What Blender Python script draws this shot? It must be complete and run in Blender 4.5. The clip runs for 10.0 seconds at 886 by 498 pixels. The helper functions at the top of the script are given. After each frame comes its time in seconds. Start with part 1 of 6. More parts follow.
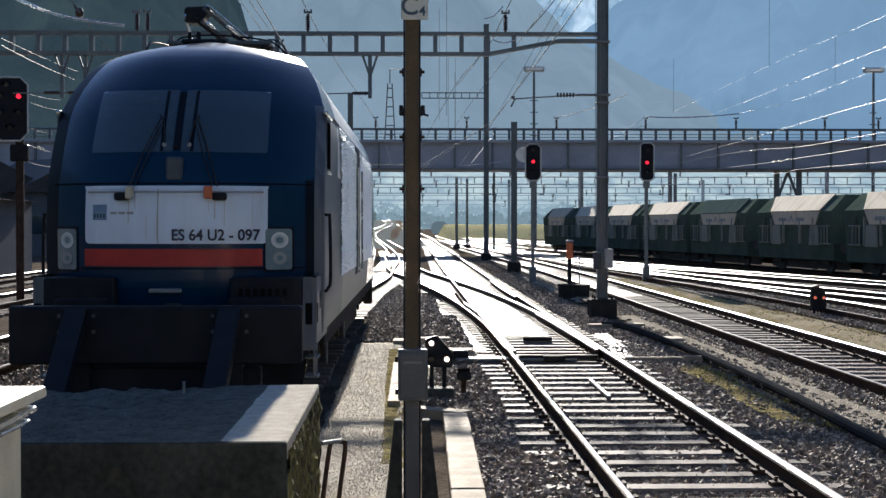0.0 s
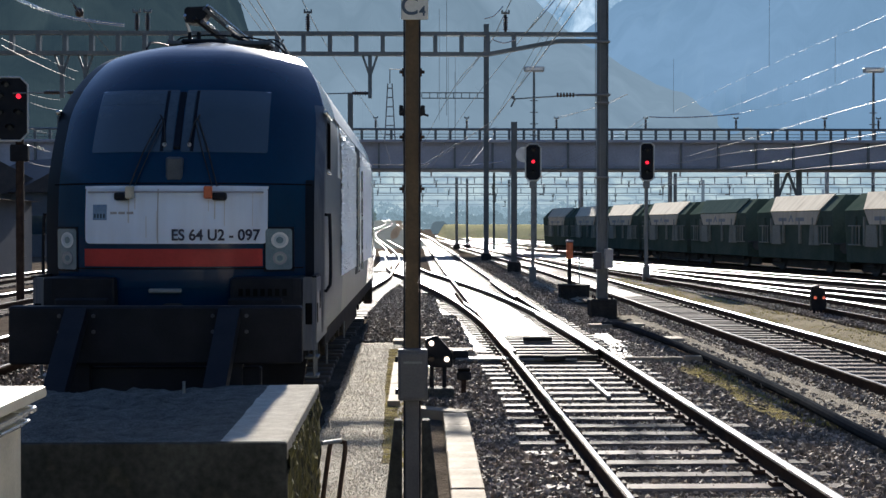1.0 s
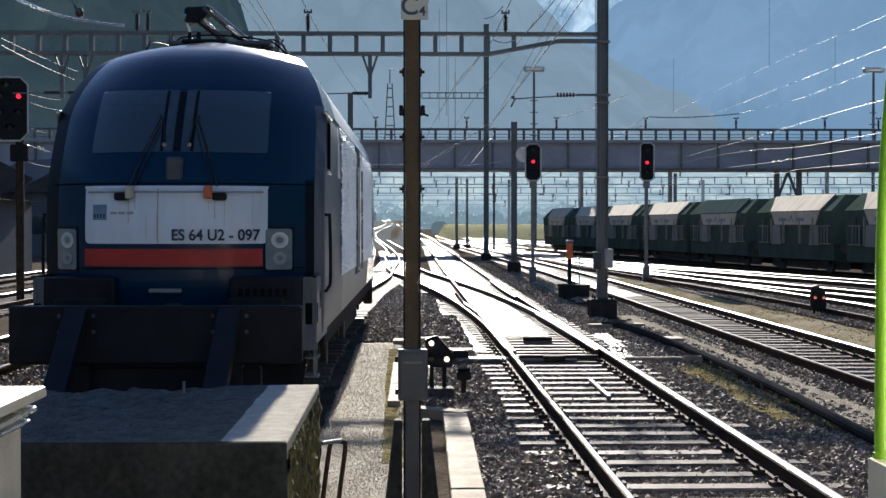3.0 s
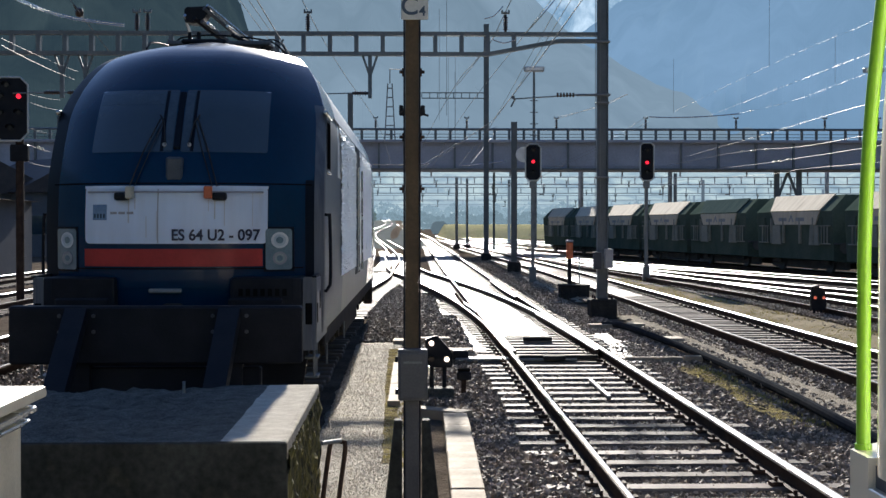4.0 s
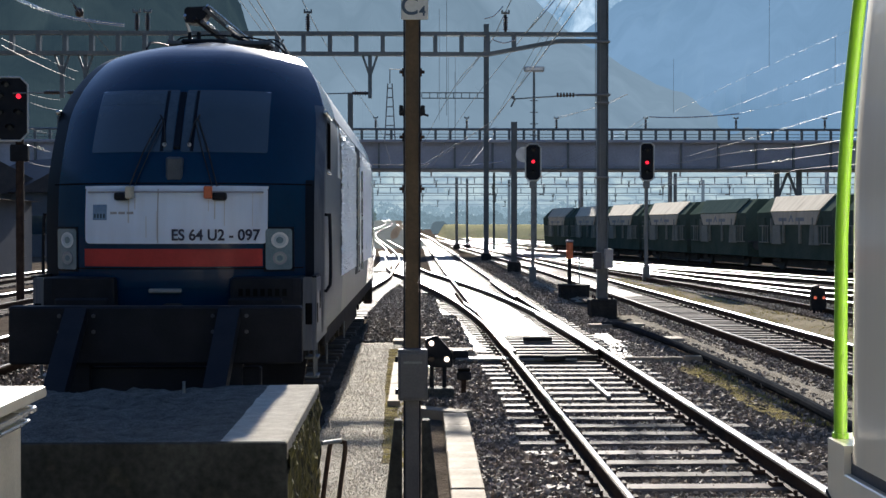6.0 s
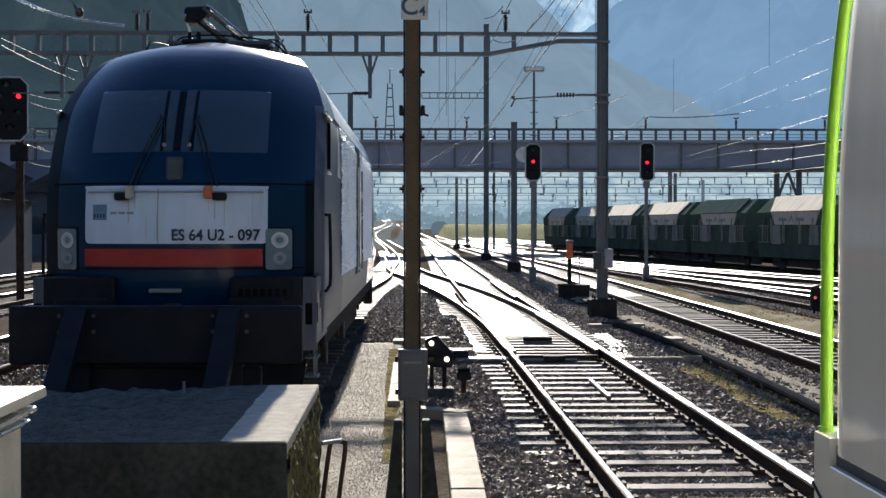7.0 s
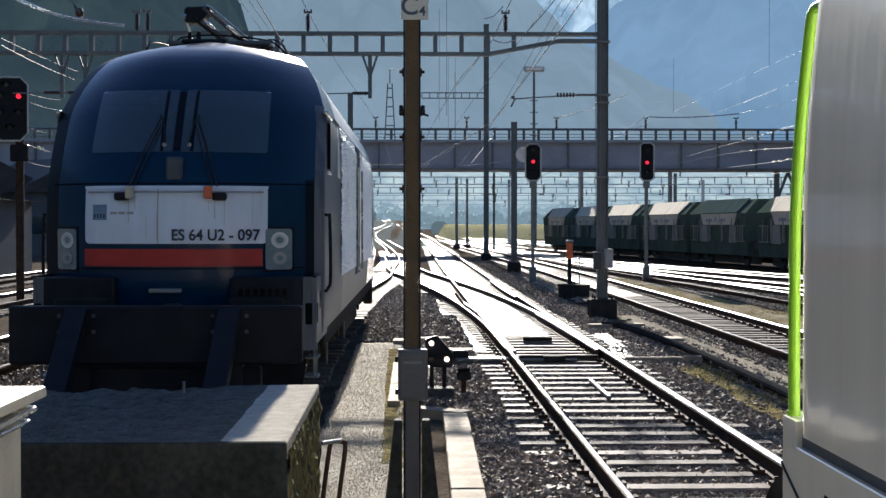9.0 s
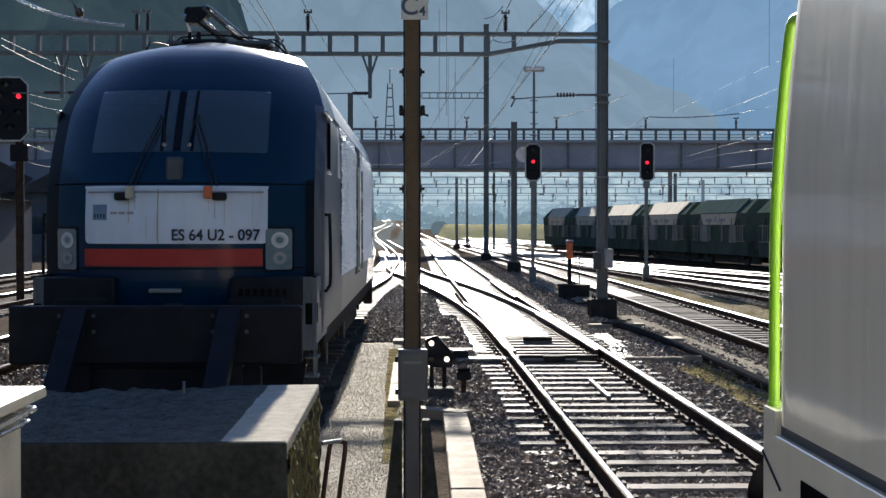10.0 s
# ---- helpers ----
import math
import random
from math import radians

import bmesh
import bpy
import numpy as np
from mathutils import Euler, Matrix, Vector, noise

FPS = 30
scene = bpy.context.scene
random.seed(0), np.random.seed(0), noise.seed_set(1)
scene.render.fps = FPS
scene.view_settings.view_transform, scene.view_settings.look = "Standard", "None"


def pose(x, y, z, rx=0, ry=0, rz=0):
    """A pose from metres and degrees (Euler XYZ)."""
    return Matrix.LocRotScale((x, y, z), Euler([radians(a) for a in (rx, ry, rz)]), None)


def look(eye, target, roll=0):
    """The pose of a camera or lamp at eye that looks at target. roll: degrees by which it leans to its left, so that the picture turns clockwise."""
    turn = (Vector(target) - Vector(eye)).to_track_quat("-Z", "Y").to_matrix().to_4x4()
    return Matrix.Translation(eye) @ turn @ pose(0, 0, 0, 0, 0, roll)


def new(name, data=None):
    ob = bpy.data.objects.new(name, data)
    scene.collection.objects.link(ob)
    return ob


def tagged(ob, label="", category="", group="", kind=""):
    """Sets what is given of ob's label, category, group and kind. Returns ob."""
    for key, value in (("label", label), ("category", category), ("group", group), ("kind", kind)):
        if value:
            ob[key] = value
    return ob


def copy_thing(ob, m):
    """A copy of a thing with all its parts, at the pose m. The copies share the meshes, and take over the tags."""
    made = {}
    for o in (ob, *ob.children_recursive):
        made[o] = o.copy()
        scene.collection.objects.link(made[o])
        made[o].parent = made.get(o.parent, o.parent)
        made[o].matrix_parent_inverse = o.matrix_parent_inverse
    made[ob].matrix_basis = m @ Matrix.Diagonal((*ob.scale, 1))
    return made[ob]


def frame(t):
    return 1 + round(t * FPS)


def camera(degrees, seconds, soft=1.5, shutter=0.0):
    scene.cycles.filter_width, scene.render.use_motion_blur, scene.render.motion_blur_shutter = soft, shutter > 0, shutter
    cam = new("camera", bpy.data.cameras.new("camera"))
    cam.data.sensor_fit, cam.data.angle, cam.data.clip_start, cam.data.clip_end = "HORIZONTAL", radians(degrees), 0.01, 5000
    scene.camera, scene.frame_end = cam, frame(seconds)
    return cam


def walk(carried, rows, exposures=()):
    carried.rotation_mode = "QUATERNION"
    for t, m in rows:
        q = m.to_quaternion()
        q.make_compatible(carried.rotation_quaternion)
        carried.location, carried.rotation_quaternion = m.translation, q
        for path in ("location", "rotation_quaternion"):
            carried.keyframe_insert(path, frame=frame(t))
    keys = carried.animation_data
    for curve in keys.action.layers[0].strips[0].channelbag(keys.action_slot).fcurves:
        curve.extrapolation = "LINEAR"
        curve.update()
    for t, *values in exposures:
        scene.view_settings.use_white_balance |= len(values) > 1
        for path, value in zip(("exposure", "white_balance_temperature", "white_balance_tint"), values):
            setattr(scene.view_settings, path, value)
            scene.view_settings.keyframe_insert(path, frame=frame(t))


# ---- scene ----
cam = camera(33.98, 10.0, 1.45)
AIM = pose(0, 0, 1.95, 89.085, 0, -1.407)
walk(cam, [(0.0, AIM), (10.0, AIM)])

# ---- light ----
SUN_EL, SUN_AZ = 18.4, 0.5          # degrees above the horizon, degrees right of the track's line
world = bpy.data.worlds.new("world")
scene.world = world
world.use_nodes = True
wn = world.node_tree.nodes
sky = wn.new("ShaderNodeTexSky")
sky.sky_type = "NISHITA"
sky.sun_disc = False
sky.sun_elevation, sky.sun_rotation = radians(SUN_EL), radians(SUN_AZ)
sky.air_density, sky.dust_density, sky.ozone_density = 1.0, 0.3, 2.0
tint = wn.new("ShaderNodeMix")
tint.data_type, tint.blend_type = "RGBA", "MULTIPLY"
tint.inputs[0].default_value = 1.0
tint.inputs[7].default_value = (0.84, 0.96, 1.23, 1)
world.node_tree.links.new(sky.outputs[0], tint.inputs[6])
world.node_tree.links.new(tint.outputs[2], wn["Background"].inputs[0])
wn["Background"].inputs[1].default_value = 0.046
sun = new("sun", bpy.data.lights.new("sun", "SUN"))
sun.data.energy, sun.data.angle, sun.data.color = 4.6, radians(0.53), (1.0, 0.94, 0.86)
_e, _a = radians(SUN_EL), radians(SUN_AZ)
SUN_DIR = Vector((math.sin(_a) * math.cos(_e), math.cos(_a) * math.cos(_e), math.sin(_e)))
sun.matrix_world = look(SUN_DIR * 50, (0, 0, 0))
scene.view_settings.exposure = 1.35


# ---- materials ----
def mat(name, col, col2=None, rough=0.6, metal=0.0, scale=6.0, bump=0.0, bump_scale=40.0, spec=0.5, rvar=0.1,
        col3=None, stretch=None, vary=0.0, coat=0.0, dist=0.01, grain=0.25):
    """Two-scale procedural paint: large blotches, fine grain, bump, roughness variation."""
    m = bpy.data.materials.new(name)
    m.use_nodes = True
    nt = m.node_tree
    n, l = nt.nodes, nt.links
    b = n["Principled BSDF"]
    b.inputs["Metallic"].default_value = metal
    b.inputs["Specular IOR Level"].default_value = spec
    b.inputs["Coat Weight"].default_value = coat
    b.inputs["Coat Roughness"].default_value = 0.08
    tc = n.new("ShaderNodeTexCoord")
    mp = n.new("ShaderNodeMapping")
    l.new(tc.outputs["Object"], mp.inputs[0])
    if stretch:
        mp.inputs["Scale"].default_value = stretch
    big = n.new("ShaderNodeTexNoise")
    big.inputs["Scale"].default_value, big.inputs["Detail"].default_value = scale, 5
    l.new(mp.outputs[0], big.inputs[0])
    fine = n.new("ShaderNodeTexNoise")
    fine.inputs["Scale"].default_value, fine.inputs["Detail"].default_value = bump_scale, 6
    l.new(mp.outputs[0], fine.inputs[0])
    ramp = n.new("ShaderNodeValToRGB")
    e = ramp.color_ramp.elements
    c2 = col2 or tuple(c * 0.8 for c in col)
    e[0].position, e[1].position = 0.35, 0.65
    e[0].color, e[1].color = (*col, 1), (*c2, 1)
    if col3:
        k = e.new(0.8)
        k.color = (*col3, 1)
    l.new(big.outputs[0], ramp.inputs[0])
    mix = n.new("ShaderNodeMix")
    mix.data_type, mix.blend_type = "RGBA", "OVERLAY"
    mix.inputs[0].default_value = grain
    l.new(ramp.outputs[0], mix.inputs[6])
    l.new(fine.outputs[0], mix.inputs[7])
    out = mix.outputs[2]
    if vary:
        oi = n.new("ShaderNodeObjectInfo")
        mr = n.new("ShaderNodeMapRange")
        mr.inputs[3].default_value, mr.inputs[4].default_value = 1 - vary, 1 + vary
        l.new(oi.outputs["Random"], mr.inputs[0])
        hv = n.new("ShaderNodeHueSaturation")
        l.new(mr.outputs[0], hv.inputs["Value"])
        l.new(out, hv.inputs["Color"])
        out = hv.outputs[0]
    l.new(out, b.inputs["Base Color"])
    rr = n.new("ShaderNodeMapRange")
    rr.inputs[3].default_value, rr.inputs[4].default_value = max(0.02, rough - rvar), min(1, rough + rvar)
    l.new(big.outputs[0], rr.inputs[0])
    l.new(rr.outputs[0], b.inputs["Roughness"])
    if bump:
        bp = n.new("ShaderNodeBump")
        bp.inputs["Strength"].default_value, bp.inputs["Distance"].default_value = bump, dist
        l.new(fine.outputs[0], bp.inputs["Height"])
        l.new(bp.outputs[0], b.inputs["Normal"])
    return m


def glow(name, col, strength):
    m = bpy.data.materials.new(name)
    m.use_nodes = True
    b = m.node_tree.nodes["Principled BSDF"]
    b.inputs["Base Color"].default_value = (*col, 1)
    b.inputs["Emission Color"].default_value = (*col, 1)
    b.inputs["Emission Strength"].default_value = strength
    return m


def train_paint():
    """Pale gloss paint over slightly wavy sheet; upright colour streaks stand for smeared reflections."""
    m = mat("light_grey_train_paint", (0.95, 0.86, 0.68), (0.88, 0.79, 0.62), 0.40, 0, 1.6, 0.0, 5, 0.5, 0.06, (0.68, 0.64, 0.54), (1, 7, 0.35), coat=1.0, grain=0.08)
    n, l = m.node_tree.nodes, m.node_tree.links
    b = n["Principled BSDF"]
    b.inputs["Coat Roughness"].default_value = 0.06
    tc = n.new("ShaderNodeTexCoord")
    prev = None
    for sc, d in (((1, 7, 0.25), 0.0011), ((30, 30, 30), 0.00012)):
        mp = n.new("ShaderNodeMapping")
        mp.inputs["Scale"].default_value = sc
        l.new(tc.outputs["Object"], mp.inputs[0])
        no = n.new("ShaderNodeTexNoise")
        no.inputs["Scale"].default_value, no.inputs["Detail"].default_value = 1.0, 2
        l.new(mp.outputs[0], no.inputs[0])
        bp = n.new("ShaderNodeBump")
        bp.inputs["Strength"].default_value, bp.inputs["Distance"].default_value = 1.0, d
        l.new(no.outputs[0], bp.inputs["Height"])
        if prev:
            l.new(prev.outputs[0], bp.inputs["Normal"])
        prev = bp
    l.new(prev.outputs[0], b.inputs["Normal"])
    l.new(prev.outputs[0], b.inputs["Coat Normal"])
    return m


M = {}
M["ballast"] = mat("ballast", (0.085, 0.070, 0.056), (0.15, 0.125, 0.10), 0.9, 0, 1.3, 1.0, 22, 0.0, 0.08, (0.055, 0.045, 0.036), dist=0.04, grain=0.7)
# pale as well as glossy: sun glare on the bed put into the colour
M["trackbed"] = mat("glare_pale_ballast", (0.30, 0.29, 0.27), (0.22, 0.21, 0.19), 0.6, 0, 2.2, 0.9, 18, 0.33, 0.25, (0.05, 0.045, 0.04), dist=0.03, grain=0.7)
M["gravel"] = mat("path_gravel", (0.26, 0.225, 0.17), (0.44, 0.39, 0.31), 0.85, 0, 3.5, 1.0, 110, 0.05, 0.1, (0.44, 0.36, 0.13), dist=0.022, grain=1.0)
M["path_grey"] = mat("grey_path_gravel", (0.30, 0.265, 0.21), (0.40, 0.36, 0.29), 0.9, 0, 2.6, 0.9, 70, 0.0, 0.08, (0.20, 0.17, 0.13), dist=0.018, grain=0.8)
M["grass"] = mat("dry_grass", (0.46, 0.40, 0.24), (0.36, 0.31, 0.20), 0.95, 0, 2.5, 0.9, 60, 0.0, 0.04, (0.52, 0.45, 0.14), dist=0.03, grain=0.8)
M["yellowmoss"] = mat("dry_yellow_moss", (0.12, 0.10, 0.065), (0.30, 0.25, 0.11), 0.95, 0, 5, 1.0, 40, 0.0, 0.04, (0.44, 0.37, 0.13), dist=0.03, grain=1.0)
M["sleeper"] = mat("weathered_sleeper", (0.110, 0.086, 0.070), (0.175, 0.146, 0.126), 0.66, 0, 3, 0.4, 30, 0.035, 0.16, (0.12, 0.095, 0.078), (0.25, 3, 3), 0.42, dist=0.006)
M["rail_side"] = mat("rusty_rail", (0.045, 0.030, 0.024), (0.075, 0.05, 0.038), 0.8, 0.0, 5, 0.3, 60, 0.06)
M["rail_top"] = mat("polished_rail_head", (0.55, 0.54, 0.53), (0.45, 0.44, 0.43), 0.38, 1.0, 8, 0.02, 90, 0.5, 0.06)
M["steel"] = mat("galvanised_steel", (0.20, 0.215, 0.225), (0.27, 0.285, 0.29), 0.5, 0.5, 3, 0.1, 40)
M["mast"] = mat("grey_mast_paint", (0.13, 0.15, 0.16), (0.18, 0.20, 0.21), 0.5, 0.2, 2, 0.1, 30)
M["dark"] = mat("black_painted_steel", (0.010, 0.012, 0.017), (0.018, 0.020, 0.025), 0.55, 0.0, 4, 0.15, 40, 0.15)
M["under"] = mat("sooty_underframe", (0.034, 0.032, 0.030), (0.06, 0.052, 0.045), 0.85, 0.0, 4, 0.3, 30, 0.08)
M["pipe"] = mat("matte_black_pipe", (0.035, 0.038, 0.042), (0.050, 0.052, 0.055), 0.9, 0, 5, 0.1, 40, 0.0)
M["footing"] = mat("dark_weathered_footing", (0.050, 0.050, 0.049), (0.032, 0.032, 0.031), 0.9, 0, 4, 0.6, 30, 0.03, 0.06, (0.075, 0.072, 0.065), dist=0.01, grain=0.4)
M["rustbrown"] = mat("rust_brown_pole", (0.092, 0.062, 0.030), (0.070, 0.048, 0.025), 0.6, 0.0, 3, 0.3, 40, 0.4, 0.1, (0.125, 0.085, 0.042), grain=0.4)
M["boxgrey"] = mat("grey_switch_box", (0.30, 0.31, 0.33), (0.36, 0.37, 0.38), 0.45, 0, 4, 0.1, 60)
M["concrete"] = mat("pale_concrete", (0.42, 0.345, 0.255), (0.34, 0.28, 0.205), 0.8, 0, 5, 0.4, 50, 0.055, 0.1, (0.20, 0.17, 0.12), dist=0.006)
# stained, and darkened further for the shaded part of the block top
M["oldconcrete"] = mat("stained_shaded_concrete", (0.125, 0.130, 0.120), (0.075, 0.078, 0.070), 0.85, 0, 9, 1.0, 60, 0.2, 0.08, (0.040, 0.042, 0.034), dist=0.03, grain=1.0)
# lightened for the sunlit strip of the block top
M["sunlitedge"] = mat("clean_sunlit_edge", (0.60, 0.56, 0.48), (0.48, 0.44, 0.37), 0.9, 0, 9, 1.0, 130, 0.0, 0.08, dist=0.006, grain=0.8)
M["slate"] = mat("slate_grey_case", (0.085, 0.09, 0.10), (0.11, 0.115, 0.125), 0.6, 0, 4, 0.1, 60, 0.15)
# lighter than dry grass: haze before the bank is mixed into the colour
M["bank"] = mat("hazed_dry_bank_grass", (0.52, 0.47, 0.27), (0.44, 0.42, 0.22), 0.95, 0, 0.5, 0.6, 6, 0.0, 0.04, (0.58, 0.50, 0.30), dist=0.1, grain=0.5)
M["verge"] = mat("stony_dry_verge", (0.34, 0.295, 0.21), (0.28, 0.24, 0.16), 0.95, 0, 0.9, 0.9, 24, 0.0, 0.04, (0.42, 0.34, 0.07), dist=0.03, grain=0.8)
M["grime"] = mat("grimy_black_concrete", (0.048, 0.052, 0.050), (0.024, 0.026, 0.025), 0.9, 0, 2.2, 0.5, 22, 0.15, 0.06, (0.080, 0.080, 0.056), dist=0.012, grain=0.8)
M["asphalt"] = mat("platform_asphalt", (0.26, 0.24, 0.21), (0.32, 0.295, 0.26), 0.9, 0, 3, 0.4, 50, 0.2)
M["moss"] = mat("mossy_concrete_side", (0.035, 0.034, 0.022), (0.22, 0.19, 0.06), 0.9, 0, 14, 1.0, 60, 0.2, 0.05, (0.74, 0.67, 0.45), (1, 1, 0.30), dist=0.02, grain=0.6)
M["cream"] = mat("cream_cabinet", (0.55, 0.52, 0.42), (0.47, 0.44, 0.35), 0.5, 0, 4, 0.1, 60)
M["blue"] = mat("dark_blue_loco_paint", (0.0004, 0.030, 0.076), (0.0004, 0.025, 0.063), 0.24, 0, 2, 0.02, 30, 0.20, 0.05, coat=0.12, grain=0.1)
M["navy"] = mat("blackish_loco_navy", (0.004, 0.008, 0.016), (0.006, 0.011, 0.019), 0.5, 0, 2, 0.05, 30, 0.12, 0.08, grain=0.1)
M["side"] = mat("dusty_loco_side", (0.92, 0.87, 0.80), (0.96, 0.91, 0.84), 0.30, 0.35, 3, 0.3, 60, 0.6, 0.06, None, (1, 1, 0.6), dist=0.006)
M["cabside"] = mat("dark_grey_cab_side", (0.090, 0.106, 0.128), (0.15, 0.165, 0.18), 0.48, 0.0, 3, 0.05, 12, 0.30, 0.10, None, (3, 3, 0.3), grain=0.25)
M["sidelow"] = mat("grey_lower_loco_side", (0.25, 0.24, 0.23), (0.33, 0.32, 0.30), 0.5, 0.0, 3, 0.1, 12, 0.25, 0.08, None, (2, 2, 0.3), grain=0.3)
M["stain"] = mat("rusty_dirt_run", (0.54, 0.55, 0.56), (0.64, 0.66, 0.68), 0.7, 0, 20, 0.1, 60, 0.2, 0.05, None, (4, 1, 0.6))
M["blind"] = mat("grey_blue_sun_blind", (0.040, 0.068, 0.090), (0.050, 0.080, 0.102), 0.25, 0, 3, 0.0, 30, 0.5, 0.04, coat=0.6)
# bluish: the sky's reflected tint is put into the white
M["white"] = mat("soiled_white_panel", (0.76, 0.86, 0.98), (0.70, 0.78, 0.88), 0.45, 0, 1.6, 0.05, 30, 0.4, 0.08, (0.58, 0.62, 0.66), (3.5, 1, 0.45), grain=0.12)
M["red"] = mat("faded_red_band", (0.52, 0.045, 0.04), (0.42, 0.035, 0.03), 0.45, 0, 3, 0.05, 30, 0.4, 0.08, grain=0.15)
M["roofgrey"] = mat("grey_loco_roof", (0.11, 0.12, 0.13), (0.15, 0.155, 0.16), 0.6, 0.0, 3, 0.1, 30, 0.25)
M["lens"] = mat("headlight_glass", (0.15, 0.24, 0.27), (0.20, 0.29, 0.32), 0.12, 0, 8, 0.05, 60, 0.6, 0.05, coat=0.5)
M["chrome"] = mat("bright_metal", (0.7, 0.7, 0.68), (0.6, 0.6, 0.58), 0.25, 1.0, 5, 0.05, 60)
M["reflector"] = mat("dull_reflector", (0.58, 0.64, 0.64), (0.66, 0.70, 0.69), 0.4, 0.0, 8, 0.05, 60)
M["lens_dim"] = mat("dim_lamp_glass", (0.36, 0.42, 0.40), (0.42, 0.47, 0.45), 0.25, 0, 8, 0.05, 60, 0.5)
M["boardwhite"] = mat("white_enamel_board", (0.62, 0.63, 0.60), (0.55, 0.56, 0.53), 0.4, 0, 6, 0.05, 40)
M["cleanwhite"] = mat("bright_white_enamel", (0.86, 0.87, 0.84), (0.76, 0.76, 0.72), 0.4, 0, 5, 0.05, 40)
M["bluegrey"] = mat("blue_grey_box", (0.06, 0.075, 0.09), (0.08, 0.095, 0.11), 0.5, 0, 6)
# paler than near steel: haze on the far portal is put into this colour
M["farsteel"] = mat("pale_hazed_steel", (0.34, 0.37, 0.40), (0.42, 0.45, 0.47), 0.6, 0.1, 2, 0.1, 20)
M["glass"] = mat("tinted_windscreen", (0.026, 0.052, 0.074), (0.034, 0.060, 0.080), 0.08, 0, 1, 0.0, 30, 0.6, 0.03, coat=1.0, grain=0.05)
M["rubber"] = mat("black_rubber", (0.008, 0.008, 0.008), (0.012, 0.012, 0.012), 0.9, 0, 5, 0.1, 40, 0.0)
M["orange"] = mat("orange_plastic", (0.65, 0.16, 0.06), (0.55, 0.13, 0.05), 0.4, 0, 5)
M["inkdark"] = mat("dark_blue_lettering", (0.012, 0.018, 0.05), (0.015, 0.02, 0.05), 0.5, 0, 5)
M["inkblue"] = mat("faded_blue_print", (0.12, 0.22, 0.36), (0.17, 0.27, 0.40), 0.5, 0, 9)
M["inkboard"] = mat("steel_blue_print", (0.035, 0.07, 0.11), (0.045, 0.085, 0.13), 0.5, 0, 9)
M["trainwhite"] = train_paint()
M["green"] = mat("bright_green_paint", (0.20, 0.46, 0.015), (0.18, 0.42, 0.015), 0.3, 0, 4, 0.03, 40, 0.5, 0.05, coat=0.4, grain=0.1)
# girder colour raised for the haze over its shaded face
M["bridge"] = mat("blue_grey_hazed_girder", (0.46, 0.47, 0.535), (0.40, 0.405, 0.46), 0.6, 0.1, 0.5, 0.1, 8, 0.4, 0.1, (0.40, 0.36, 0.37))
# wagon green and frame lightened: haze and veiling glare put into the colours
M["wagon_green"] = mat("dark_green_wagon", (0.085, 0.12, 0.095), (0.115, 0.145, 0.118), 0.9, 0, 1.2, 0.2, 12, 0.0)
M["wagon_under"] = mat("veiled_sooty_wagon_frame", (0.11, 0.116, 0.12), (0.15, 0.15, 0.15), 0.9, 0, 2, 0.3, 20, 0.0)
M["wagon_panel"] = mat("grey_green_wagon_panel", (0.28, 0.29, 0.25), (0.36, 0.36, 0.31), 0.85, 0, 1.2, 0.2, 12, 0.0, 0.08, (0.15, 0.155, 0.135))
M["wagon_white"] = mat("dusty_white_wagon_top", (0.80, 0.71, 0.56), (0.68, 0.59, 0.45), 0.9, 0, 1.0, 0.2, 10, 0.07, 0.1, (0.44, 0.37, 0.28), (1, 3, 0.4))
M["wagon_teal"] = mat("dull_teal_wagon_top", (0.075, 0.11, 0.105), (0.10, 0.135, 0.125), 0.9, 0, 1.0, 0.2, 10, 0.0, 0.1, None, (1, 3, 0.4))
M["wire"] = mat("catenary_wire", (0.20, 0.20, 0.20), (0.26, 0.255, 0.25), 0.6, 0.35, 4)
M["ceramic"] = mat("brown_insulator", (0.05, 0.03, 0.025), (0.07, 0.045, 0.035), 0.2, 0, 4)
M["roofdark"] = mat("dark_roof_tiles", (0.06, 0.05, 0.05), (0.09, 0.075, 0.07), 0.7, 0, 1.5, 0.3, 12)
M["plaster"] = mat("grey_plaster", (0.10, 0.115, 0.135), (0.14, 0.15, 0.165), 0.8, 0, 0.8, 0.2, 10)
M["red_on"] = glow("signal_red_lit", (1.0, 0.02, 0.05), 0.65)
M["white_on"] = glow("signal_white_lit", (1.0, 0.80, 0.66), 1.5)
M["lamp_off"] = mat("unlit_signal_lens", (0.03, 0.03, 0.035), (0.05, 0.04, 0.04), 0.15, 0, 8)


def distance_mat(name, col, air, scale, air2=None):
    """Far things: dim diffuse plus the blue light of the air, painted as emission."""
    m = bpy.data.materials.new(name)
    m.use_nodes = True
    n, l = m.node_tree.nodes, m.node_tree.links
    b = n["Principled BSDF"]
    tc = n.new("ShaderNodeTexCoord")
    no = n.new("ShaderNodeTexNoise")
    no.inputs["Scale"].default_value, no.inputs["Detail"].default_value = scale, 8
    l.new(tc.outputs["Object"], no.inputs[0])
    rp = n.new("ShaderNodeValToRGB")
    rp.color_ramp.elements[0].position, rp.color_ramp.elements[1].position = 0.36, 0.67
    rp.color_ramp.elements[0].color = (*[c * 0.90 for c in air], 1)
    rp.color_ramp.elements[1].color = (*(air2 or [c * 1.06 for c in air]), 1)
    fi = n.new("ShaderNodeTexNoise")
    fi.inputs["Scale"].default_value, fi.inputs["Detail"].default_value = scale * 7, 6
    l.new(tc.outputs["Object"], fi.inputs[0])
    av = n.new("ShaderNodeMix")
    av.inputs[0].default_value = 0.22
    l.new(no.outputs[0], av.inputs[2])
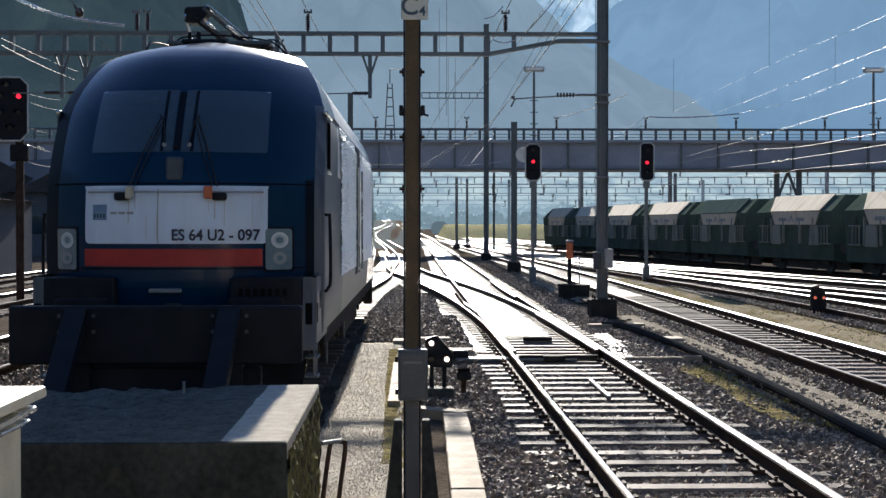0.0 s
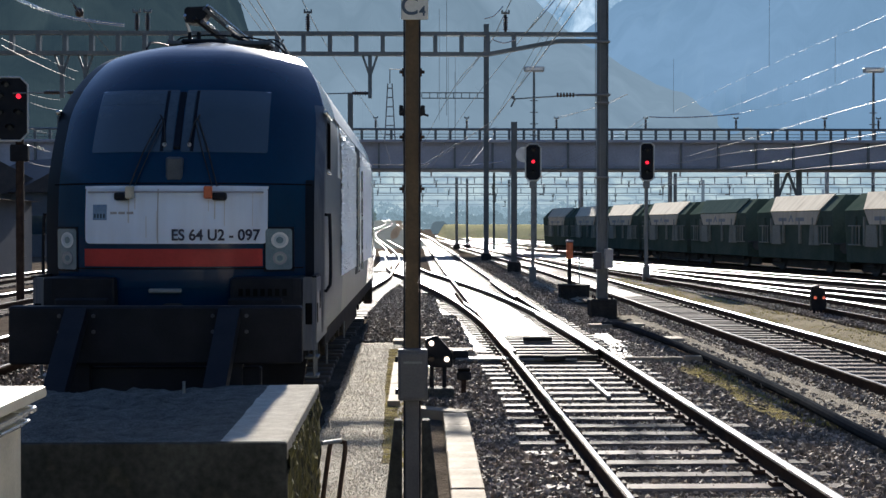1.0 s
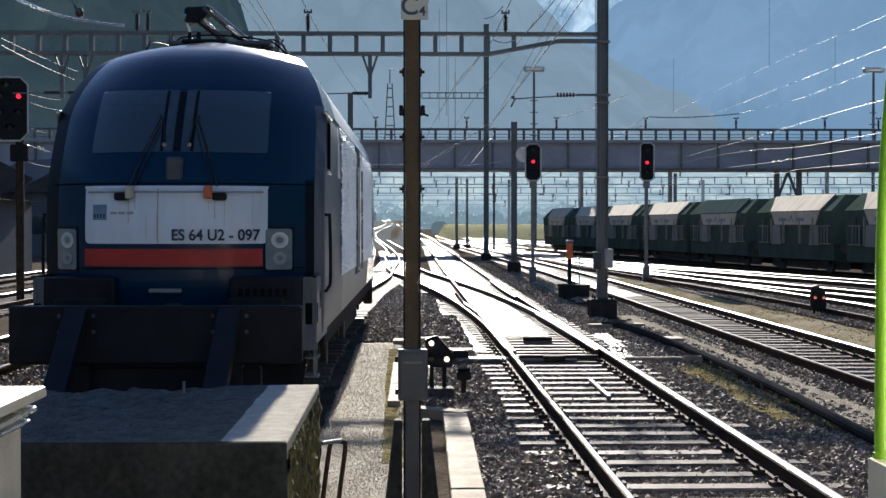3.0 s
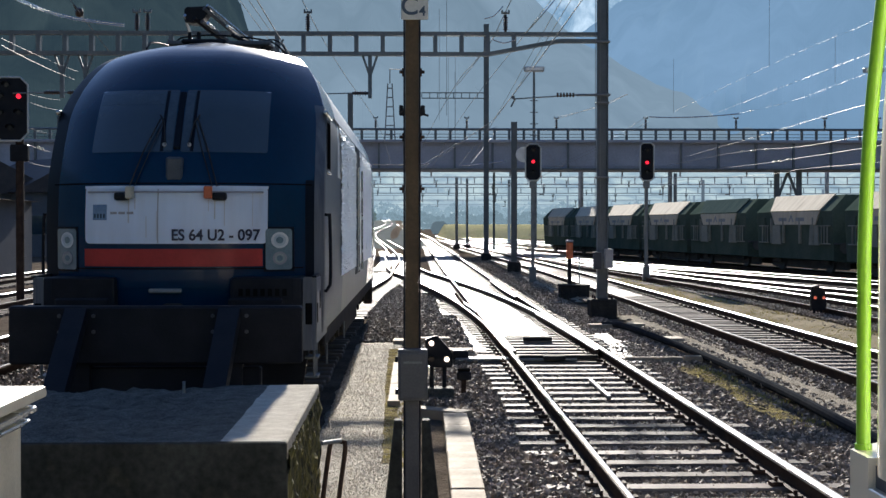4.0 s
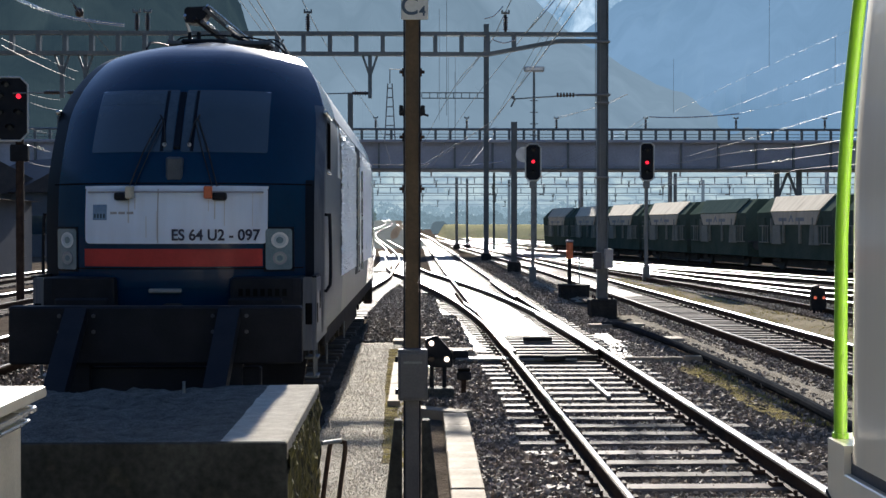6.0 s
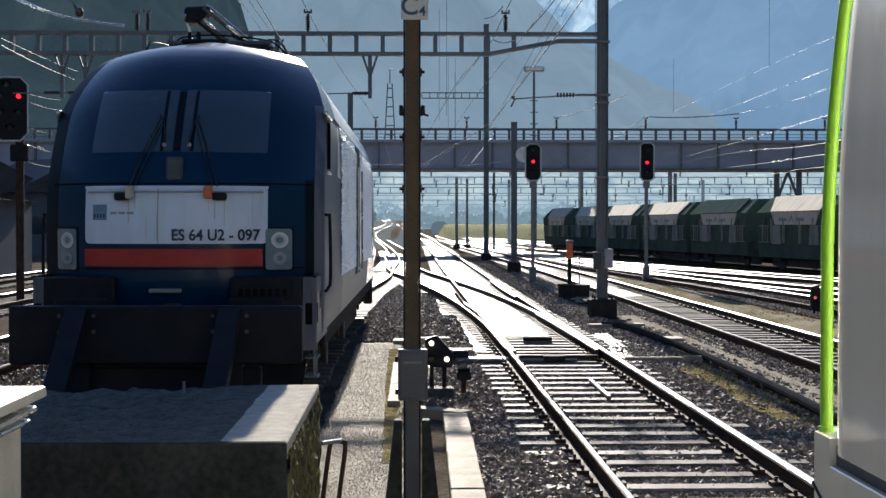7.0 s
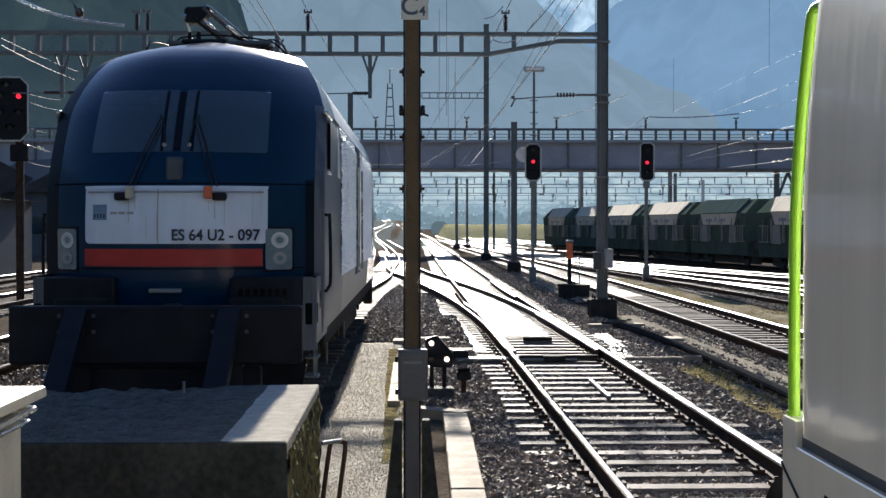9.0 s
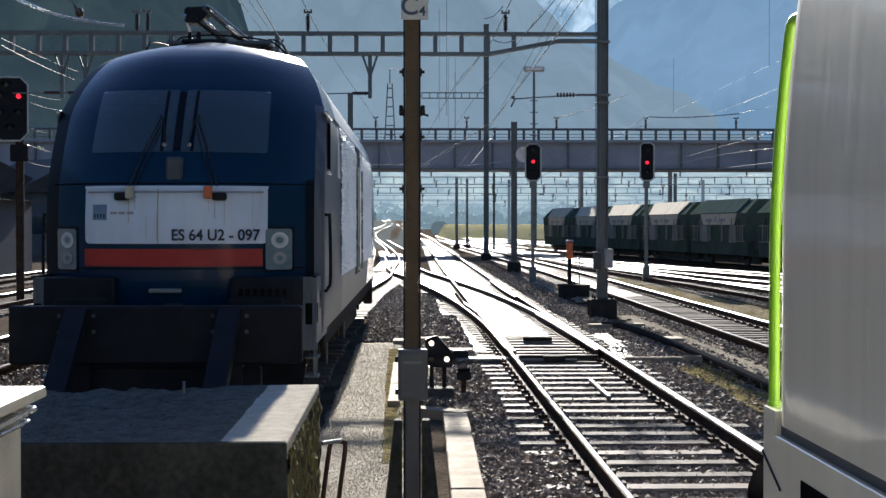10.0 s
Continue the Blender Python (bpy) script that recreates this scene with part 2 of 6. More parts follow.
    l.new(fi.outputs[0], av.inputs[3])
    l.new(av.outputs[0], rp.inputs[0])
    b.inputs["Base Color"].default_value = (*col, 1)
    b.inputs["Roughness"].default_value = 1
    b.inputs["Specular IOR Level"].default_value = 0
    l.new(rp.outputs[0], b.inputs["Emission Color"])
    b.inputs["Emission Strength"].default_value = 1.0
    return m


# ---- mesh helpers ----
def link_mesh(name, bm, material, parent=None, smooth=35, label=""):
    me = bpy.data.meshes.new(name)
    bm.normal_update()
    bm.to_mesh(me)
    bm.free()
    for m in (material if isinstance(material, (list, tuple)) else [material]):
        me.materials.append(m)
    if smooth:
        me.shade_smooth()
        me.set_sharp_from_angle(angle=radians(smooth))
    ob = new(name, me)
    ob.parent = parent
    if label:
        tagged(ob, label)
    return ob


def part(name, bm, material, parent, label="", smooth=35):
    return link_mesh(name, bm, material, parent, smooth, label)


def thing(name, m, label, category, group="", kind=""):
    e = new(name)
    e.empty_display_size = 0.2
    e.matrix_basis = m
    return tagged(e, label, category, group, kind)


def B():
    return bmesh.new()


def box(bm, c, s, bev=0.0, rot=None, seg=1):
    m = Matrix.Translation(c) @ (rot.to_4x4() if rot else Matrix.Identity(4)) @ Matrix.Diagonal((*s, 1))
    r = bmesh.ops.create_cube(bm, size=1, matrix=m)
    if bev:
        es = list({e for v in r["verts"] for e in v.link_edges})
        bmesh.ops.bevel(bm, geom=es, offset=bev, segments=seg, affect="EDGES", profile=0.5)
    return bm


def rod(bm, p0, p1, r, r1=None, seg=10):
    p0, p1 = Vector(p0), Vector(p1)
    d = p1 - p0
    m = Matrix.Translation((p0 + p1) / 2) @ d.to_track_quat("Z", "Y").to_matrix().to_4x4()
    bmesh.ops.create_cone(bm, cap_ends=True, segments=seg, radius1=r, radius2=r if r1 is None else r1, depth=d.length, matrix=m)
    return bm


def bar(bm, p0, p1, w, h, up=(0, 0, 1)):
    """A rectangular bar from p0 to p1."""
    p0, p1 = Vector(p0), Vector(p1)
    y = (p1 - p0).normalized()
    x = y.cross(Vector(up)).normalized()
    z = x.cross(y)
    rot = Matrix((x, y, z)).transposed()
    return box(bm, (p0 + p1) / 2, (w, (p1 - p0).length, h), 0, rot)


def sweep(bm, pts, prof, closed_ends=True, mats=None):
    """Sweep a closed profile (u across, v up) along pts that run mainly level."""
    rings = []
    n = len(pts)
    for i, p in enumerate(pts):
        d = (Vector(pts[min(i + 1, n - 1)]) - Vector(pts[max(i - 1, 0)])).normalized()
        x = d.cross(Vector((0, 0, 1))).normalized()
        z = x.cross(d)
        rings.append([bm.verts.new(Vector(p) + x * u + z * v) for u, v in prof])
    k = len(prof)
    for a, b in zip(rings, rings[1:]):
        for j in range(k):
            f = bm.faces.new((a[j], a[(j + 1) % k], b[(j + 1) % k], b[j]))
            if mats:
                f.material_index = mats[j]
    if closed_ends:
        bm.faces.new(rings[0][::-1])
        bm.faces.new(rings[-1])
    return bm


def tube(bm, pts, r, seg=8):
    """A round pipe along pts in any direction."""
    rings = []
    n = len(pts)
    ref = None
    for i, p in enumerate(pts):
        d = (Vector(pts[min(i + 1, n - 1)]) - Vector(pts[max(i - 1, 0)])).normalized()
        if ref is None:
            ref = d.orthogonal().normalized()
        ref = (ref - d * ref.dot(d)).normalized()
        o = d.cross(ref)
        rings.append([bm.verts.new(Vector(p) + (ref * math.cos(a) + o * math.sin(a)) * r) for a in [j * math.tau / seg for j in range(seg)]])
    for a, b in zip(rings, rings[1:]):
        for j in range(seg):
            bm.faces.new((a[j], a[(j + 1) % seg], b[(j + 1) % seg], b[j]))
    bm.faces.new(rings[0][::-1])
    bm.faces.new(rings[-1])
    return bm


def prism(bm, poly, axis, a, b):
    """Extrude a polygon of two coordinates along an axis (0 x, 1 y, 2 z) from a to b."""
    def at(p, t):
        q = list(p)
        q.insert(axis, t)
        return q
    lo = [bm.verts.new(at(p, a)) for p in poly]
    hi = [bm.verts.new(at(p, b)) for p in poly]
    bm.faces.new(lo)
    bm.faces.new(hi)
    n = len(poly)
    for i in range(n):
        bm.faces.new((lo[i], lo[(i + 1) % n], hi[(i + 1) % n], hi[i]))
    bmesh.ops.recalc_face_normals(bm, faces=bm.faces)
    return bm


def spline(pts, step):
    """Catmull-Rom through 2D or 3D points, about step metres apart."""
    P = [np.array(p, float) for p in pts]
    P = [2 * P[0] - P[1]] + P + [2 * P[-1] - P[-2]]
    out = []
    for i in range(1, len(P) - 2):
        a, b, c, d = P[i - 1:i + 3]
        n = max(2, int(np.linalg.norm(c - b) / step))
        for k in range(n):
            t = k / n
            out.append(0.5 * (2 * b + (c - a) * t + (2 * a - 5 * b + 4 * c - d) * t * t + (3 * b - a - 3 * c + d) * t ** 3))
    out.append(P[-2])
    return out


def text_part(name, s, size, m, material, parent, width=None, depth=0.003, bold=0.014):
    cu = bpy.data.curves.new(name, "FONT")
    cu.offset = bold * size
    cu.body, cu.size, cu.extrude, cu.align_x, cu.align_y = s, size, depth, "CENTER", "CENTER"
    tmp = bpy.data.objects.new(name, cu)
    scene.collection.objects.link(tmp)
    me = bpy.data.meshes.new_from_object(tmp.evaluated_get(bpy.context.evaluated_depsgraph_get()))
    bpy.data.objects.remove(tmp)
    if width:
        xs = [v.co.x for v in me.vertices]
        k = width / (max(xs) - min(xs))
        for v in me.vertices:
            v.co.x *= k
    me.materials.clear()
    me.materials.append(material)
    ob = new(name, me)
    ob.parent = parent
    ob.matrix_basis = m
    return ob


# ---- ground, tracks ----
def grade(x, y):
    """The yard's far end climbs a little towards its left."""
    k = min(1, max(0, (6 - x) / 8))
    d = min(y, 430) - 140
    return 0.0 if d < 0 else 0.0150 * k * d * d / (d + 40)


def ground_sheet():
    ys = [-40, -10, 0] + list(np.arange(4, 60, 0.5)) + list(np.arange(60, 160, 4)) + list(np.arange(164, 456, 8)) + [480, 600, 900, 1400, 2200, 3500]
    xs = [-2500, -900, -400, -200, -100, -60, -40, -30, -22, -16, -12] + list(np.arange(-9, 20, 0.5)) + [22, 26, 32, 40, 60, 100, 200, 400, 900, 2500]
    bm = B()
    rows = []
    for y in ys:
        row = []
        for x in xs:
            z = -0.235 + (0.03 * noise.noise((x * 1.1, y * 0.7, 0)) + 0.02 * noise.noise((x * 4, y * 4, 3)) if y < 70 else 0)
            row.append(bm.verts.new((x, y, z + grade(x, y))))
        rows.append(row)
    for a, b in zip(rows, rows[1:]):
        for i in range(len(xs) - 1):
            bm.faces.new((a[i], a[i + 1], b[i + 1], b[i]))
    ob = link_mesh("ground", bm, M["ballast"])
    return tagged(ob, "dark grey-brown ballast ground of a railway yard", "ground", kind="structure")


ground_sheet()


def strip(name, pts, w, z, material, label, category="path", wob=0.06, step=0.5, thick=0.05):
    """A band of ground that follows pts, with an uneven edge."""
    c = spline(pts, step)
    bm = B()
    rows = []
    n = 8
    for i, p in enumerate(c):
        d = c[min(i + 1, len(c) - 1)] - c[max(i - 1, 0)]
        d = d / np.linalg.norm(d)
        row = []
        for k in range(n + 1):
            u = (k / n - 0.5) * w
            if k in (0, n):
                u += wob * 2 * noise.noise((p[0], p[1] * 1.7, k))
            x, y = p[0] + d[1] * u, p[1] - d[0] * u
            e = -thick if k in (0, n) else 0.0
            row.append(bm.verts.new((x, y, z + e + 0.012 * noise.noise((x * 3, y * 3, 1)) + grade(x, y))))
        rows.append(row)
    for a, b in zip(rows, rows[1:]):
        for k in range(n):
            bm.faces.new((a[k], a[k + 1], b[k + 1], b[k]))
    bmesh.ops.recalc_face_normals(bm, faces=bm.faces)
    if bm.faces[0].normal.z < 0:
        bmesh.ops.reverse_faces(bm, faces=bm.faces)
    ob = link_mesh(name, bm, material)
    return tagged(ob, label, category, kind="structure")


# right-hand rail: the inner (left) corner is worn round and polished, the outer one is rusty
RAIL_PROF = [(-0.037, -0.018), (-0.037, -0.035), (-0.01, -0.05), (-0.01, -0.135), (-0.07, -0.15), (-0.07, -0.16),
             (0.07, -0.16), (0.07, -0.15), (0.01, -0.135), (0.01, -0.05), (0.037, -0.035), (0.039, -0.012), (0.035, -0.002), (0.015, 0.002), (-0.005, 0.001),
             (-0.015, -0.001), (-0.023, -0.0045), (-0.030, -0.0095), (-0.035, -0.0145)]
RAIL_MATS = [1] + [0] * 10 + [0, 0] + [1] * 6


def sleeper_mesh(length, bow=0):
    bm = B()
    box(bm, (0, 0, -0.245), (length, 0.25, 0.16), 0.018)
    me = bpy.data.meshes.new("sleeper")
    bm.to_mesh(me)
    bm.free()
    me.materials.append(M["sleeper"])
    return me


SLEEPER = sleeper_mesh(2.5)
STEP = 0.6


def clips(bm, p, ang):
    c, s = math.cos(ang), math.sin(ang)
    for side in (-1, 1):
        for off in (-0.115, 0.115):
            u = side * 0.7525 + off
            q = (p[0] + c * u, p[1] + s * u, p[2] - 0.145)
            box(bm, q, (0.10, 0.11, 0.035), 0, Matrix.Rotation(ang, 3, "Z"))
            rod(bm, (q[0], q[1], q[2]), (q[0], q[1], q[2] + 0.055), 0.016, seg=6)


def track(label, pts, near=(0, 0), far_to=150, group="tracks of the yard", bed=None, sl=True, skip=None, lengthen=None, clip_to=45, both=False, bed_w=1.26, bed_off=0.0):
    c = spline(pts, 2.0)
    c = [np.array((p[0], p[1], grade(p[0], p[1]))) for p in c]
    t = thing("railway_track", Matrix.Identity(4), label, "railway track", group, "structure")
    for side in (-1, 1):
        line = []
        for i, p in enumerate(c):
            d = c[min(i + 1, len(c) - 1)] - c[max(i - 1, 0)]
            d = d / np.linalg.norm(d)
            line.append(p + np.array((d[1], -d[0], 0)) * side * 0.7525)
        bm = B()
        prof, mats = RAIL_PROF, RAIL_MATS
        if side < 0 and not both:
            prof = [(-u, v) for u, v in reversed(RAIL_PROF)]
            mats = RAIL_MATS[-2::-1] + RAIL_MATS[-1:]
        sweep(bm, line, prof, True, mats)
        bmesh.ops.recalc_face_normals(bm, faces=bm.faces)
        part("rail", bm, [M["rail_side"], M["rail_top"]], t, "steel rail with polished head and rusty web")
    if not sl:
        return t
    # sleepers along the arc
    seg = np.array([np.linalg.norm(b - a) for a, b in zip(c, c[1:])])
    arc = np.concatenate([[0], np.cumsum(seg)])
    s = 0.3
    restbm, clipbm = B(), B()
    rest = 0
    r = random.Random(len(label))
    while s < arc[-1]:
        i = min(len(seg) - 1, int(np.searchsorted(arc, s) - 1))
        f = (s - arc[i]) / seg[i]
        p = c[i] * (1 - f) + c[i + 1] * f
        d = c[i + 1] - c[i]
        ang = math.atan2(d[1], d[0]) - math.pi / 2
        s += STEP
        if p[1] > far_to or (skip and skip[0] < p[1] < skip[1]):
            continue
        if p[1] < clip_to:
            clips(clipbm, p, ang)
        ang += r.uniform(-0.012, 0.012)
        if near[0] <= p[1] <= near[1]:
            o = new("sleeper", SLEEPER)
            o.parent = t
            sx, off = 1.0, 0.0
            if lengthen and lengthen[0] < p[1] < lengthen[1]:
                k = (p[1] - lengthen[0]) / (lengthen[1] - lengthen[0])
                sx, off = 1.02 + 0.12 * k, -0.16 * k - 0.03
            o.matrix_basis = Matrix.Translation((p[0] + off + r.uniform(-.03, .03), p[1], p[2] + r.uniform(-.006, .004))) @ Matrix.Rotation(ang, 4, "Z") @ Matrix.Diagonal((sx, r.uniform(0.92, 1.05), 1, 1))
        else:
            box(restbm, (p[0], p[1], p[2] - 0.245), (2.5, 0.25, 0.16), 0, Matrix.Rotation(ang, 3, "Z"))
            rest += 1
    if rest:
        tagged(part("sleepers", restbm, M["sleeper"], t, "far run of weathered sleepers", 0), kind="stuff")
    if len(clipbm.verts):
        tagged(part("rail_fastenings", clipbm, M["rail_side"], t, "rusty rail clips and bolts", 0), kind="stuff")
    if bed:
        # added strips over the sleepers where the bed glares white
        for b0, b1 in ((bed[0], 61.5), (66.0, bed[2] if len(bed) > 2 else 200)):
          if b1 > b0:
            strip("track_bed", [(p[0] + bed_off, p[1]) for p in c if b0 <= p[1] <= b1], (1.26 - 2 * abs(bed_off)) if b1 < 62 else bed_w, bed[1], M["trackbed"], "pale bed strip with glare in its colour between shining rails", "track bed", 0.05, 0.6, 0.04)
    return t


track("straight running line with worn sleepers and shining rails", [(2.36, -30), (2.36, 8), (2.36, 60), (2.5, 100), (2.7, 150), (2.0, 230), (-2, 340)], (5, 48), lengthen=(22.5, 40), bed=(27.3, -0.15), bed_off=-0.09)
track("siding under the blue locomotive, bending towards the running line", [(-2.43, 12.4), (-2.39, 18), (-2.30, 28), (-2.18, 36), (-1.9, 46), (-1.45, 56), (-1.4, 68), (-1.3, 90), (-2.6, 140), (-4.9, 195), (-5.6, 235), (-5.0, 285), (-4.3, 335), (-5.2, 385), (-7.6, 440)], (12, 36), far_to=66, clip_to=20, bed=(38, -0.16, 122), bed_w=0.8)
track("diverging leg of the turnout", [(2.34, 23), (2.25, 31), (1.75, 42), (0.75, 55), (-0.1, 66), (-0.5, 85), (-1.0, 120), (-2.0, 150), (-3.2, 176)], (46, 60), far_to=66, skip=(0, 46), clip_to=0, bed=(33, -0.155, 110), bed_w=0.8)
track("second running line with wooden sleepers", [(6.6, -10), (6.6, 20), (6.6, 60), (6.2, 100), (5.6, 150), (4, 250)], (15, 60), clip_to=50, bed=(43, -0.168))
track("third running line with shining rails", [(10.75, 0), (10.75, 20), (10.72, 33), (10.55, 40), (10.1, 50), (9.45, 62), (8.8, 75), (7.8, 110), (6.2, 160)], (28, 60), clip_to=60, bed=(66, -0.17))
track("yard ladder line with shining rails", [(15.6, 25), (13.4, 40), (11.9, 50), (10.6, 60), (9.6, 72), (8.8, 90), (7.8, 120), (6, 190)], far_to=100, clip_to=0, both=True, bed=(66, -0.17), bed_w=1.1)
track("yard ladder line with shining rails", [(19.6, 33), (16.2, 50), (14.1, 60), (12.0, 70), (10.4, 80), (9.3, 95), (8.2, 125), (6.4, 190)], far_to=100, clip_to=0, both=True, bed=(70, -0.17), bed_w=1.1)
track("wagon siding with shining rails", [(24.4, 10), (20.0, 45), (18.1, 60), (15.3, 82), (12.4, 105), (9.6, 135), (8.6, 200)], far_to=100, clip_to=0, bed=(75, -0.17))
track("far yard line below the bank", [(20, 112), (14.5, 150), (10.5, 200), (9.0, 231)], far_to=100, clip_to=0, both=True, bed=(66, -0.15, 231), bed_w=1.5)
track("far yard line below the bank", [(28, 112), (21, 150), (14.5, 200), (11.5, 231)], far_to=100, clip_to=0, both=True, bed=(66, -0.15, 231), bed_w=1.5)
track("outer yard line beside the siding", [(-6.4, 10), (-6.4, 40), (-6.4, 80), (-7.5, 120), (-11, 200)], (18, 30), far_to=90, clip_to=30)
track("yard line beyond the outer line", [(-10.9, 10), (-10.9, 40), (-11.0, 80), (-13, 140)], far_to=80, clip_to=0)
track("far yard line near the shed", [(-15.2, 20), (-15.2, 60), (-15.4, 100), (-17, 150)], far_to=80, clip_to=0)

# pale strips for the white glare beside the rails
strip("glare_patch", [(1.22, 24.5), (1.14, 28), (1.0, 33), (0.7, 38), (0.45, 42)], 0.30, -0.172, M["trackbed"], "pale shining patches beside the turnout rail", "oily patch", 0.28, 0.25)
strip("glare_patch", [(3.52, 22.4), (3.55, 24), (3.72, 26), (3.8, 28.4)], 0.34, -0.168, M["trackbed"], "pale shining patches beside the running rail", "oily patch", 0.3, 0.25)
strip("gravel_path", [(-0.55, 6), (-0.50, 12), (-0.45, 18), (-0.42, 24), (-0.5, 26.5)], 0.95, -0.185, M["gravel"], "sandy gravel path with yellow moss beside the siding", "gravel path")
strip("service_path", [(4.95, 8), (5.1, 18), (5.3, 27), (5.3, 36), (5.2, 46), (5.1, 60)], 0.72, -0.156, M["path_grey"], "pale gravel service path between two lines", "gravel path", 0.17, 0.3)
strip("grass_verge", [(8.75, 14), (8.8, 25), (8.75, 40), (8.5, 58), (8.0, 66)], 1.5, -0.185, M["verge"], "strip of stony ground with dry yellow grass", "grass verge", 0.2)
strip("moss_fringe", [(-0.15, 13), (-0.19, 17), (-0.22, 20), (-0.24, 25)], 0.19, -0.177, M["yellowmoss"], "yellow moss along the path edge", "moss", 0.12, 0.2)
strip("moss_patch", [(4.22, 15.8), (4.2, 17.2), (4.3, 18.6), (4.28, 20.2), (4.2, 21.8)], 0.42, -0.181, M["yellowmoss"], "patch of yellow moss on ballast", "moss", 0.22)


# ---- loose ballast stones (one body of stuff) ----
def stones(name, areas, label, size=(0.020, 0.046), mat_key="stone", zbase=-0.215):
    rng = np.random.default_rng(5)
    base = np.array([(1, 0, 0), (-1, 0, 0), (0, 1, 0), (0, -1, 0), (0, 0, 1), (0, 0, -1)], float)
    tri = np.array([(0, 2, 4), (2, 1, 4), (1, 3, 4), (3, 0, 4), (2, 0, 5), (1, 2, 5), (3, 1, 5), (0, 3, 5)])
    V, F, n0 = [], [], 0
    for x0, x1, y0, y1, dens, *lift in areas:
        n = int((x1 - x0) * (y1 - y0) * dens * 1.7)
        c = np.stack([rng.uniform(x0, x1, n), rng.uniform(y0, y1, n), np.full(n, zbase + (lift[0] if lift else 0)) + rng.uniform(-0.005, 0.02, n)], 1)
        sz = rng.uniform(size[0], size[1], (n, 1, 1)) * rng.uniform(0.6, 1.15, (n, 1, 3))
        v = base[None] * sz * rng.uniform(0.7, 1.25, (n, 6, 1))
        q = rng.normal(size=(n, 4))
        q /= np.linalg.norm(q, axis=1, keepdims=True)
        w, x, y, z = q.T
        R = np.stack([1 - 2 * (y * y + z * z), 2 * (x * y - z * w), 2 * (x * z + y * w), 2 * (x * y + z * w), 1 - 2 * (x * x + z * z), 2 * (y * z - x * w),
                      2 * (x * z - y * w), 2 * (y * z + x * w), 1 - 2 * (x * x + y * y)], 1).reshape(n, 3, 3)
        v = np.einsum("nij,nkj->nki", R, v) + c[:, None]
        V.append(v.reshape(-1, 3))
        F.append((tri[None] + (np.arange(n) * 6)[:, None, None]).reshape(-1, 3) + n0)
        n0 += n * 6
    V, F = np.concatenate(V), np.concatenate(F)
    me = bpy.data.meshes.new(name)
    me.from_pydata(V.tolist(), [], F.tolist())
    me.materials.append(M[mat_key])
    return tagged(new(name, me), label, "ballast stones", kind="stuff")


def stone_mat(name="split_ballast_stones", lo=(0.12, 0.098, 0.076, 1), hi=(0.52, 0.44, 0.355, 1), mid=(0.25, 0.203, 0.158, 1)):
    m = bpy.data.materials.new(name)
    m.use_nodes = True
    n, l = m.node_tree.nodes, m.node_tree.links
    b = n["Principled BSDF"]
    g = n.new("ShaderNodeNewGeometry")
    r = n.new("ShaderNodeValToRGB")
    r.color_ramp.elements[0].color = lo
    r.color_ramp.elements[1].color = hi
    k = r.color_ramp.elements.new(0.7)
    k.color = mid
    l.new(g.outputs["Random Per Island"], r.inputs[0])
    l.new(r.outputs[0], b.inputs["Base Color"])
    b.inputs["Roughness"].default_value = 0.7
    b.inputs["Specular IOR Level"].default_value = 0.04
    return m


M["stone"] = stone_mat()
stones("ballast_stones", [(0.62, 1.55, 9.5, 15, 750), (0.55, 1.55, 15, 24, 520), (3.2, 4.5, 9.5, 15, 650), (3.2, 4.4, 15, 24, 480), (1.68, 3.05, 9.5, 15, 600), (1.68, 3.05, 15, 22, 420),
                          (0.0, 0.55, 17.5, 27, 420), (-0.1, 1.45, 24, 34, 260), (0.2, 1.12, 22.5, 34, 300, 0.05), (-0.1, 0.8, 34, 42, 200, 0.05), (-0.9, 0.6, 27, 42, 220), (3.2, 4.5, 24, 32, 260), (5.42, 5.76, 13, 24, 520, 0.06), (5.48, 5.76, 24, 46, 380, 0.06), (11.9, 18, 36, 54, 22), (-7.7, -5.1, 13, 30, 130, 0.06), (-5.1, -4.0, 12, 24, 160), (3.35, 4.9, 44, 66, 70), (8.9, 9.9, 26, 40, 60), (-1.3, 0.9, 42, 60, 60), (3.3, 5, 66, 95, 20), (9.35, 9.98, 26, 36, 300, 0.06), (9.2, 9.9, 36, 46, 200, 0.06), (10.05, 11.4, 27, 44, 120, 0.05), (5.9, 7.3, 15, 28, 200), (7.4, 8.0, 18, 34, 260),
                          (-9, -5, 14, 24, 60), (3.22, 3.9, 9.5, 26, 150, 0.022), (1.0, 1.5, 9.5, 13.5, 260, 0.03), (4.5, 4.62, 10, 28, 300), (4.7, 5.12, 10, 30, 110, 0.042), (5.3, 5.5, 12, 40, 160, 0.042), (4.9, 5.4, 34, 60, 60, 0.05), (7.5, 8.1, 20, 40, 160), (11.7, 12.6, 30, 44, 60), (3.3, 4.6, 32, 44, 160), (-0.5, 1.2, 42, 50, 120)],
       "loose angular grey ballast stones")
M["pebble"] = stone_mat("mixed_path_pebbles", (0.44, 0.39, 0.31, 1), (0.86, 0.80, 0.70, 1), (0.58, 0.52, 0.42, 1))
stones("path_pebbles", [(-0.95, -0.05, 9, 15, 2200), (-0.9, -0.02, 15, 26, 1000), (4.7, 5.5, 11, 18, 420, 0.034), (4.9, 5.6, 18, 30, 220, 0.034), (8.1, 9.4, 18, 36, 60)], "small sandy pebbles on the path", (0.003, 0.007), "pebble", -0.192)


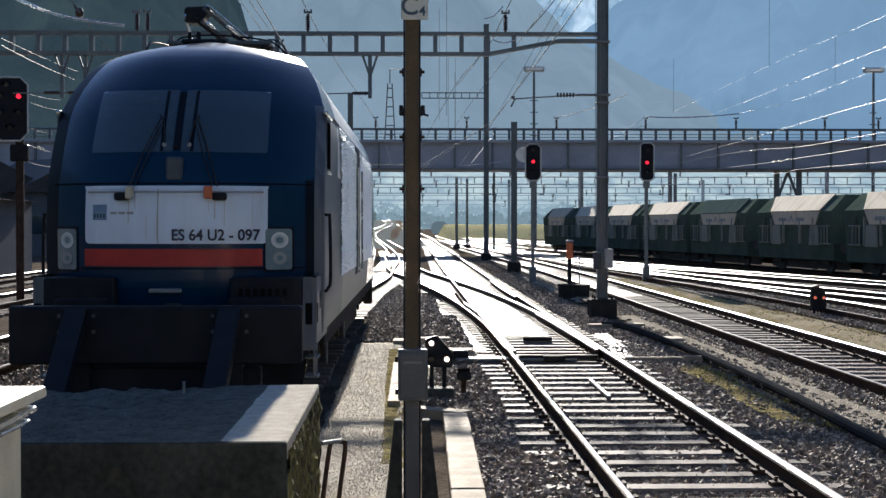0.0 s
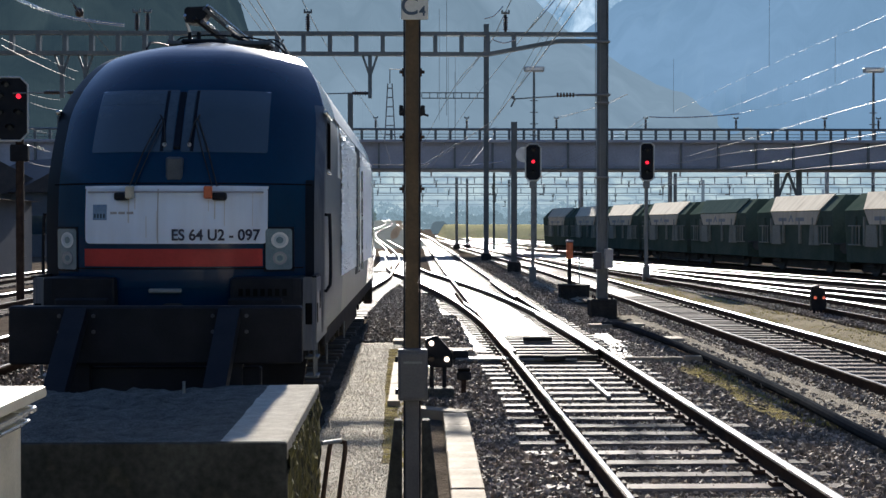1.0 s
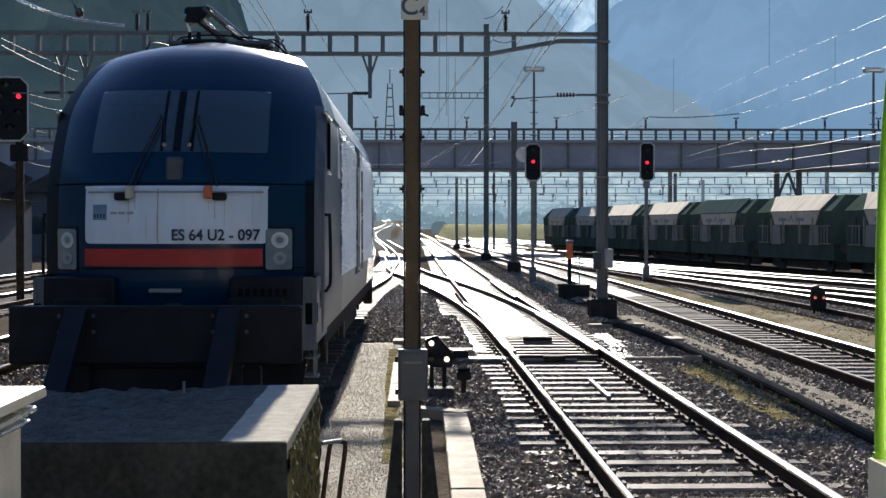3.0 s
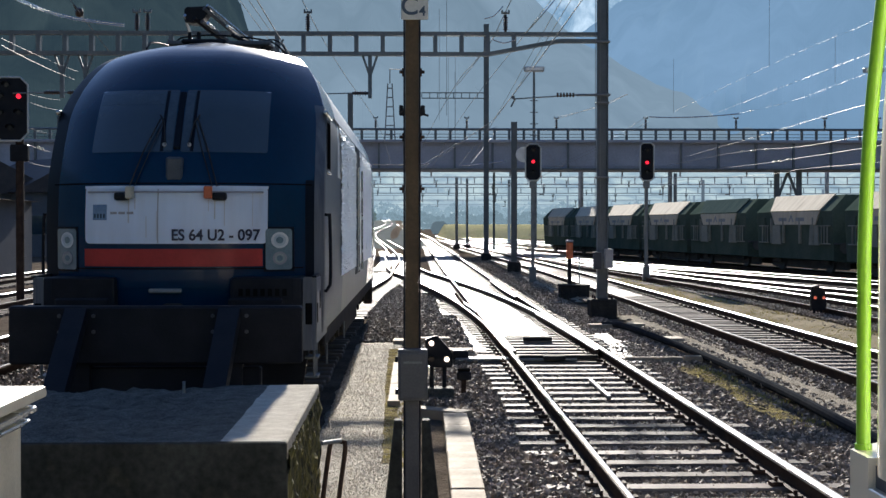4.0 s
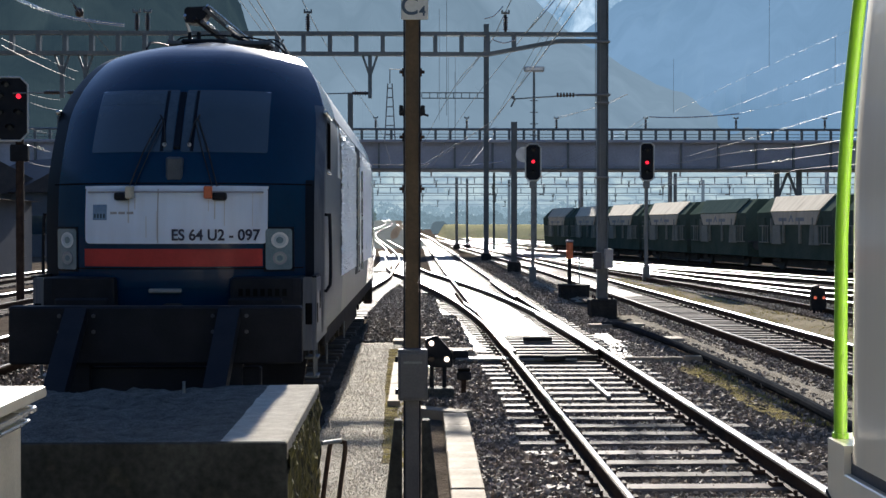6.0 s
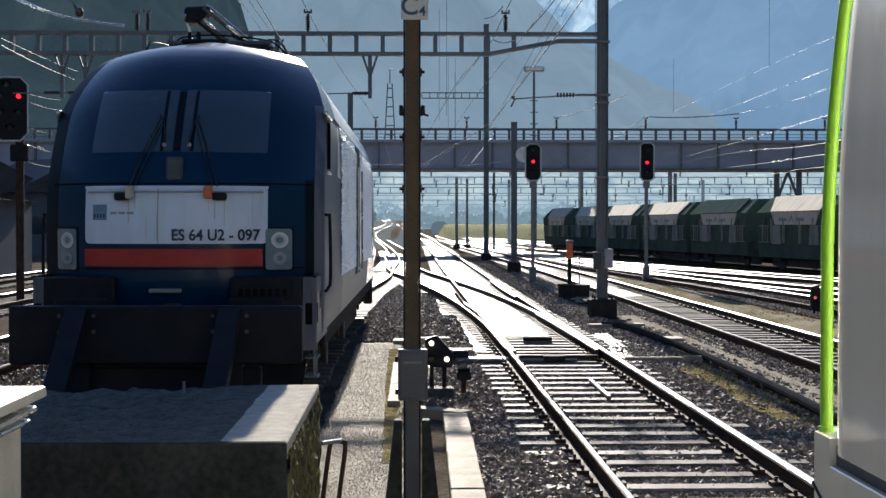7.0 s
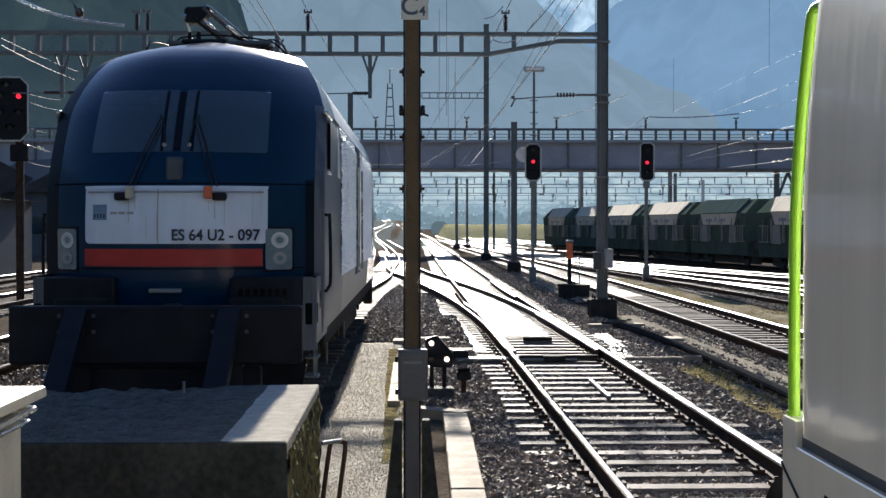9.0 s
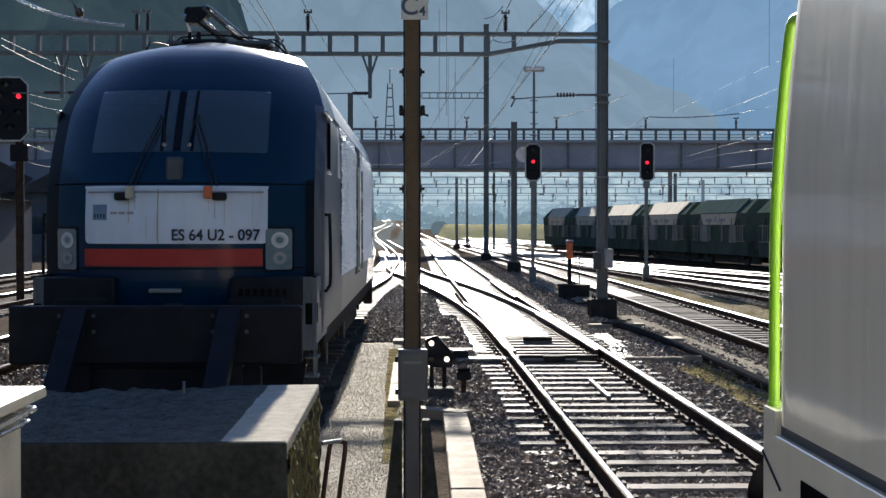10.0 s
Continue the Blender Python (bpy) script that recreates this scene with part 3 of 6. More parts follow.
# ---- distance ----
def ridge(name, crest, dist, base, material, label, rough=0.02, back=0.5, n=160, fringe=0.0):
    """A mountain flank: crest as (bearing in degrees from the track's line, elevation in degrees)."""
    bm = B()
    rows = []
    b0, b1 = crest[0][0], crest[-1][0]
    m = 24
    for i in range(n + 1):
        bb = b0 + (b1 - b0) * i / n
        for (xa, ea), (xb, eb) in zip(crest, crest[1:]):
            if xa <= bb <= xb:
                el = ea + (eb - ea) * (bb - xa) / (xb - xa)
                break
        el += rough * 25 * noise.fractal((bb * 0.9, dist * 0.01, 0), 1.0, 2.0, 5) * 0.4
        el += fringe * noise.fractal((bb * 9, 3.0, 0), 0.6, 2.0, 4)
        row = []
        for k in range(m + 1):
            f = k / m
            d = dist * (1 - back * (1 - f) + 0.05 * noise.fractal((bb * 0.5, f * 4, dist * 0.02), 1.0, 2.0, 4))
            top = dist * math.tan(radians(el))
            z = base + (top - base) * f ** 1.2
            row.append(bm.verts.new((d * math.sin(radians(bb)), d * math.cos(radians(bb)), z)))
        rows.append(row)
    for a, b in zip(rows, rows[1:]):
        for k in range(m):
            bm.faces.new((a[k], b[k], b[k + 1], a[k + 1]))
    ob = link_mesh(name, bm, material)
    ob.visible_shadow = True
    return tagged(ob, label, "mountain", kind="structure")


# AIR scales the haze glow put into the far colours
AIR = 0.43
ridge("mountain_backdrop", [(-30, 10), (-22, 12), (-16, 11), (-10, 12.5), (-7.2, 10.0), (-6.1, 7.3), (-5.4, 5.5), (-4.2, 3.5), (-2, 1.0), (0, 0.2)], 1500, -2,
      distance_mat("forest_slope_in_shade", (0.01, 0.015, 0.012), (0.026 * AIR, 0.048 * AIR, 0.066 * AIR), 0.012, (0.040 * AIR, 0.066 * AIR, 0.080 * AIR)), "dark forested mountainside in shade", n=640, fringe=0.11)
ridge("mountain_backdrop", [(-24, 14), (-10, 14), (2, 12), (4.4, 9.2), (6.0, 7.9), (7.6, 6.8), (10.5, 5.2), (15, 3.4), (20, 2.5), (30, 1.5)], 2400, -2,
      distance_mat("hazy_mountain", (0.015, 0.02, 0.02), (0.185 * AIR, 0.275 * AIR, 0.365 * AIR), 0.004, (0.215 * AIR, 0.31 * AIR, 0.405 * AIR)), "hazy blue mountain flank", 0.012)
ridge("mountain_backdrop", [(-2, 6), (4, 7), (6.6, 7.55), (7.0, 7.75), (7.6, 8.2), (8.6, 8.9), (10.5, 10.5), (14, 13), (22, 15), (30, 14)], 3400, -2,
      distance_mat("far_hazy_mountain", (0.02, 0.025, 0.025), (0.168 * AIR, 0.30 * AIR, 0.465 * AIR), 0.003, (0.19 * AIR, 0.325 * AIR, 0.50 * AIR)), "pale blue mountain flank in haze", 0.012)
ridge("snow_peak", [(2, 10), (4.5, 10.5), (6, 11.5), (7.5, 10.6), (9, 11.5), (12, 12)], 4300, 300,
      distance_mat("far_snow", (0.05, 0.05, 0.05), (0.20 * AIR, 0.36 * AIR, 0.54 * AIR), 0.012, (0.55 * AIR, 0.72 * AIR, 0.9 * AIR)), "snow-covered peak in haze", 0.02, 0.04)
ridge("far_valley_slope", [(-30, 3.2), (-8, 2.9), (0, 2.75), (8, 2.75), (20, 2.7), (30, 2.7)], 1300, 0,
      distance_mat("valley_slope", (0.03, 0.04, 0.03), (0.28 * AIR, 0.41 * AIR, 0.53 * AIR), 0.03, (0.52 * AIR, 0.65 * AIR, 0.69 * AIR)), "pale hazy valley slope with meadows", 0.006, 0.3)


# valley sides all round, behind the viewer too; unseen, added to darken reflections
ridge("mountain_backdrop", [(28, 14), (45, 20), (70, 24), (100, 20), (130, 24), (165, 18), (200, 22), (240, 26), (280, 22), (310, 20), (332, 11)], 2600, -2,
      distance_mat("valley_side", (0.02, 0.026, 0.02), (0.05 * AIR, 0.09 * AIR, 0.13 * AIR), 0.004), "unseen forested valley side in haze", 0.02)


def far_woods():
    """Hazy belts of trees and hedges on the valley floor, as loose clumps."""
    rng = np.random.default_rng(21)
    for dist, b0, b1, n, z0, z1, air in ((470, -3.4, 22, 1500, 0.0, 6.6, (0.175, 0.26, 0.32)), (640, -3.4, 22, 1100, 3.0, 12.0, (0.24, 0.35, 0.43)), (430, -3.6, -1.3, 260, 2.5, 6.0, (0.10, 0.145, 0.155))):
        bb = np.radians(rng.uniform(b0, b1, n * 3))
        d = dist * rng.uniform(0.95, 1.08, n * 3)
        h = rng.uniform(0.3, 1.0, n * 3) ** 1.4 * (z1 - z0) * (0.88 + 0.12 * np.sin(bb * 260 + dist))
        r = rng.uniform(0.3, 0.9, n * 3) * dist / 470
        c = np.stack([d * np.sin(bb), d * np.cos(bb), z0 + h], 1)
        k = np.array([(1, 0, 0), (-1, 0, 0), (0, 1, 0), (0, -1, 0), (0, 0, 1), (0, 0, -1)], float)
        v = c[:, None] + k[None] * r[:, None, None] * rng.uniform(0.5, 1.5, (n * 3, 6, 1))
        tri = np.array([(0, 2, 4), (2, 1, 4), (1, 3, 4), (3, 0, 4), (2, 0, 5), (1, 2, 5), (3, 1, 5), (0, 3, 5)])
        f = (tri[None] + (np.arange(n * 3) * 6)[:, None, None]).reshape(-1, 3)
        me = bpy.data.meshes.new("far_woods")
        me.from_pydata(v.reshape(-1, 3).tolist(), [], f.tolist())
        # haze over each belt is a glow in its own colour
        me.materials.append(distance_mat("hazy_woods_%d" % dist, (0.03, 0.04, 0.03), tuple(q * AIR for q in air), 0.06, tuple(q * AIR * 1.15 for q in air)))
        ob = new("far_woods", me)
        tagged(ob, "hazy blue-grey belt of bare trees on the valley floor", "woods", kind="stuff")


far_woods()


def embankment():
    bm = B()
    ys = (232, 236, 242, 250)
    zs = (-0.4, 0.5, 1.85, 2.0)
    xs = [4.7, 5.1, 5.5, 5.9, 6.3, 6.8] + list(np.linspace(7.5, 130, 90))
    rows = []
    for x in xs:
        k = min(1, max(0.0, (x - 4.7) / 1.6))
        rows.append([bm.verts.new((x, y + 0.05 * x, -0.4 + (z + 0.6) * k + 0.15 * noise.noise((x * 0.3, y, 0)))) for y, z in zip(ys, zs)])
    for a, b in zip(rows, rows[1:]):
        for k in range(3):
            bm.faces.new((a[k], b[k], b[k + 1], a[k + 1]))
    tagged(link_mesh("embankment", bm, M["bank"]), "long bank of dry yellow-green grass", "embankment", kind="structure")


embankment()
# strip over the far ground; its grey glow is painted haze
strip("far_ballast", [(-3.2, 138), (-4.6, 190), (-5.0, 260), (-4.5, 335), (-6.5, 440)], 16, -0.215, distance_mat("far_hazy_ballast", (0.05, 0.05, 0.045), (0.095 * AIR, 0.115 * AIR, 0.125 * AIR), 0.3, (0.15 * AIR, 0.17 * AIR, 0.175 * AIR)), "ground beside the far bend of the line, grey haze in its colour", "ballast", 0.3, 4.0)


def tufts():
    """Short dry grass on the strips between the lines."""
    rng = np.random.default_rng(11)
    V, F = [], []
    for x0, x1, y0, y1, n, h in ((8.1, 9.5, 18, 40, 2200, 0.028), (7.9, 9.2, 40, 62, 2200, 0.045), (4.1, 4.6, 15.2, 22, 500, 0.025), (-0.2, -0.02, 13, 25, 260, 0.03)):
        k = 0
        while k < n:
            x, y = rng.uniform(x0, x1), rng.uniform(y0, y1)
            k += 1
            if noise.noise((x * 1.3, y * 0.5, 4.0)) < rng.uniform(-0.3, 0.4):
                continue
            for j in range(4):
                a, l = rng.uniform(0, 6.28), h * rng.uniform(0.5, 1.3)
                dx, dy = math.cos(a) * 0.006, math.sin(a) * 0.006
                lx, ly = rng.normal(0, 0.5) * l, rng.normal(0, 0.5) * l
                i = len(V)
                px, py = x + rng.normal(0, 0.02), y + rng.normal(0, 0.02)
                V += [(px - dx, py - dy, -0.20), (px + dx, py + dy, -0.20), (px + lx, py + ly, -0.175 + l)]
                F.append((i, i + 1, i + 2))
    me = bpy.data.meshes.new("grass_tufts")
    me.from_pydata(V, [], F)
    me.materials.append(M["straw"])
    tagged(new("grass_tufts", me), "short dry yellow grass tufts between the lines", "grass", kind="stuff")


M["straw"] = mat("dry_straw", (0.48, 0.40, 0.12), (0.38, 0.34, 0.12), 0.9, 0, 1.5, 0, 20, 0.0, 0.05)
tufts()


# ---- overhead line structures ----
def i_beam(bm, p0, p1, w, h, t=0.012):
    p0, p1 = Vector(p0), Vector(p1)
    x = Vector((1, 0, 0))
    y = Vector((0, 1, 0))
    bar(bm, p0 + x * (w / 2), p1 + x * (w / 2), t, h, y)
    bar(bm, p0 - x * (w / 2), p1 - x * (w / 2), t, h, y)
    bar(bm, p0, p1, w - t, t * 1.3, y)


def mast(x, y, h, w=0.24, foot=True, label="tall grey steel catenary mast on a concrete foot", name="catenary_mast", m="mast"):
    t = thing(name, pose(x, y, -0.24), label, "catenary mast", "catenary masts")
    bm = B()
    i_beam(bm, (0, 0, 0.1), (0, 0, h + 0.24), w, w * 0.9, 0.016)
    part("column", bm, M[m] if isinstance(m, str) else m, t, "", 20)
    if foot:
        bm = B()
        box(bm, (0, 0, 0.22), (0.62, 0.7, 0.5), 0.03)
        part("foundation", bm, M["footing"], t, "rough dark concrete foundation")
        for sx in (-1, 1):
            for sy in (-1, 1):
                part("anchor_bolt", rod(B(), (sx * 0.2, sy * 0.2, 0.46), (sx * 0.2, sy * 0.2, 0.54), 0.025, seg=6), M["rail_side"], t)
    return t


def portal(y, x0, x1, zt=6.52, zb=5.96, pitch=0.62, taper=2.6, label="grey steel lattice portal beam over the tracks", far=None):
    t = thing("portal_beam", pose(0, y, 0), label, "portal beam", "portal beams")
    w = 0.085
    bm = B()
    bar(bm, (x0, 0, zt - w / 2), (x1, 0, zt - w / 2), 0.22, w)
    part("top_chord", bm, (far or M["mast"]), t)
    bm = B()
    bar(bm, (x0, 0, zb + w / 2), (x1 - taper, 0, zb + w / 2), 0.22, w)
    if taper:
        bar(bm, (x1 - taper, 0, zb + w / 2), (x1 - 0.9, 0, zt - 0.20), 0.22, w)
        bar(bm, (x1 - 0.9, 0, zt - 0.20), (x1, 0, zt - 0.20), 0.22, w)
    part("bottom_chord", bm, (far or M["mast"]), t)
    x = x1 - taper
    if far:
        bm = B()
        while x > x0:
            bar(bm, (x, 0, zb + w), (x, 0, zt - w), 0.09, 0.09, (0, 1, 0))
            x -= pitch * (2 if y < 200 else 5)
        part("battens", bm, (far or M["mast"]), t)
    else:
        me = None
        while x > x0:
            if me is None:
                bm = B()
                box(bm, (0, 0, (zt + zb) / 2), (0.10, 0.20, zt - zb - 2 * w), 0.006)
                o = part("batten", bm, (far or M["mast"]), t)
                me = o.data
            else:
                o = new("batten", me)
                o.parent = t
            o.location = (x, 0, 0)
            x -= pitch
        bm = B()
        box(bm, (x1 - taper + 0.62, 0, (zt + zb) / 2 + 0.06), (0.10, 0.20, zt - zb - 2 * w - 0.1), 0.006)
        part("batten", bm, (far or M["mast"]), t)
    return t


PY = 34.3
portal(PY, -14.0, 4.5)
mast(4.62, PY, 9.0)
mast(-14.1, PY, 7.2)
mast(5.08, 69, 6.9, 0.26)
mast(4.95, 91, 14.6, 0.30, label="high grey steel mast beside the running line")
mast(4.55, 134, 6.4, 0.24)
mast(5.6, 136, 6.4, 0.2)
mast(-2.35, 60, 7.45, 0.2, label="grey steel mast behind the locomotive")
# beyond the first portal, haze is painted on as growing emission
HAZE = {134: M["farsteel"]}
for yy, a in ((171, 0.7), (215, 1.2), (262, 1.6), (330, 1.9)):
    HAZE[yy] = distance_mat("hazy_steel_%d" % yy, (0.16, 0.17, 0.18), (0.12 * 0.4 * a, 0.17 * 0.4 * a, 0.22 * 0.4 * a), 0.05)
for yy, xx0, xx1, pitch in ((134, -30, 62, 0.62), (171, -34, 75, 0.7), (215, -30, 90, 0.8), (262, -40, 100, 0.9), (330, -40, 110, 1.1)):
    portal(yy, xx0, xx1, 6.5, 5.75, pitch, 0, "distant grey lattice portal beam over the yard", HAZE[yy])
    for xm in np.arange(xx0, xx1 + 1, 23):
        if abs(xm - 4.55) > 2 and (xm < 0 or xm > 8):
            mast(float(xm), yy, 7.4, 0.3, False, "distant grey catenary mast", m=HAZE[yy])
for xx, yy, hh, ww in ((7.05, 118, 6.3, 0.16), (9.6, 131, 6.6, 0.2), (12.4, 140, 6.9, 0.2), (15.8, 131, 7.3, 0.22), (24.9, 137, 7.2, 0.34), (27.8, 150, 7.4, 0.3)):
    mast(xx, yy, hh, ww, False, "distant grey catenary mast")


def portal_post_insulator(x, y, z, k=1.0):
    """An upright insulator on a beam or rail, with its wire clamp."""
    t = thing("post_insulator", pose(x, y, z) @ Matrix.Diagonal((k, k, k, 1)), "dark ribbed insulator standing on a beam", "insulator", "insulators")
    bm = B()
    rod(bm, (0, 0, 0), (0, 0, 0.42), 0.03, seg=8)
    for k in range(6):
        rod(bm, (0, 0, 0.06 + k * 0.055), (0, 0, 0.09 + k * 0.055), 0.065, 0.05, seg=12)
    part("ribs", bm, M["ceramic"], t)
    bm = B()
    box(bm, (0, 0, 0.46), (0.20, 0.07, 0.05), 0.01)
    box(bm, (-0.08, 0, 0.5), (0.04, 0.05, 0.06), 0.008)
    box(bm, (0.08, 0, 0.5), (0.04, 0.05, 0.06), 0.008)
    part("clamp", bm, M["steel"], t)


for x in (-2.34, 2.32, -6.35, -6.1):
    portal_post_insulator(x, PY, 6.52)


def drop_bracket(x, y, z=5.96):
    t = thing("drop_bracket", pose(x, y, z), "grey steel drop bracket with an insulated registration arm", "bracket", "drop brackets")
    bm = B()
    bar(bm, (0, 0, 0), (0, 0, -1.0), 0.09, 0.09, (0, 1, 0))
    part("post", bm, M["mast"], t)
    for s in (-1, 1):
        bm = B()
        bar(bm, (s * 0.17, 0, 0), (0, 0, -0.5), 0.05, 0.05, (0, 1, 0))
        part("brace", bm, M["mast"], t)
    bm = B()
    rod(bm, (0, 0, -0.88), (-0.42, 0, -0.88), 0.035, seg=8)
    for k in range(5):
        rod(bm, (-0.1 - k * 0.06, 0, -0.88), (-0.12 - k * 0.06, 0, -0.88), 0.055, seg=10)
    part("insulator", bm, M["ceramic"], t)
    bm = B()
    rod(bm, (-0.42, 0, -0.88), (-1.15, 0, -0.90), 0.014, seg=6)
    part("arm", bm, M["steel"], t)


drop_bracket(-0.88, PY)
drop_bracket(-8.1, PY)
drop_bracket(-7.55, PY)
for yy, xs in ((134, (-4.2, 0.6, 7.9, 12.6, 18.3, 23.7, 29.9, 35.6)), (171, (-5.5, 1.8, 10.4, 17.2, 24.6, 33.0, 41.5)), (215, (-6.0, 4.5, 14.5, 25.0, 36.0))):
    for xx in xs:
        drop_bracket(xx, yy, 5.75)
        portal_post_insulator(xx + 1.6, yy, 6.5, 1.6)


def cantilever(x, y, z):
    t = thing("registration_arm", pose(x, y, z), "thin registration arm with a dark insulator on a mast", "registration arm")
    bm = B()
    rod(bm, (0, 0, 0), (-0.5, 0, 0), 0.03, seg=8)
    rod(bm, (-0.5, 0, 0), (-2.0, 0, -0.10), 0.016, seg=6)
    part("arm", bm, M["steel"], t)
    bm = B()
    for k in range(6):
        rod(bm, (-0.55 - k * 0.075, 0, 0), (-0.59 - k * 0.075, 0, 0), 0.055, seg=10)
    part("insulator", bm, M["ceramic"], t)
    bm = B()
    rod(bm, (-1.95, 0, -0.1), (-2.05, 0, -0.28), 0.02, seg=6)
    box(bm, (-2.0, 0, -0.06), (0.08, 0.05, 0.08), 0.01)
    part("clamp", bm, M["steel"], t)


cantilever(4.5, PY, 5.05)
for z, w in ((6.30, 0.34), (5.05, 0.36), (4.86, 0.30), (3.1, 0.30), (8.1, 0.32)):
    cl = link_mesh("mast_clamp", box(B(), (4.62, PY, z), (w, 0.26, 0.05), 0.01), M["steel"])
    tagged(cl, "steel clamp round the catenary mast", "clamp", "mast clamps")


# wires: each a thing of its own
def wire(pts, r=0.009, sag=0.0, label="thin bright overhead wire", n=14, m="wire"):
    if len(pts) > 2:
        out = [Vector(p) for p in spline(pts, 1.5)]
    else:
        a, b = Vector(pts[0]), Vector(pts[1])
        out = []
        for k in range(n + 1):
            p = a.lerp(b, k / n)
            p.z -= sag * 4 * k / n * (1 - k / n)
            out.append(p)
    bm = B()
    tube(bm, out, r, 5)
    tagged(link_mesh("overhead_wire", bm, M[m]), label, "overhead wire", "overhead wires")


def droppers(pts, z0, z1):
    for x, y in pts:
        bm = B()
        rod(bm, (x, y, z0), (x, y, z1), 0.007, seg=5)
        tagged(link_mesh("dropper", bm, M["wire"]), "thin vertical dropper wire", "dropper wire", "droppers")


# running line: contact wire and carrier on the portal
wire([(2.36, -20, 5.6), (2.5, PY, 5.05), (2.6, 58, 5.6), (0.9, 94, 5.55), (0.6, 115, 5.5)], 0.009)
wire([(2.4, -20, 7.4), (2.32, PY, 7.0), (2.1, 44, 7.0), (1.7, 52, 6.95), (0.9, 75, 6.3), (0.5, 114, 6.0)], 0.010)
wire([(3.3, 20, 7.0), (3.46, 33, 7.0), (3.97, 60, 7.0), (3.9, 94, 5.8)], 0.008)
wire([(3.55, 20, 7.05), (3.7, 33, 7.05), (4.1, 60, 7.0), (3.2, 90, 5.7)], 0.008)
wire([(3.75, 30, 7.6), (3.47, 42.6, 7.6), (2.4, 70, 6.9), (1.8, 114, 6.2)], 0.009)
# siding
wire([(-2.0, -20, 5.9), (-2.2, PY, 5.08), (-1.9, 69, 5.2), (-2.6, 134, 5.4)], 0.009)
wire([(-2.5, -20, 7.6), (-2.34, PY, 7.0), (-1.43, 72, 6.9), (-1.2, 112, 6.5)], 0.009, 0.1)
for x, z in ((-4.5, 8.0), (-3.97, 7.6)):
    wire([(x, 8, z), (x, 50, z), (x + 0.4, 112, z - 0.6)], 0.010, 0.05)
# lines over the right-hand yard
for pts, r in (([(13.3, 40, 7.79), (15.15, 60, 8.66), (18.5, 100, 9.88)], 0.003), ([(13.3, 40, 6.92), (15.85, 60, 7.82), (23.3, 112, 10.45)], 0.0045),
               ([(19.9, 60, 8.58), (23.85, 90, 9.7), (25.95, 113, 10.75)], 0.005), ([(14.95, 45, 5.9), (16.6, 55, 6.33), (19.35, 75, 6.94), (21.2, 90, 7.35), (21.5, 112, 7.3)], 0.009),
               ([(19.9, 60, 5.86), (21.8, 80, 6.34), (21.9, 95, 6.82), (19.75, 110, 6.55)], 0.011), ([(19.95, 60, 5.34), (21.0, 75, 5.57), (22.7, 90, 5.93), (23.25, 112, 6.25)], 0.010),
               ([(19.95, 60, 4.63), (21.8, 80, 5.09), (22.7, 90, 5.19), (23.0, 128, 5.9)], 0.009), ([(18.75, 113, 10.5), (13.8, 100, 7.8), (10.15, 90, 6.1), (7.6, 80, 4.92)], 0.013),
               ([(18.9, 113, 10.12), (14.0, 100, 7.7), (10.2, 90, 5.92), (7.0, 80, 4.5)], 0.012), ([(9.1, 60, 7.4), (9.9, 75, 8.1), (11.85, 113, 10.46)], 0.012),
               ([(7.0, 113, 9.66), (4.75, 112, 8.93)], 0.016), ([(4.75, 112, 8.93), (0.9, 98, 5.96)], 0.016), ([(7.0, 113, 9.35), (4.15, 100, 5.92)], 0.012),
               ):
    wire(pts, r, 0.0)
for pts in ([(1.62, 112, 6.75), (-2.65, 112, 6.7)], [(4.2, 112, 6.62), (7.6, 112, 7.0)]):
    wire(pts, 0.04, 0.05, m="chrome")
# lines over the left-hand yard
for pts, r in (([(-5.55, 20, 4.42), (-7.75, 34, 5.36)], 0.007), ([(-6.1, 22, 4.77), (-9.0, 40, 6.17)], 0.005),
               ([(-11.6, 45, 5.99), (-14.2, 60, 7.12)], 0.0055), ([(-11.6, 45, 5.74), (-14.35, 60, 6.71)], 0.006), ([(-12.9, 50, 5.29), (-17.0, 70, 6.34)], 0.007),
               ([(-12.9, 50, 4.7), (-17.1, 70, 5.5)], 0.007), ([(-14.2, 55, 4.33), (-18.35, 75, 5.0)], 0.007)):
    wire(pts, r, 0.03)
for dz in (0.0, 0.045):
    wire([(-8.5, 30, 6.80 + dz), (-8.3, 33, 6.83 + dz), (-7.76, 34, 6.75 + dz), (-6.62, 34.2, 6.62 + dz)], 0.017, 0.02, "pale sagging feeder cable", m="chrome")
wire([(-7.6, 32.8, 7.08), (-7.48, 33.5, 6.8), (-8.1, 40, 6.64)], 0.011, 0.0)
weight = thing("wire_weight", pose(-7.5, 33.45, 6.83), "black round insulator weight hanging in a wire", "insulator")
bm = B()
bmesh.ops.create_uvsphere(bm, u_segments=14, v_segments=9, radius=0.10, matrix=Matrix.Diagonal((1, 1, 1.15, 1)))
rod(bm, (-0.06, 0, 0.07), (-0.12, 0, 0.17), 0.03, seg=8)
part("weight_body", bm, M["ceramic"], weight)
wire([(9.3, 61, 7.5), (7.7, 76, 7.5)], 0.009, 0.05)
# lines along the bridge railing
wire([(18.9, 113, 10.5), (20.3, 113, 10.43), (23.5, 113, 10.52), (25.95, 113, 10.75)], 0.028, 0.04, m="chrome")
wire([(18.9, 113, 10.42), (22.0, 113, 10.40), (26.1, 113, 10.7)], 0.022, 0.06, m="chrome")
# jumpers at the portal beam
wire([(3.35, 33, 7.09), (3.01, 33, 6.68), (2.69, 33.2, 6.35)], 0.014, 0, "pale curved jumper cable", m="chrome")
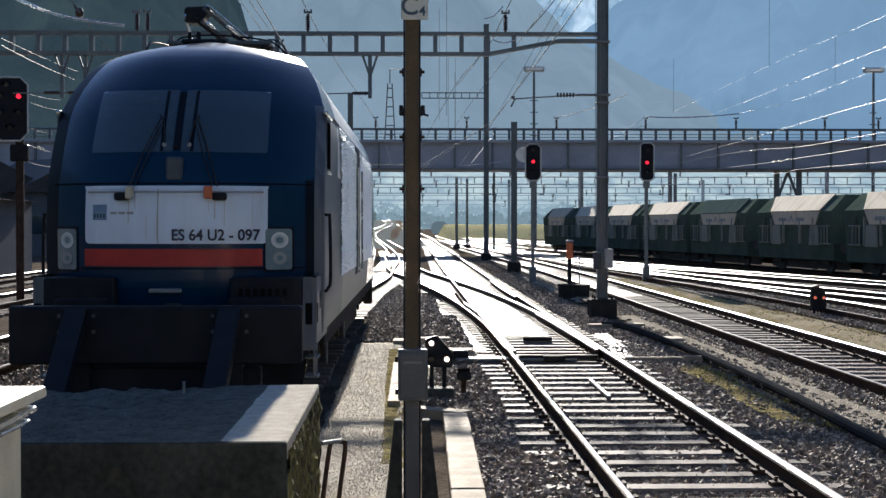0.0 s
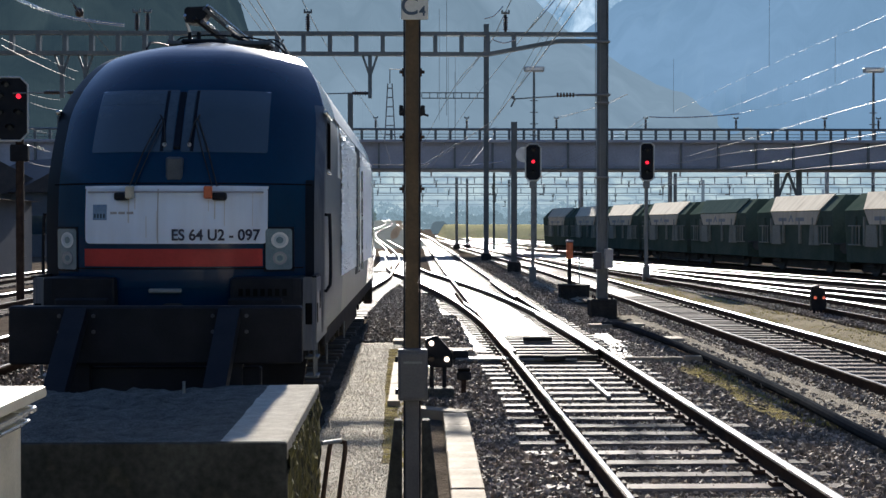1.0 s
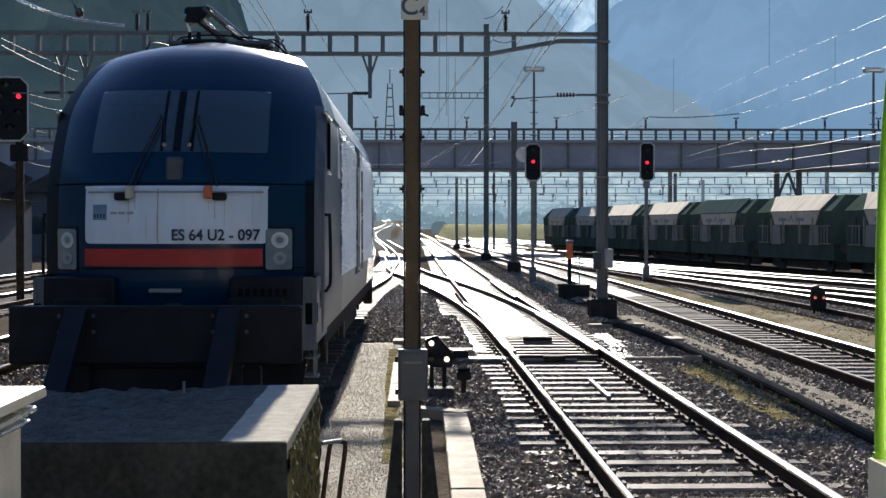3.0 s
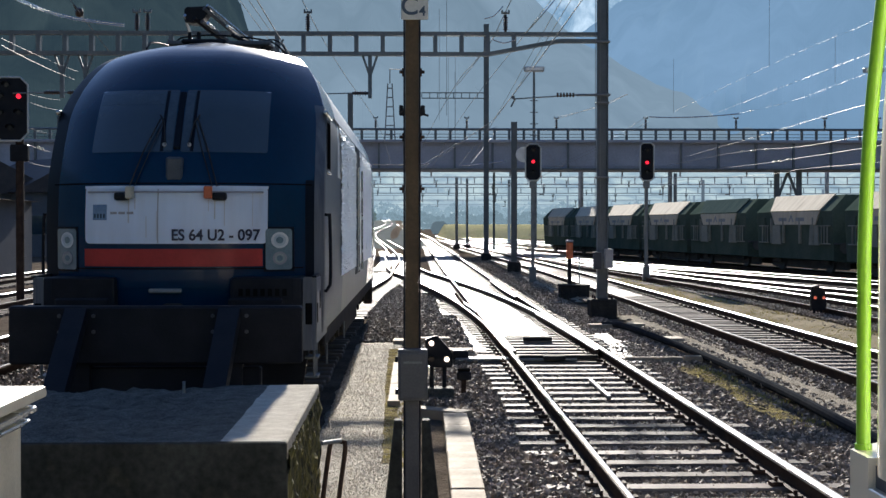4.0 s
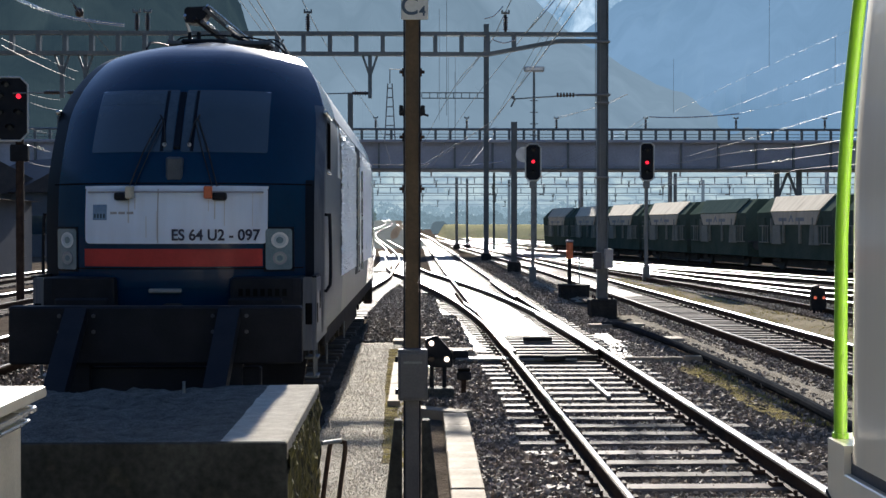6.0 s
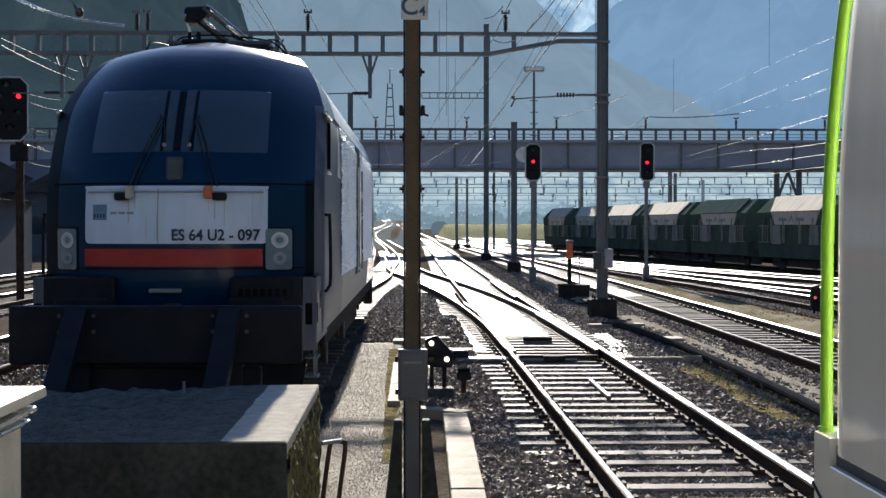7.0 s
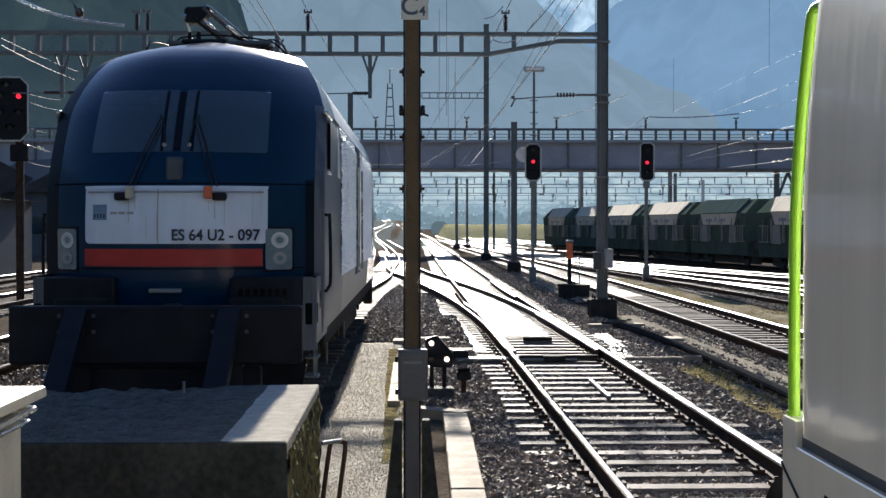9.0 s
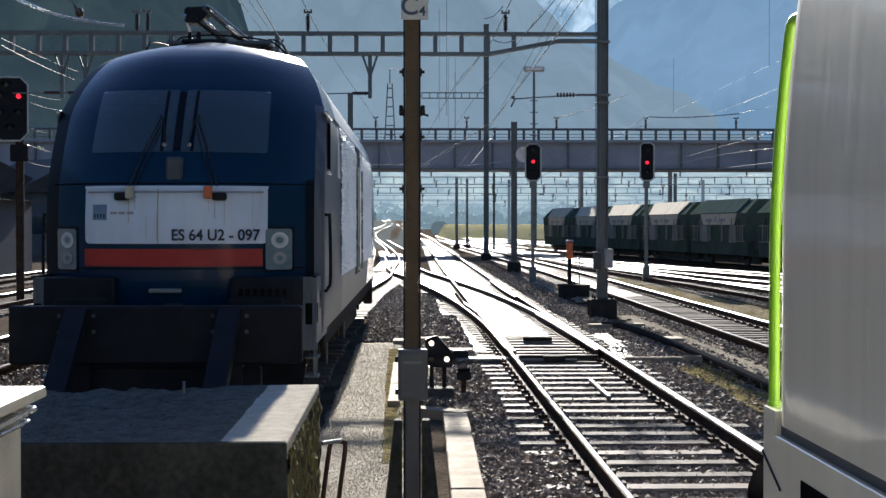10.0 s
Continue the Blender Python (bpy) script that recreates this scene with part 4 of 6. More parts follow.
wire([(1.957, 33.2, 6.21), (2.21, 33.2, 6.13), (2.48, 33.2, 6.21)], 0.013, 0, "pale curved jumper cable", m="chrome")
wire([(1.776, 33.5, 6.73), (1.995, 33.5, 6.79), (2.21, 33.5, 7.02)], 0.012, 0, "pale curved jumper cable", m="chrome")
wire([(2.15, 34, 6.55), (1.77, 52, 6.98)], 0.010, 0.05)
wire([(-1.45, 121, 15.0), (0.2, 112, 14.2)], 0.03, 0.1)
droppers([(1.75, 62), (2.05, 62), (2.3, 70), (1.1, 50), (1.3, 48)], 5.6, 9.4)
droppers([(13.4, 53.5)], 7.9, 11.0)
droppers([(13.8, 75)], 7.8, 10.6)
droppers([(16.9, 57)], 7.6, 9.4)
droppers([(4.52, 33.9), (4.40, 33.9)], 2.0, 8.0)


def long_insulator(x, y, z, d=(1, 0, 0)):
    t = thing("line_insulator", pose(x, y, z), "pale ribbed insulator hanging in a wire", "insulator", "line insulators")
    bm = B()
    d = Vector(d).normalized()
    rod(bm, -d * 0.35, d * 0.35, 0.02, seg=6)
    for k in range(7):
        c = d * (-0.26 + k * 0.085)
        rod(bm, c - d * 0.015, c + d * 0.015, 0.06, seg=10)
    part("ribs", bm, M["chrome"], t)


for x, y, z in ((21.85, 94.5, 6.80), (21.87, 91.5, 6.70), (21.86, 88, 6.60), (22.5, 88.5, 5.89), (22.2, 86, 5.82), (21.8, 82.5, 5.75), (25.2, 106, 10.4)):
    long_insulator(x, y, z, (0.1, 1, 0.03))
long_insulator(-15.0, 60, 5.1, (-0.2, 1, 0))
long_insulator(-14.0, 55.5, 4.92, (-0.2, 1, 0))


# ---- road bridge ----
def bridge(y=115):
    t = thing("road_bridge", pose(0, y, 0), "long blue-grey steel girder bridge with a railing across the yard", "bridge")
    x0, x1 = -70, 120
    bm = B()
    box(bm, ((x0 + x1) / 2, 0, 7.54), (x1 - x0, 0.06, 2.05))
    part("web_plate", bm, M["bridge"], t)
    bm = B()
    box(bm, ((x0 + x1) / 2, 0, 6.45), (x1 - x0, 0.5, 0.14), 0.02)
    part("bottom_flange", bm, M["mast"], t)
    for z, h in ((6.72, 0.10), (8.36, 0.08)):
        part("angle_bar", box(B(), ((x0 + x1) / 2, -0.06, z), (x1 - x0, 0.06, h)), M["bridge"], t)
    bm = B()
    box(bm, ((x0 + x1) / 2, 3.2, 8.65), (x1 - x0, 7.2, 0.22), 0.02)
    part("deck", bm, M["bridge"], t)
    bm = B()
    box(bm, ((x0 + x1) / 2, 6.4, 7.5), (x1 - x0, 0.06, 2.1))
    part("web_plate", bm, M["bridge"], t)
    me = None
    for k in range(63):
        x = x0 - 1.25 + 3.0 * k
        if me is None:
            bm = B()
            box(bm, (0, -0.14, 7.5), (0.16, 0.22, 2.0))
            o = part("stiffener", bm, M["mast"], t)
            me = o.data
        else:
            o = new("stiffener", me)
            o.parent = t
        o.location.x = x
    bm = B()
    rod(bm, (x0, -0.3, 9.58), (x1, -0.3, 9.58), 0.10, seg=8)
    part("handrail", bm, M["mast"], t)
    for z in (8.95, 9.2):
        bm = B()
        rod(bm, (x0, -0.3, z), (x1, -0.3, z), 0.025, seg=6)
        part("rail_bar", bm, M["mast"], t)
    me = None
    for k in range(163):
        if me is None:
            bm = B()
            box(bm, (0, -0.3, 9.16), (0.20, 0.14, 0.84), 0.01)
            o = part("railing_post", bm, M["mast"], t)
            me = o.data
        else:
            o = new("railing_post", me)
            o.parent = t
        o.location.x = x0 + 1.165 * k
    for xp in (-42, 30.6, 78):
        for dx, lean in ((-0.9, 0), (0.9, 0)):
            bm = B()
            bar(bm, (xp + dx, 1, -0.3), (xp + dx, 1, 6.4), 0.4, 0.3, (0, 1, 0))
            part("pier_column", bm, M["mast"], t)
        for s in (-1, 1):
            bm = B()
            bar(bm, (xp, 1, 6.3), (xp + s * 0.8, 1, 4.2), 0.2, 0.2, (0, 1, 0))
            part("pier_brace", bm, M["mast"], t)


bridge()
for x in (-2.5, 4.7, 11.8, 18.9, 26.1, 33.2, 37.5):
    portal_post_insulator(x, 114.7, 9.6, 1.9)


def lattice_pole(x, y, z0, z1):
    t = thing("lattice_pole", pose(x, y, z0), "slim grey lattice pole beyond the bridge", "lattice pole")
    h = z1 - z0
    for s in (-1, 1):
        bm = B()
        bar(bm, (s * 0.45, 0, 0), (s * 0.18, 0, h), 0.1, 0.1, (0, 1, 0))
        part("leg", bm, M["mast"], t)
    bm = B()
    for k in range(7):
        a = 0.45 - 0.27 * k / 6.5
        bar(bm, (-a, 0, k * h / 6.5), (a, 0, k * h / 6.5), 0.09, 0.09, (0, 1, 0))
    part("lacing", bm, M["mast"], t)
    bm = B()
    rod(bm, (0, 0, h), (0, 0, h + 1.2), 0.05, seg=6)
    part("tip", bm, M["mast"], t)


lattice_pole(-1.45, 121, 8.76, 13.8)


def lattice_arm(x0, x1, y, z):
    t = thing("lattice_gantry", pose(0, y, z), "slim grey lattice gantry on a high mast", "gantry")
    for dz in (0, 0.34):
        part("chord", bar(B(), (x0, 0, dz), (x1, 0, dz), 0.06, 0.06), M["mast"], t)
    k = 0
    while x0 + k * 0.5 < x1:
        part("batten", bar(B(), (x0 + k * 0.5, 0, 0.03), (x0 + k * 0.5, 0, 0.31), 0.05, 0.05, (0, 1, 0)), M["mast"], t)
        k += 1


lattice_arm(0.9, 4.8, 91, 9.95)


def yard_lamp(x, y, h):
    t = thing("yard_lamp", pose(x, y, -0.3), "tall slim yard light mast with a flat wide head", "lamp mast", "yard lamps")
    bm = B()
    rod(bm, (0, 0, 0), (0, 0, h), 0.20, 0.12, 10)
    part("pole", bm, M["mast"], t)
    bm = B()
    box(bm, (0, 0, h + 0.25), (2.1, 0.8, 0.5), 0.08)
    part("lamp_head", bm, M["farsteel"], t, "flat grey lamp head")
    part("lamp_glass", box(B(), (0, -0.41, h + 0.25), (1.8, 0.03, 0.26), 0.01), M["cleanwhite"], t)
    bm = B()
    for k in range(5):
        rod(bm, (-0.4, 0, h - 3 - k * 1.2), (0.4, 0, h - 3 - k * 1.2), 0.05, seg=5)
    part("climbing_steps", bm, M["mast"], t)


yard_lamp(13.1, 150, 18.2)
yard_lamp(48.5, 150, 18.2)


# ---- signals ----
def signal(x, y, ztop, zhead, w, lamps, lit, label, base=-0.2, pole=0.07, cab=True, clock=False, px=0.0, post_m="steel"):
    t = thing("light_signal", pose(x, y, base), label, "railway signal", "light signals")
    ht = ztop - zhead
    zc = (ztop + zhead) / 2 - base
    c = 0.22 * w
    oct_ = lambda k: [(-w / 2 + c, -ht / 2), (w / 2 - c, -ht / 2), (w / 2, -ht / 2 + c), (w / 2, ht / 2 - c), (w / 2 - c, ht / 2), (-w / 2 + c, ht / 2), (-w / 2, ht / 2 - c), (-w / 2, -ht / 2 + c)]
    bm = B()
    prism(bm, [(u, v + zc) for u, v in oct_(0)], 1, -0.05, 0.03)
    part("backboard", bm, M["dark"], t, "black backboard")
    bm = B()
    pts = [Vector((u * 1.0, -0.05, v + zc)) for u, v in oct_(0)]
    tube(bm, pts + [pts[0]], 0.03, 6)
    part("white_rim", bm, M["boardwhite"], t, "pale rim")
    for i, (u, v) in enumerate(lamps):
        on = i == lit
        p = (u * w, -0.06, zc + v * ht)
        bm = B()
        rod(bm, p, (p[0], -0.085, p[2]), 0.066 if on else 0.06, seg=16)
        part("lens", bm, M["red_on"] if on else M["lamp_off"], t, "lit red lens" if on else "")
        bm = B()
        n = 10
        for k in range(n):
            a0, a1 = math.pi * k / n, math.pi * (k + 1) / n
            q = [Vector((p[0] + 0.1 * math.cos(a), yy, p[2] + 0.1 * math.sin(a))) for a in (a0, a1) for yy in (-0.06, -0.26)]
            vs = [bm.verts.new(z) for z in (q[0], q[2], q[3], q[1])]
            bm.faces.new(vs)
        bmesh.ops.solidify(bm, geom=bm.faces, thickness=0.008)
        part("hood", bm, M["dark"], t)
    bm = B()
    rod(bm, (px, 0.12, 0), (px, 0.12, zc - ht / 2 + 0.3), pole, seg=14)
    part("post", bm, M[post_m], t)
    bm = B()
    box(bm, (px, 0.12, zc - ht / 2 - (0.14 if cab else 0.32)), (pole * (3.4 if cab else 4.4), 0.24, 0.3 if cab else 0.46), 0.03)
    part("collar", bm, M["steel"] if cab else M["dark"], t)
    if cab:
        bm = B()
        box(bm, (0, 0.12, 0.3), (0.26, 0.24, 0.6), 0.02)
        part("base_sleeve", bm, M["mast"], t)
    if clock:
        bm = B()
        rod(bm, (-w * 0.60, 0.05, zc + ht * 0.22), (-w * 0.60, 0.10, zc + ht * 0.22), 0.30, seg=28)
        part("side_disc", bm, M["cleanwhite"], t, "pale round disc beside the head")
    bm = B()
    for k in range(4):
        rod(bm, (px - 0.16, 0.12, 0.8 + k * 0.5), (px + 0.16, 0.12, 0.8 + k * 0.5), 0.012, seg=5)
    part("climbing_rungs", bm, M["steel"], t)



signal(4.77, 55, 5.05, 3.67, 0.58, [(0, 0.33), (0, 0.02), (0, -0.28)], 1, "tall railway signal showing a red light", clock=True)
signal(9.11, 55, 5.10, 3.67, 0.52, [(0, 0.3), (0, -0.02), (0, -0.28)], 1, "railway signal on a slim post showing a red light")
signal(-10.68, 39.4, 5.95, 4.24, 0.94, [(-0.1, 0.38), (-0.28, 0.2), (0.24, 0.2), (-0.28, -0.06), (0.24, -0.06), (0.0, -0.3)], 2, "large black signal head with one lit red lamp", pole=0.11, cab=False, px=0.2, post_m="rail_side")


def small_dwarf(x, y, z, label, lit, s=1.0, low=0.42):
    t = thing("dwarf_signal", pose(x, y, z), label, "dwarf signal", "dwarf signals")
    bm = B()
    prism(bm, [(-0.20 * s, low * s), (-0.20 * s, 0.86 * s), (-0.02 * s, 0.92 * s), (0.22 * s, 0.66 * s), (0.22 * s, low * s)], 1, -0.07, 0.10)
    bmesh.ops.bevel(bm, geom=list(bm.edges), offset=0.012, segments=2, affect="EDGES")
    part("head", bm, M["dark"], t, "black triangular lamp housing")
    for i, (u, v) in enumerate(((-0.105, 0.80), (0.135, 0.55), (-0.105, 0.55))):
        bm = B()
        rod(bm, (u * s, -0.075, v * s), (u * s, -0.10, v * s), 0.040 * s, seg=14)
        part("lens", bm, M[lit[i]], t)
        bm = B()
        for k in range(8):
            a0, a1 = math.pi * k / 8, math.pi * (k + 1) / 8
            vs = [bm.verts.new((u * s + 0.055 * s * math.cos(a), yy, v * s + 0.055 * s * math.sin(a))) for a, yy in ((a0, -0.07), (a1, -0.07), (a1, -0.15), (a0, -0.15))]
            bm.faces.new(vs)
        bmesh.ops.solidify(bm, geom=bm.faces, thickness=0.006)
        part("hood", bm, M["dark"], t)
    for u in (-0.1, 0.1):
        bm = B()
        rod(bm, (u * s, 0, 0.06), (u * s, 0, 0.44 * s), 0.035 * s, seg=10)
        part("leg", bm, M["dark"], t)
    bm = B()
    box(bm, (0, 0, -0.03), (0.5 * s, 0.4 * s, 0.22), 0.015)
    part("base", bm, M["oldconcrete"], t)


small_dwarf(0.385, 18.2, -0.16, "black dwarf signal with two lit white lamps on ballast", ("white_on", "white_on", "lamp_off"), 0.8)
M["amber_on"] = glow("signal_amber_lit", (1.0, 0.22, 0.15), 0.2)
small_dwarf(9.75, 34.2, -0.22, "black dwarf signal with reddish lamps beside the grass strip", ("lamp_off", "amber_on", "amber_on"), 0.85, 0.2)


def orange_post(x, y):
    t = thing("marker_post", pose(x, y, -0.22), "slim dark post with an orange box on top", "marker post")
    bm = B()
    box(bm, (0, 0, 0.6), (0.12, 0.1, 1.2), 0.01)
    part("post", bm, M["dark"], t)
    bm = B()
    box(bm, (0, 0, 1.42), (0.20, 0.16, 0.50), 0.02)
    part("orange_box", bm, M["orange"], t, "orange box")
    bm = B()
    box(bm, (0, 0, 1.71), (0.22, 0.18, 0.07), 0.01)
    part("cap", bm, M["boxgrey"], t, "pale cap")


orange_post(4.93, 44)


def mast_box(x, y, z):
    t = thing("mast_switch_box", pose(x, y, z), "grey switch box hanging on the catenary mast", "switch box")
    bm = B()
    box(bm, (0, 0, 0), (0.2, 0.14, 0.46), 0.015)
    part("case", bm, M["boxgrey"], t)
    bm = B()
    box(bm, (-0.26, 0.05, -0.05), (0.2, 0.16, 0.42), 0.02)
    part("side_case", bm, M["slate"], t)


mast_box(4.74, 34.05, 1.18)


def far_wagon(x, y):
    t = thing("tank_wagon", pose(x, y, 0), "distant dark wagon with a rounded top", "wagon")
    sec = [(-1.4, 0.9), (1.4, 0.9), (1.45, 1.7), (1.2, 2.4), (0.7, 2.75), (-0.7, 2.75), (-1.2, 2.4), (-1.45, 1.7)]
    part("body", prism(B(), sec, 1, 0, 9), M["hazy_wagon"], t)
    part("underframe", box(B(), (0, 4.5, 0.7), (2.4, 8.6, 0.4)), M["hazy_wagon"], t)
    for yy in (1.5, 7.5):
        for s in (-1, 1):
            part("wheel", rod(B(), (s * 0.7, yy, 0.46), (s * 0.82, yy, 0.46), 0.46, seg=16), M["under"], t)


# faint blue glow in the wagon's colour stands for haze
M["hazy_wagon"] = distance_mat("wagon_with_haze_glow", (0.06, 0.065, 0.07), (0.10 * AIR, 0.145 * AIR, 0.175 * AIR), 0.3)
far_wagon(5.8, 260)


# ---- near: board pole, kerb, block, cabinet ----
def board_pole():
    x, y = 0.035, 11.0
    t = thing("board_pole", pose(x, y, -0.24), "rust-brown steel pole with a white board and grey box", "pole")
    h = 4.6
    for s in (-1, 1):
        bm = B()
        box(bm, (s * 0.058, 0, 1.05 + (h - 1.05) / 2), (0.014, 0.12, h - 1.05), 0.003)
        part("flange", bm, M["dark"], t, "dark flange of the pole")
    bm = B()
    box(bm, (0, -0.01, 1.25 + (h - 1.25) / 2), (0.10, 0.06, h - 1.25), 0.003)
    part("web", bm, M["rustbrown"], t)
    bm = B()
    box(bm, (0, 0, 0.6), (0.13, 0.12, 1.2), 0.006)
    part("lower_shaft", bm, M["dark"], t)
    bm = B()
    box(bm, (0.0, -0.09, 0.46), (0.105, 0.05, 0.92), 0.008)
    part("cover_strip", bm, M["slate"], t, "grey cover strip")
    for s in (-1, 1):
        bm = B()
        prism(bm, [(s * 0.075, 0.0), (s * 0.215, 0.0), (s * 0.135, 0.72), (s * 0.075, 0.72)], 1, -0.07, 0.07)
        bmesh.ops.bevel(bm, geom=list(bm.edges), offset=0.008, affect="EDGES")
        part("foot_post", bm, M["grime"], t, "dark concrete foot")
    box_part = part("switch_box", box(B(), (0.005, -0.13, 1.075), (0.222, 0.12, 0.385), 0.016, None, 2), M["slate"], t, "grey metal switch box")
    part("door", box(B(), (0.005, -0.194, 1.07), (0.19, 0.010, 0.335), 0.004), M["slate"], box_part)
    part("print_bar", box(B(), (0.005, -0.2005, 1.17), (0.14, 0.003, 0.014)), M["mast"], box_part)
    for zz in (0.95, 1.19):
        part("hinge", rod(B(), (-0.115, -0.17, zz - 0.02), (-0.115, -0.17, zz + 0.02), 0.012, seg=8), M["dark"], box_part)
    part("clasp", box(B(), (0.125, -0.15, 1.1), (0.02, 0.03, 0.08), 0.004), M["chrome"], box_part)
    for zz in (0.98, 2.47, 2.86, 3.05, 3.35):
        bm = B()
        for s in (-1, 1):
            box(bm, (s * 0.069, -0.02, zz + 0.24 - 0.24), (0.012, 0.06, 0.06), 0.004)
            rod(bm, (s * 0.07, -0.05, zz), (s * 0.095, -0.05, zz), 0.012, seg=6)
        part("clamp", bm, M["rail_side"], t)
    bm = B()
    rod(bm, (-0.09, -0.0, 3.05), (0.10, -0.0, 3.05), 0.018, seg=8)
    box(bm, (-0.082, -0.05, 3.06), (0.03, 0.08, 0.075), 0.006)
    box(bm, (0.082, -0.05, 3.06), (0.03, 0.08, 0.075), 0.006)
    rod(bm, (0.09, -0.05, 3.03), (0.125, -0.05, 3.02), 0.008, seg=6)
    part("bracket", bm, M["dark"], t)
    plate = part("board", box(B(), (0.02, -0.075, 3.87), (0.205, 0.012, 0.262), 0.006), M["boardwhite"], t, "white board with dark characters")
    text_part("lettering", "C", 0.19, Matrix.Translation((-0.018, -0.083, 3.835)) @ pose(0, 0, 0, 90), M["inkboard"], plate)
    text_part("lettering", "4", 0.105, Matrix.Translation((0.078, -0.083, 3.80)) @ pose(0, 0, 0, 90), M["inkboard"], plate)


board_pole()


def kerbs():
    t = thing("cable_trough", Matrix.Identity(4), "pale concrete cable trough lids bent round the pole", "cable trough", "", "structure")
    n = 0
    runs = [((0.44, 8.6), (0.53, 16.05), 0.27), ((0.66, 16.12), (0.0, 16.62), 0.24), ((-0.16, 17.1), (-0.14, 22.0), 0.15)]
    r = random.Random(4)
    for (xa, ya), (xb, yb), w in runs:
        L = math.hypot(xb - xa, yb - ya)
        k = max(1, round(L / 0.98))
        ang = math.atan2(yb - ya, xb - xa) - math.pi / 2
        for i in range(k):
            f = (i + 0.5) / k
            bm = B()
            box(bm, (0, 0, 0), (w, L / k - 0.006, 0.14), 0.008)
            o = part("trough_lid", bm, M["concrete"], t)
            o.matrix_basis = Matrix.Translation((xa + (xb - xa) * f, ya + (yb - ya) * f, -0.19 + r.uniform(-.006, .006))) @ Matrix.Rotation(ang + r.uniform(-.01, .01), 4, "Z")


kerbs()


def slab(name, x, y, w, d, label, rz=0, z=-0.17, m="concrete", h=0.1, cat="concrete slab"):
    bm = B()
    box(bm, (0, 0, 0), (w, d, h), 0.012)
    o = link_mesh(name, bm, M[m])
    o.matrix_basis = pose(x, y, z, 0, 0, rz)
    return tagged(o, label, cat, "slabs by the track")


slab("concrete_slab", -0.05, 26.4, 0.42, 0.5, "pale concrete slab on ballast")
slab("concrete_slab", 0.52, 26.9, 0.55, 0.4, "pale concrete slab on ballast")
slab("concrete_slab", 0.85, 24.4, 0.5, 0.5, "pale concrete slab beside the point machine")
slab("concrete_slab", 4.2, 30.5, 0.75, 0.3, "pale concrete slab under a drain pipe end")
slab("concrete_slab", 4.85, 30.7, 0.35, 0.4, "small concrete cover beside the path")
slab("concrete_slab", 4.9, 26.8, 0.4, 0.6, "small concrete cover beside the path")
slab("concrete_slab", 3.9, 22.8, 0.9, 0.12, "thin pale timber beside the rail")
slab("concrete_slab", 4.55, 23.0, 0.3, 0.12, "thin pale timber beside the rail")


def point_machine():
    t = thing("point_machine", pose(0.95, 22.6, -0.2), "point machine with pale rods running to the switch blades", "point machine")
    part("case", box(B(), (-0.12, 0.2, 0.11), (0.26, 0.34, 0.19), 0.05, None, 2), M["dark"], t, "dark cast case")
    part("rod", box(B(), (0.75, 0, 0.06), (1.9, 0.10, 0.05), 0.01), M["steel"], t, "bright drive rod")
    part("detector_rod", box(B(), (0.75, 0.3, 0.06), (1.9, 0.06, 0.04), 0.01), M["steel"], t)
    part("bearer", box(B(), (0.3, 0.14, -0.03), (1.5, 0.7, 0.06), 0.01), M["sleeper"], t)


point_machine()
cb = thing("cable_chamber", pose(4.95, 43.0, -0.24), "low dark concrete cable chamber beside the mast", "cable chamber")
part("case", box(B(), (0, 0, 0.2), (0.85, 0.7, 0.4), 0.03), M["footing"], cb)
part("lid", box(B(), (0, 0, 0.42), (0.9, 0.76, 0.06), 0.015), M["footing"], cb)
slim = link_mesh("slim_post", rod(B(), (5.16, 43.4, -0.24), (5.16, 43.4, 1.05), 0.02, seg=8), M["mast"])
tagged(slim, "slim dark steel post beside the chamber", "post")
part_box = thing("track_magnet_box", pose(0.72, 18.5, -0.22), "small black junction box on a short stand", "junction box")
part("case", box(B(), (0, 0, 0.26), (0.18, 0.16, 0.12), 0.02), M["dark"], part_box)
part("lid", box(B(), (0, 0, 0.33), (0.16, 0.15, 0.03), 0.008), M["rubber"], part_box)
part("stand", box(B(), (0, 0, 0.1), (0.06, 0.06, 0.22), 0.005), M["rail_side"], part_box)


def switch_blades():
    t = thing("switch_blade", Matrix.Identity(4), "tapered switch blades and check rails of the turnout", "switch blades", "", "structure")
    for pts in ([(1.665, 22.6), (1.66, 28), (1.60, 33), (1.46, 37)], [(3.02, 22.9), (2.98, 28), (2.90, 32.5)], [(3.0, 40), (2.96, 46), (2.99, 52)]):
        bm = B()
        sweep(bm, [(p[0], p[1], -0.002) for p in spline(pts, 1.0)], RAIL_PROF, True, RAIL_MATS)
        bmesh.ops.recalc_face_normals(bm, faces=bm.faces)
        part("blade", bm, [M["rail_side"], M["rail_top"]], t)
    for yc, xa, xb, dy in ((26.3, 2.1, 2.62, 0.14), (22.6, 1.75, 2.98, 0.08), (22.55, 2.12, 2.46, 0.26)):
        part("stretcher_bar", box(B(), ((xa + xb) / 2, yc, -0.105), (xb - xa, dy, 0.07), 0.01), M["under"], t, "dark stretcher bar between the blades")


switch_blades()
bm = B()
tube(bm, [Vector((p[0], p[1], -0.13)) for p in spline([(4.42, 5), (4.55, 13.6), (4.72, 18), (4.75, 23), (4.62, 27.5), (4.45, 30.2), (4.1, 30.5)], 0.6)], 0.062, 10)
tagged(link_mesh("drain_pipe", bm, M["pipe"]), "long black cable pipe lying on the ground", "pipe")
lost = link_mesh("loose_bar", box(B(), (0, 0, 0), (0.05, 1.95, 0.05), 0.01), M["steel"])
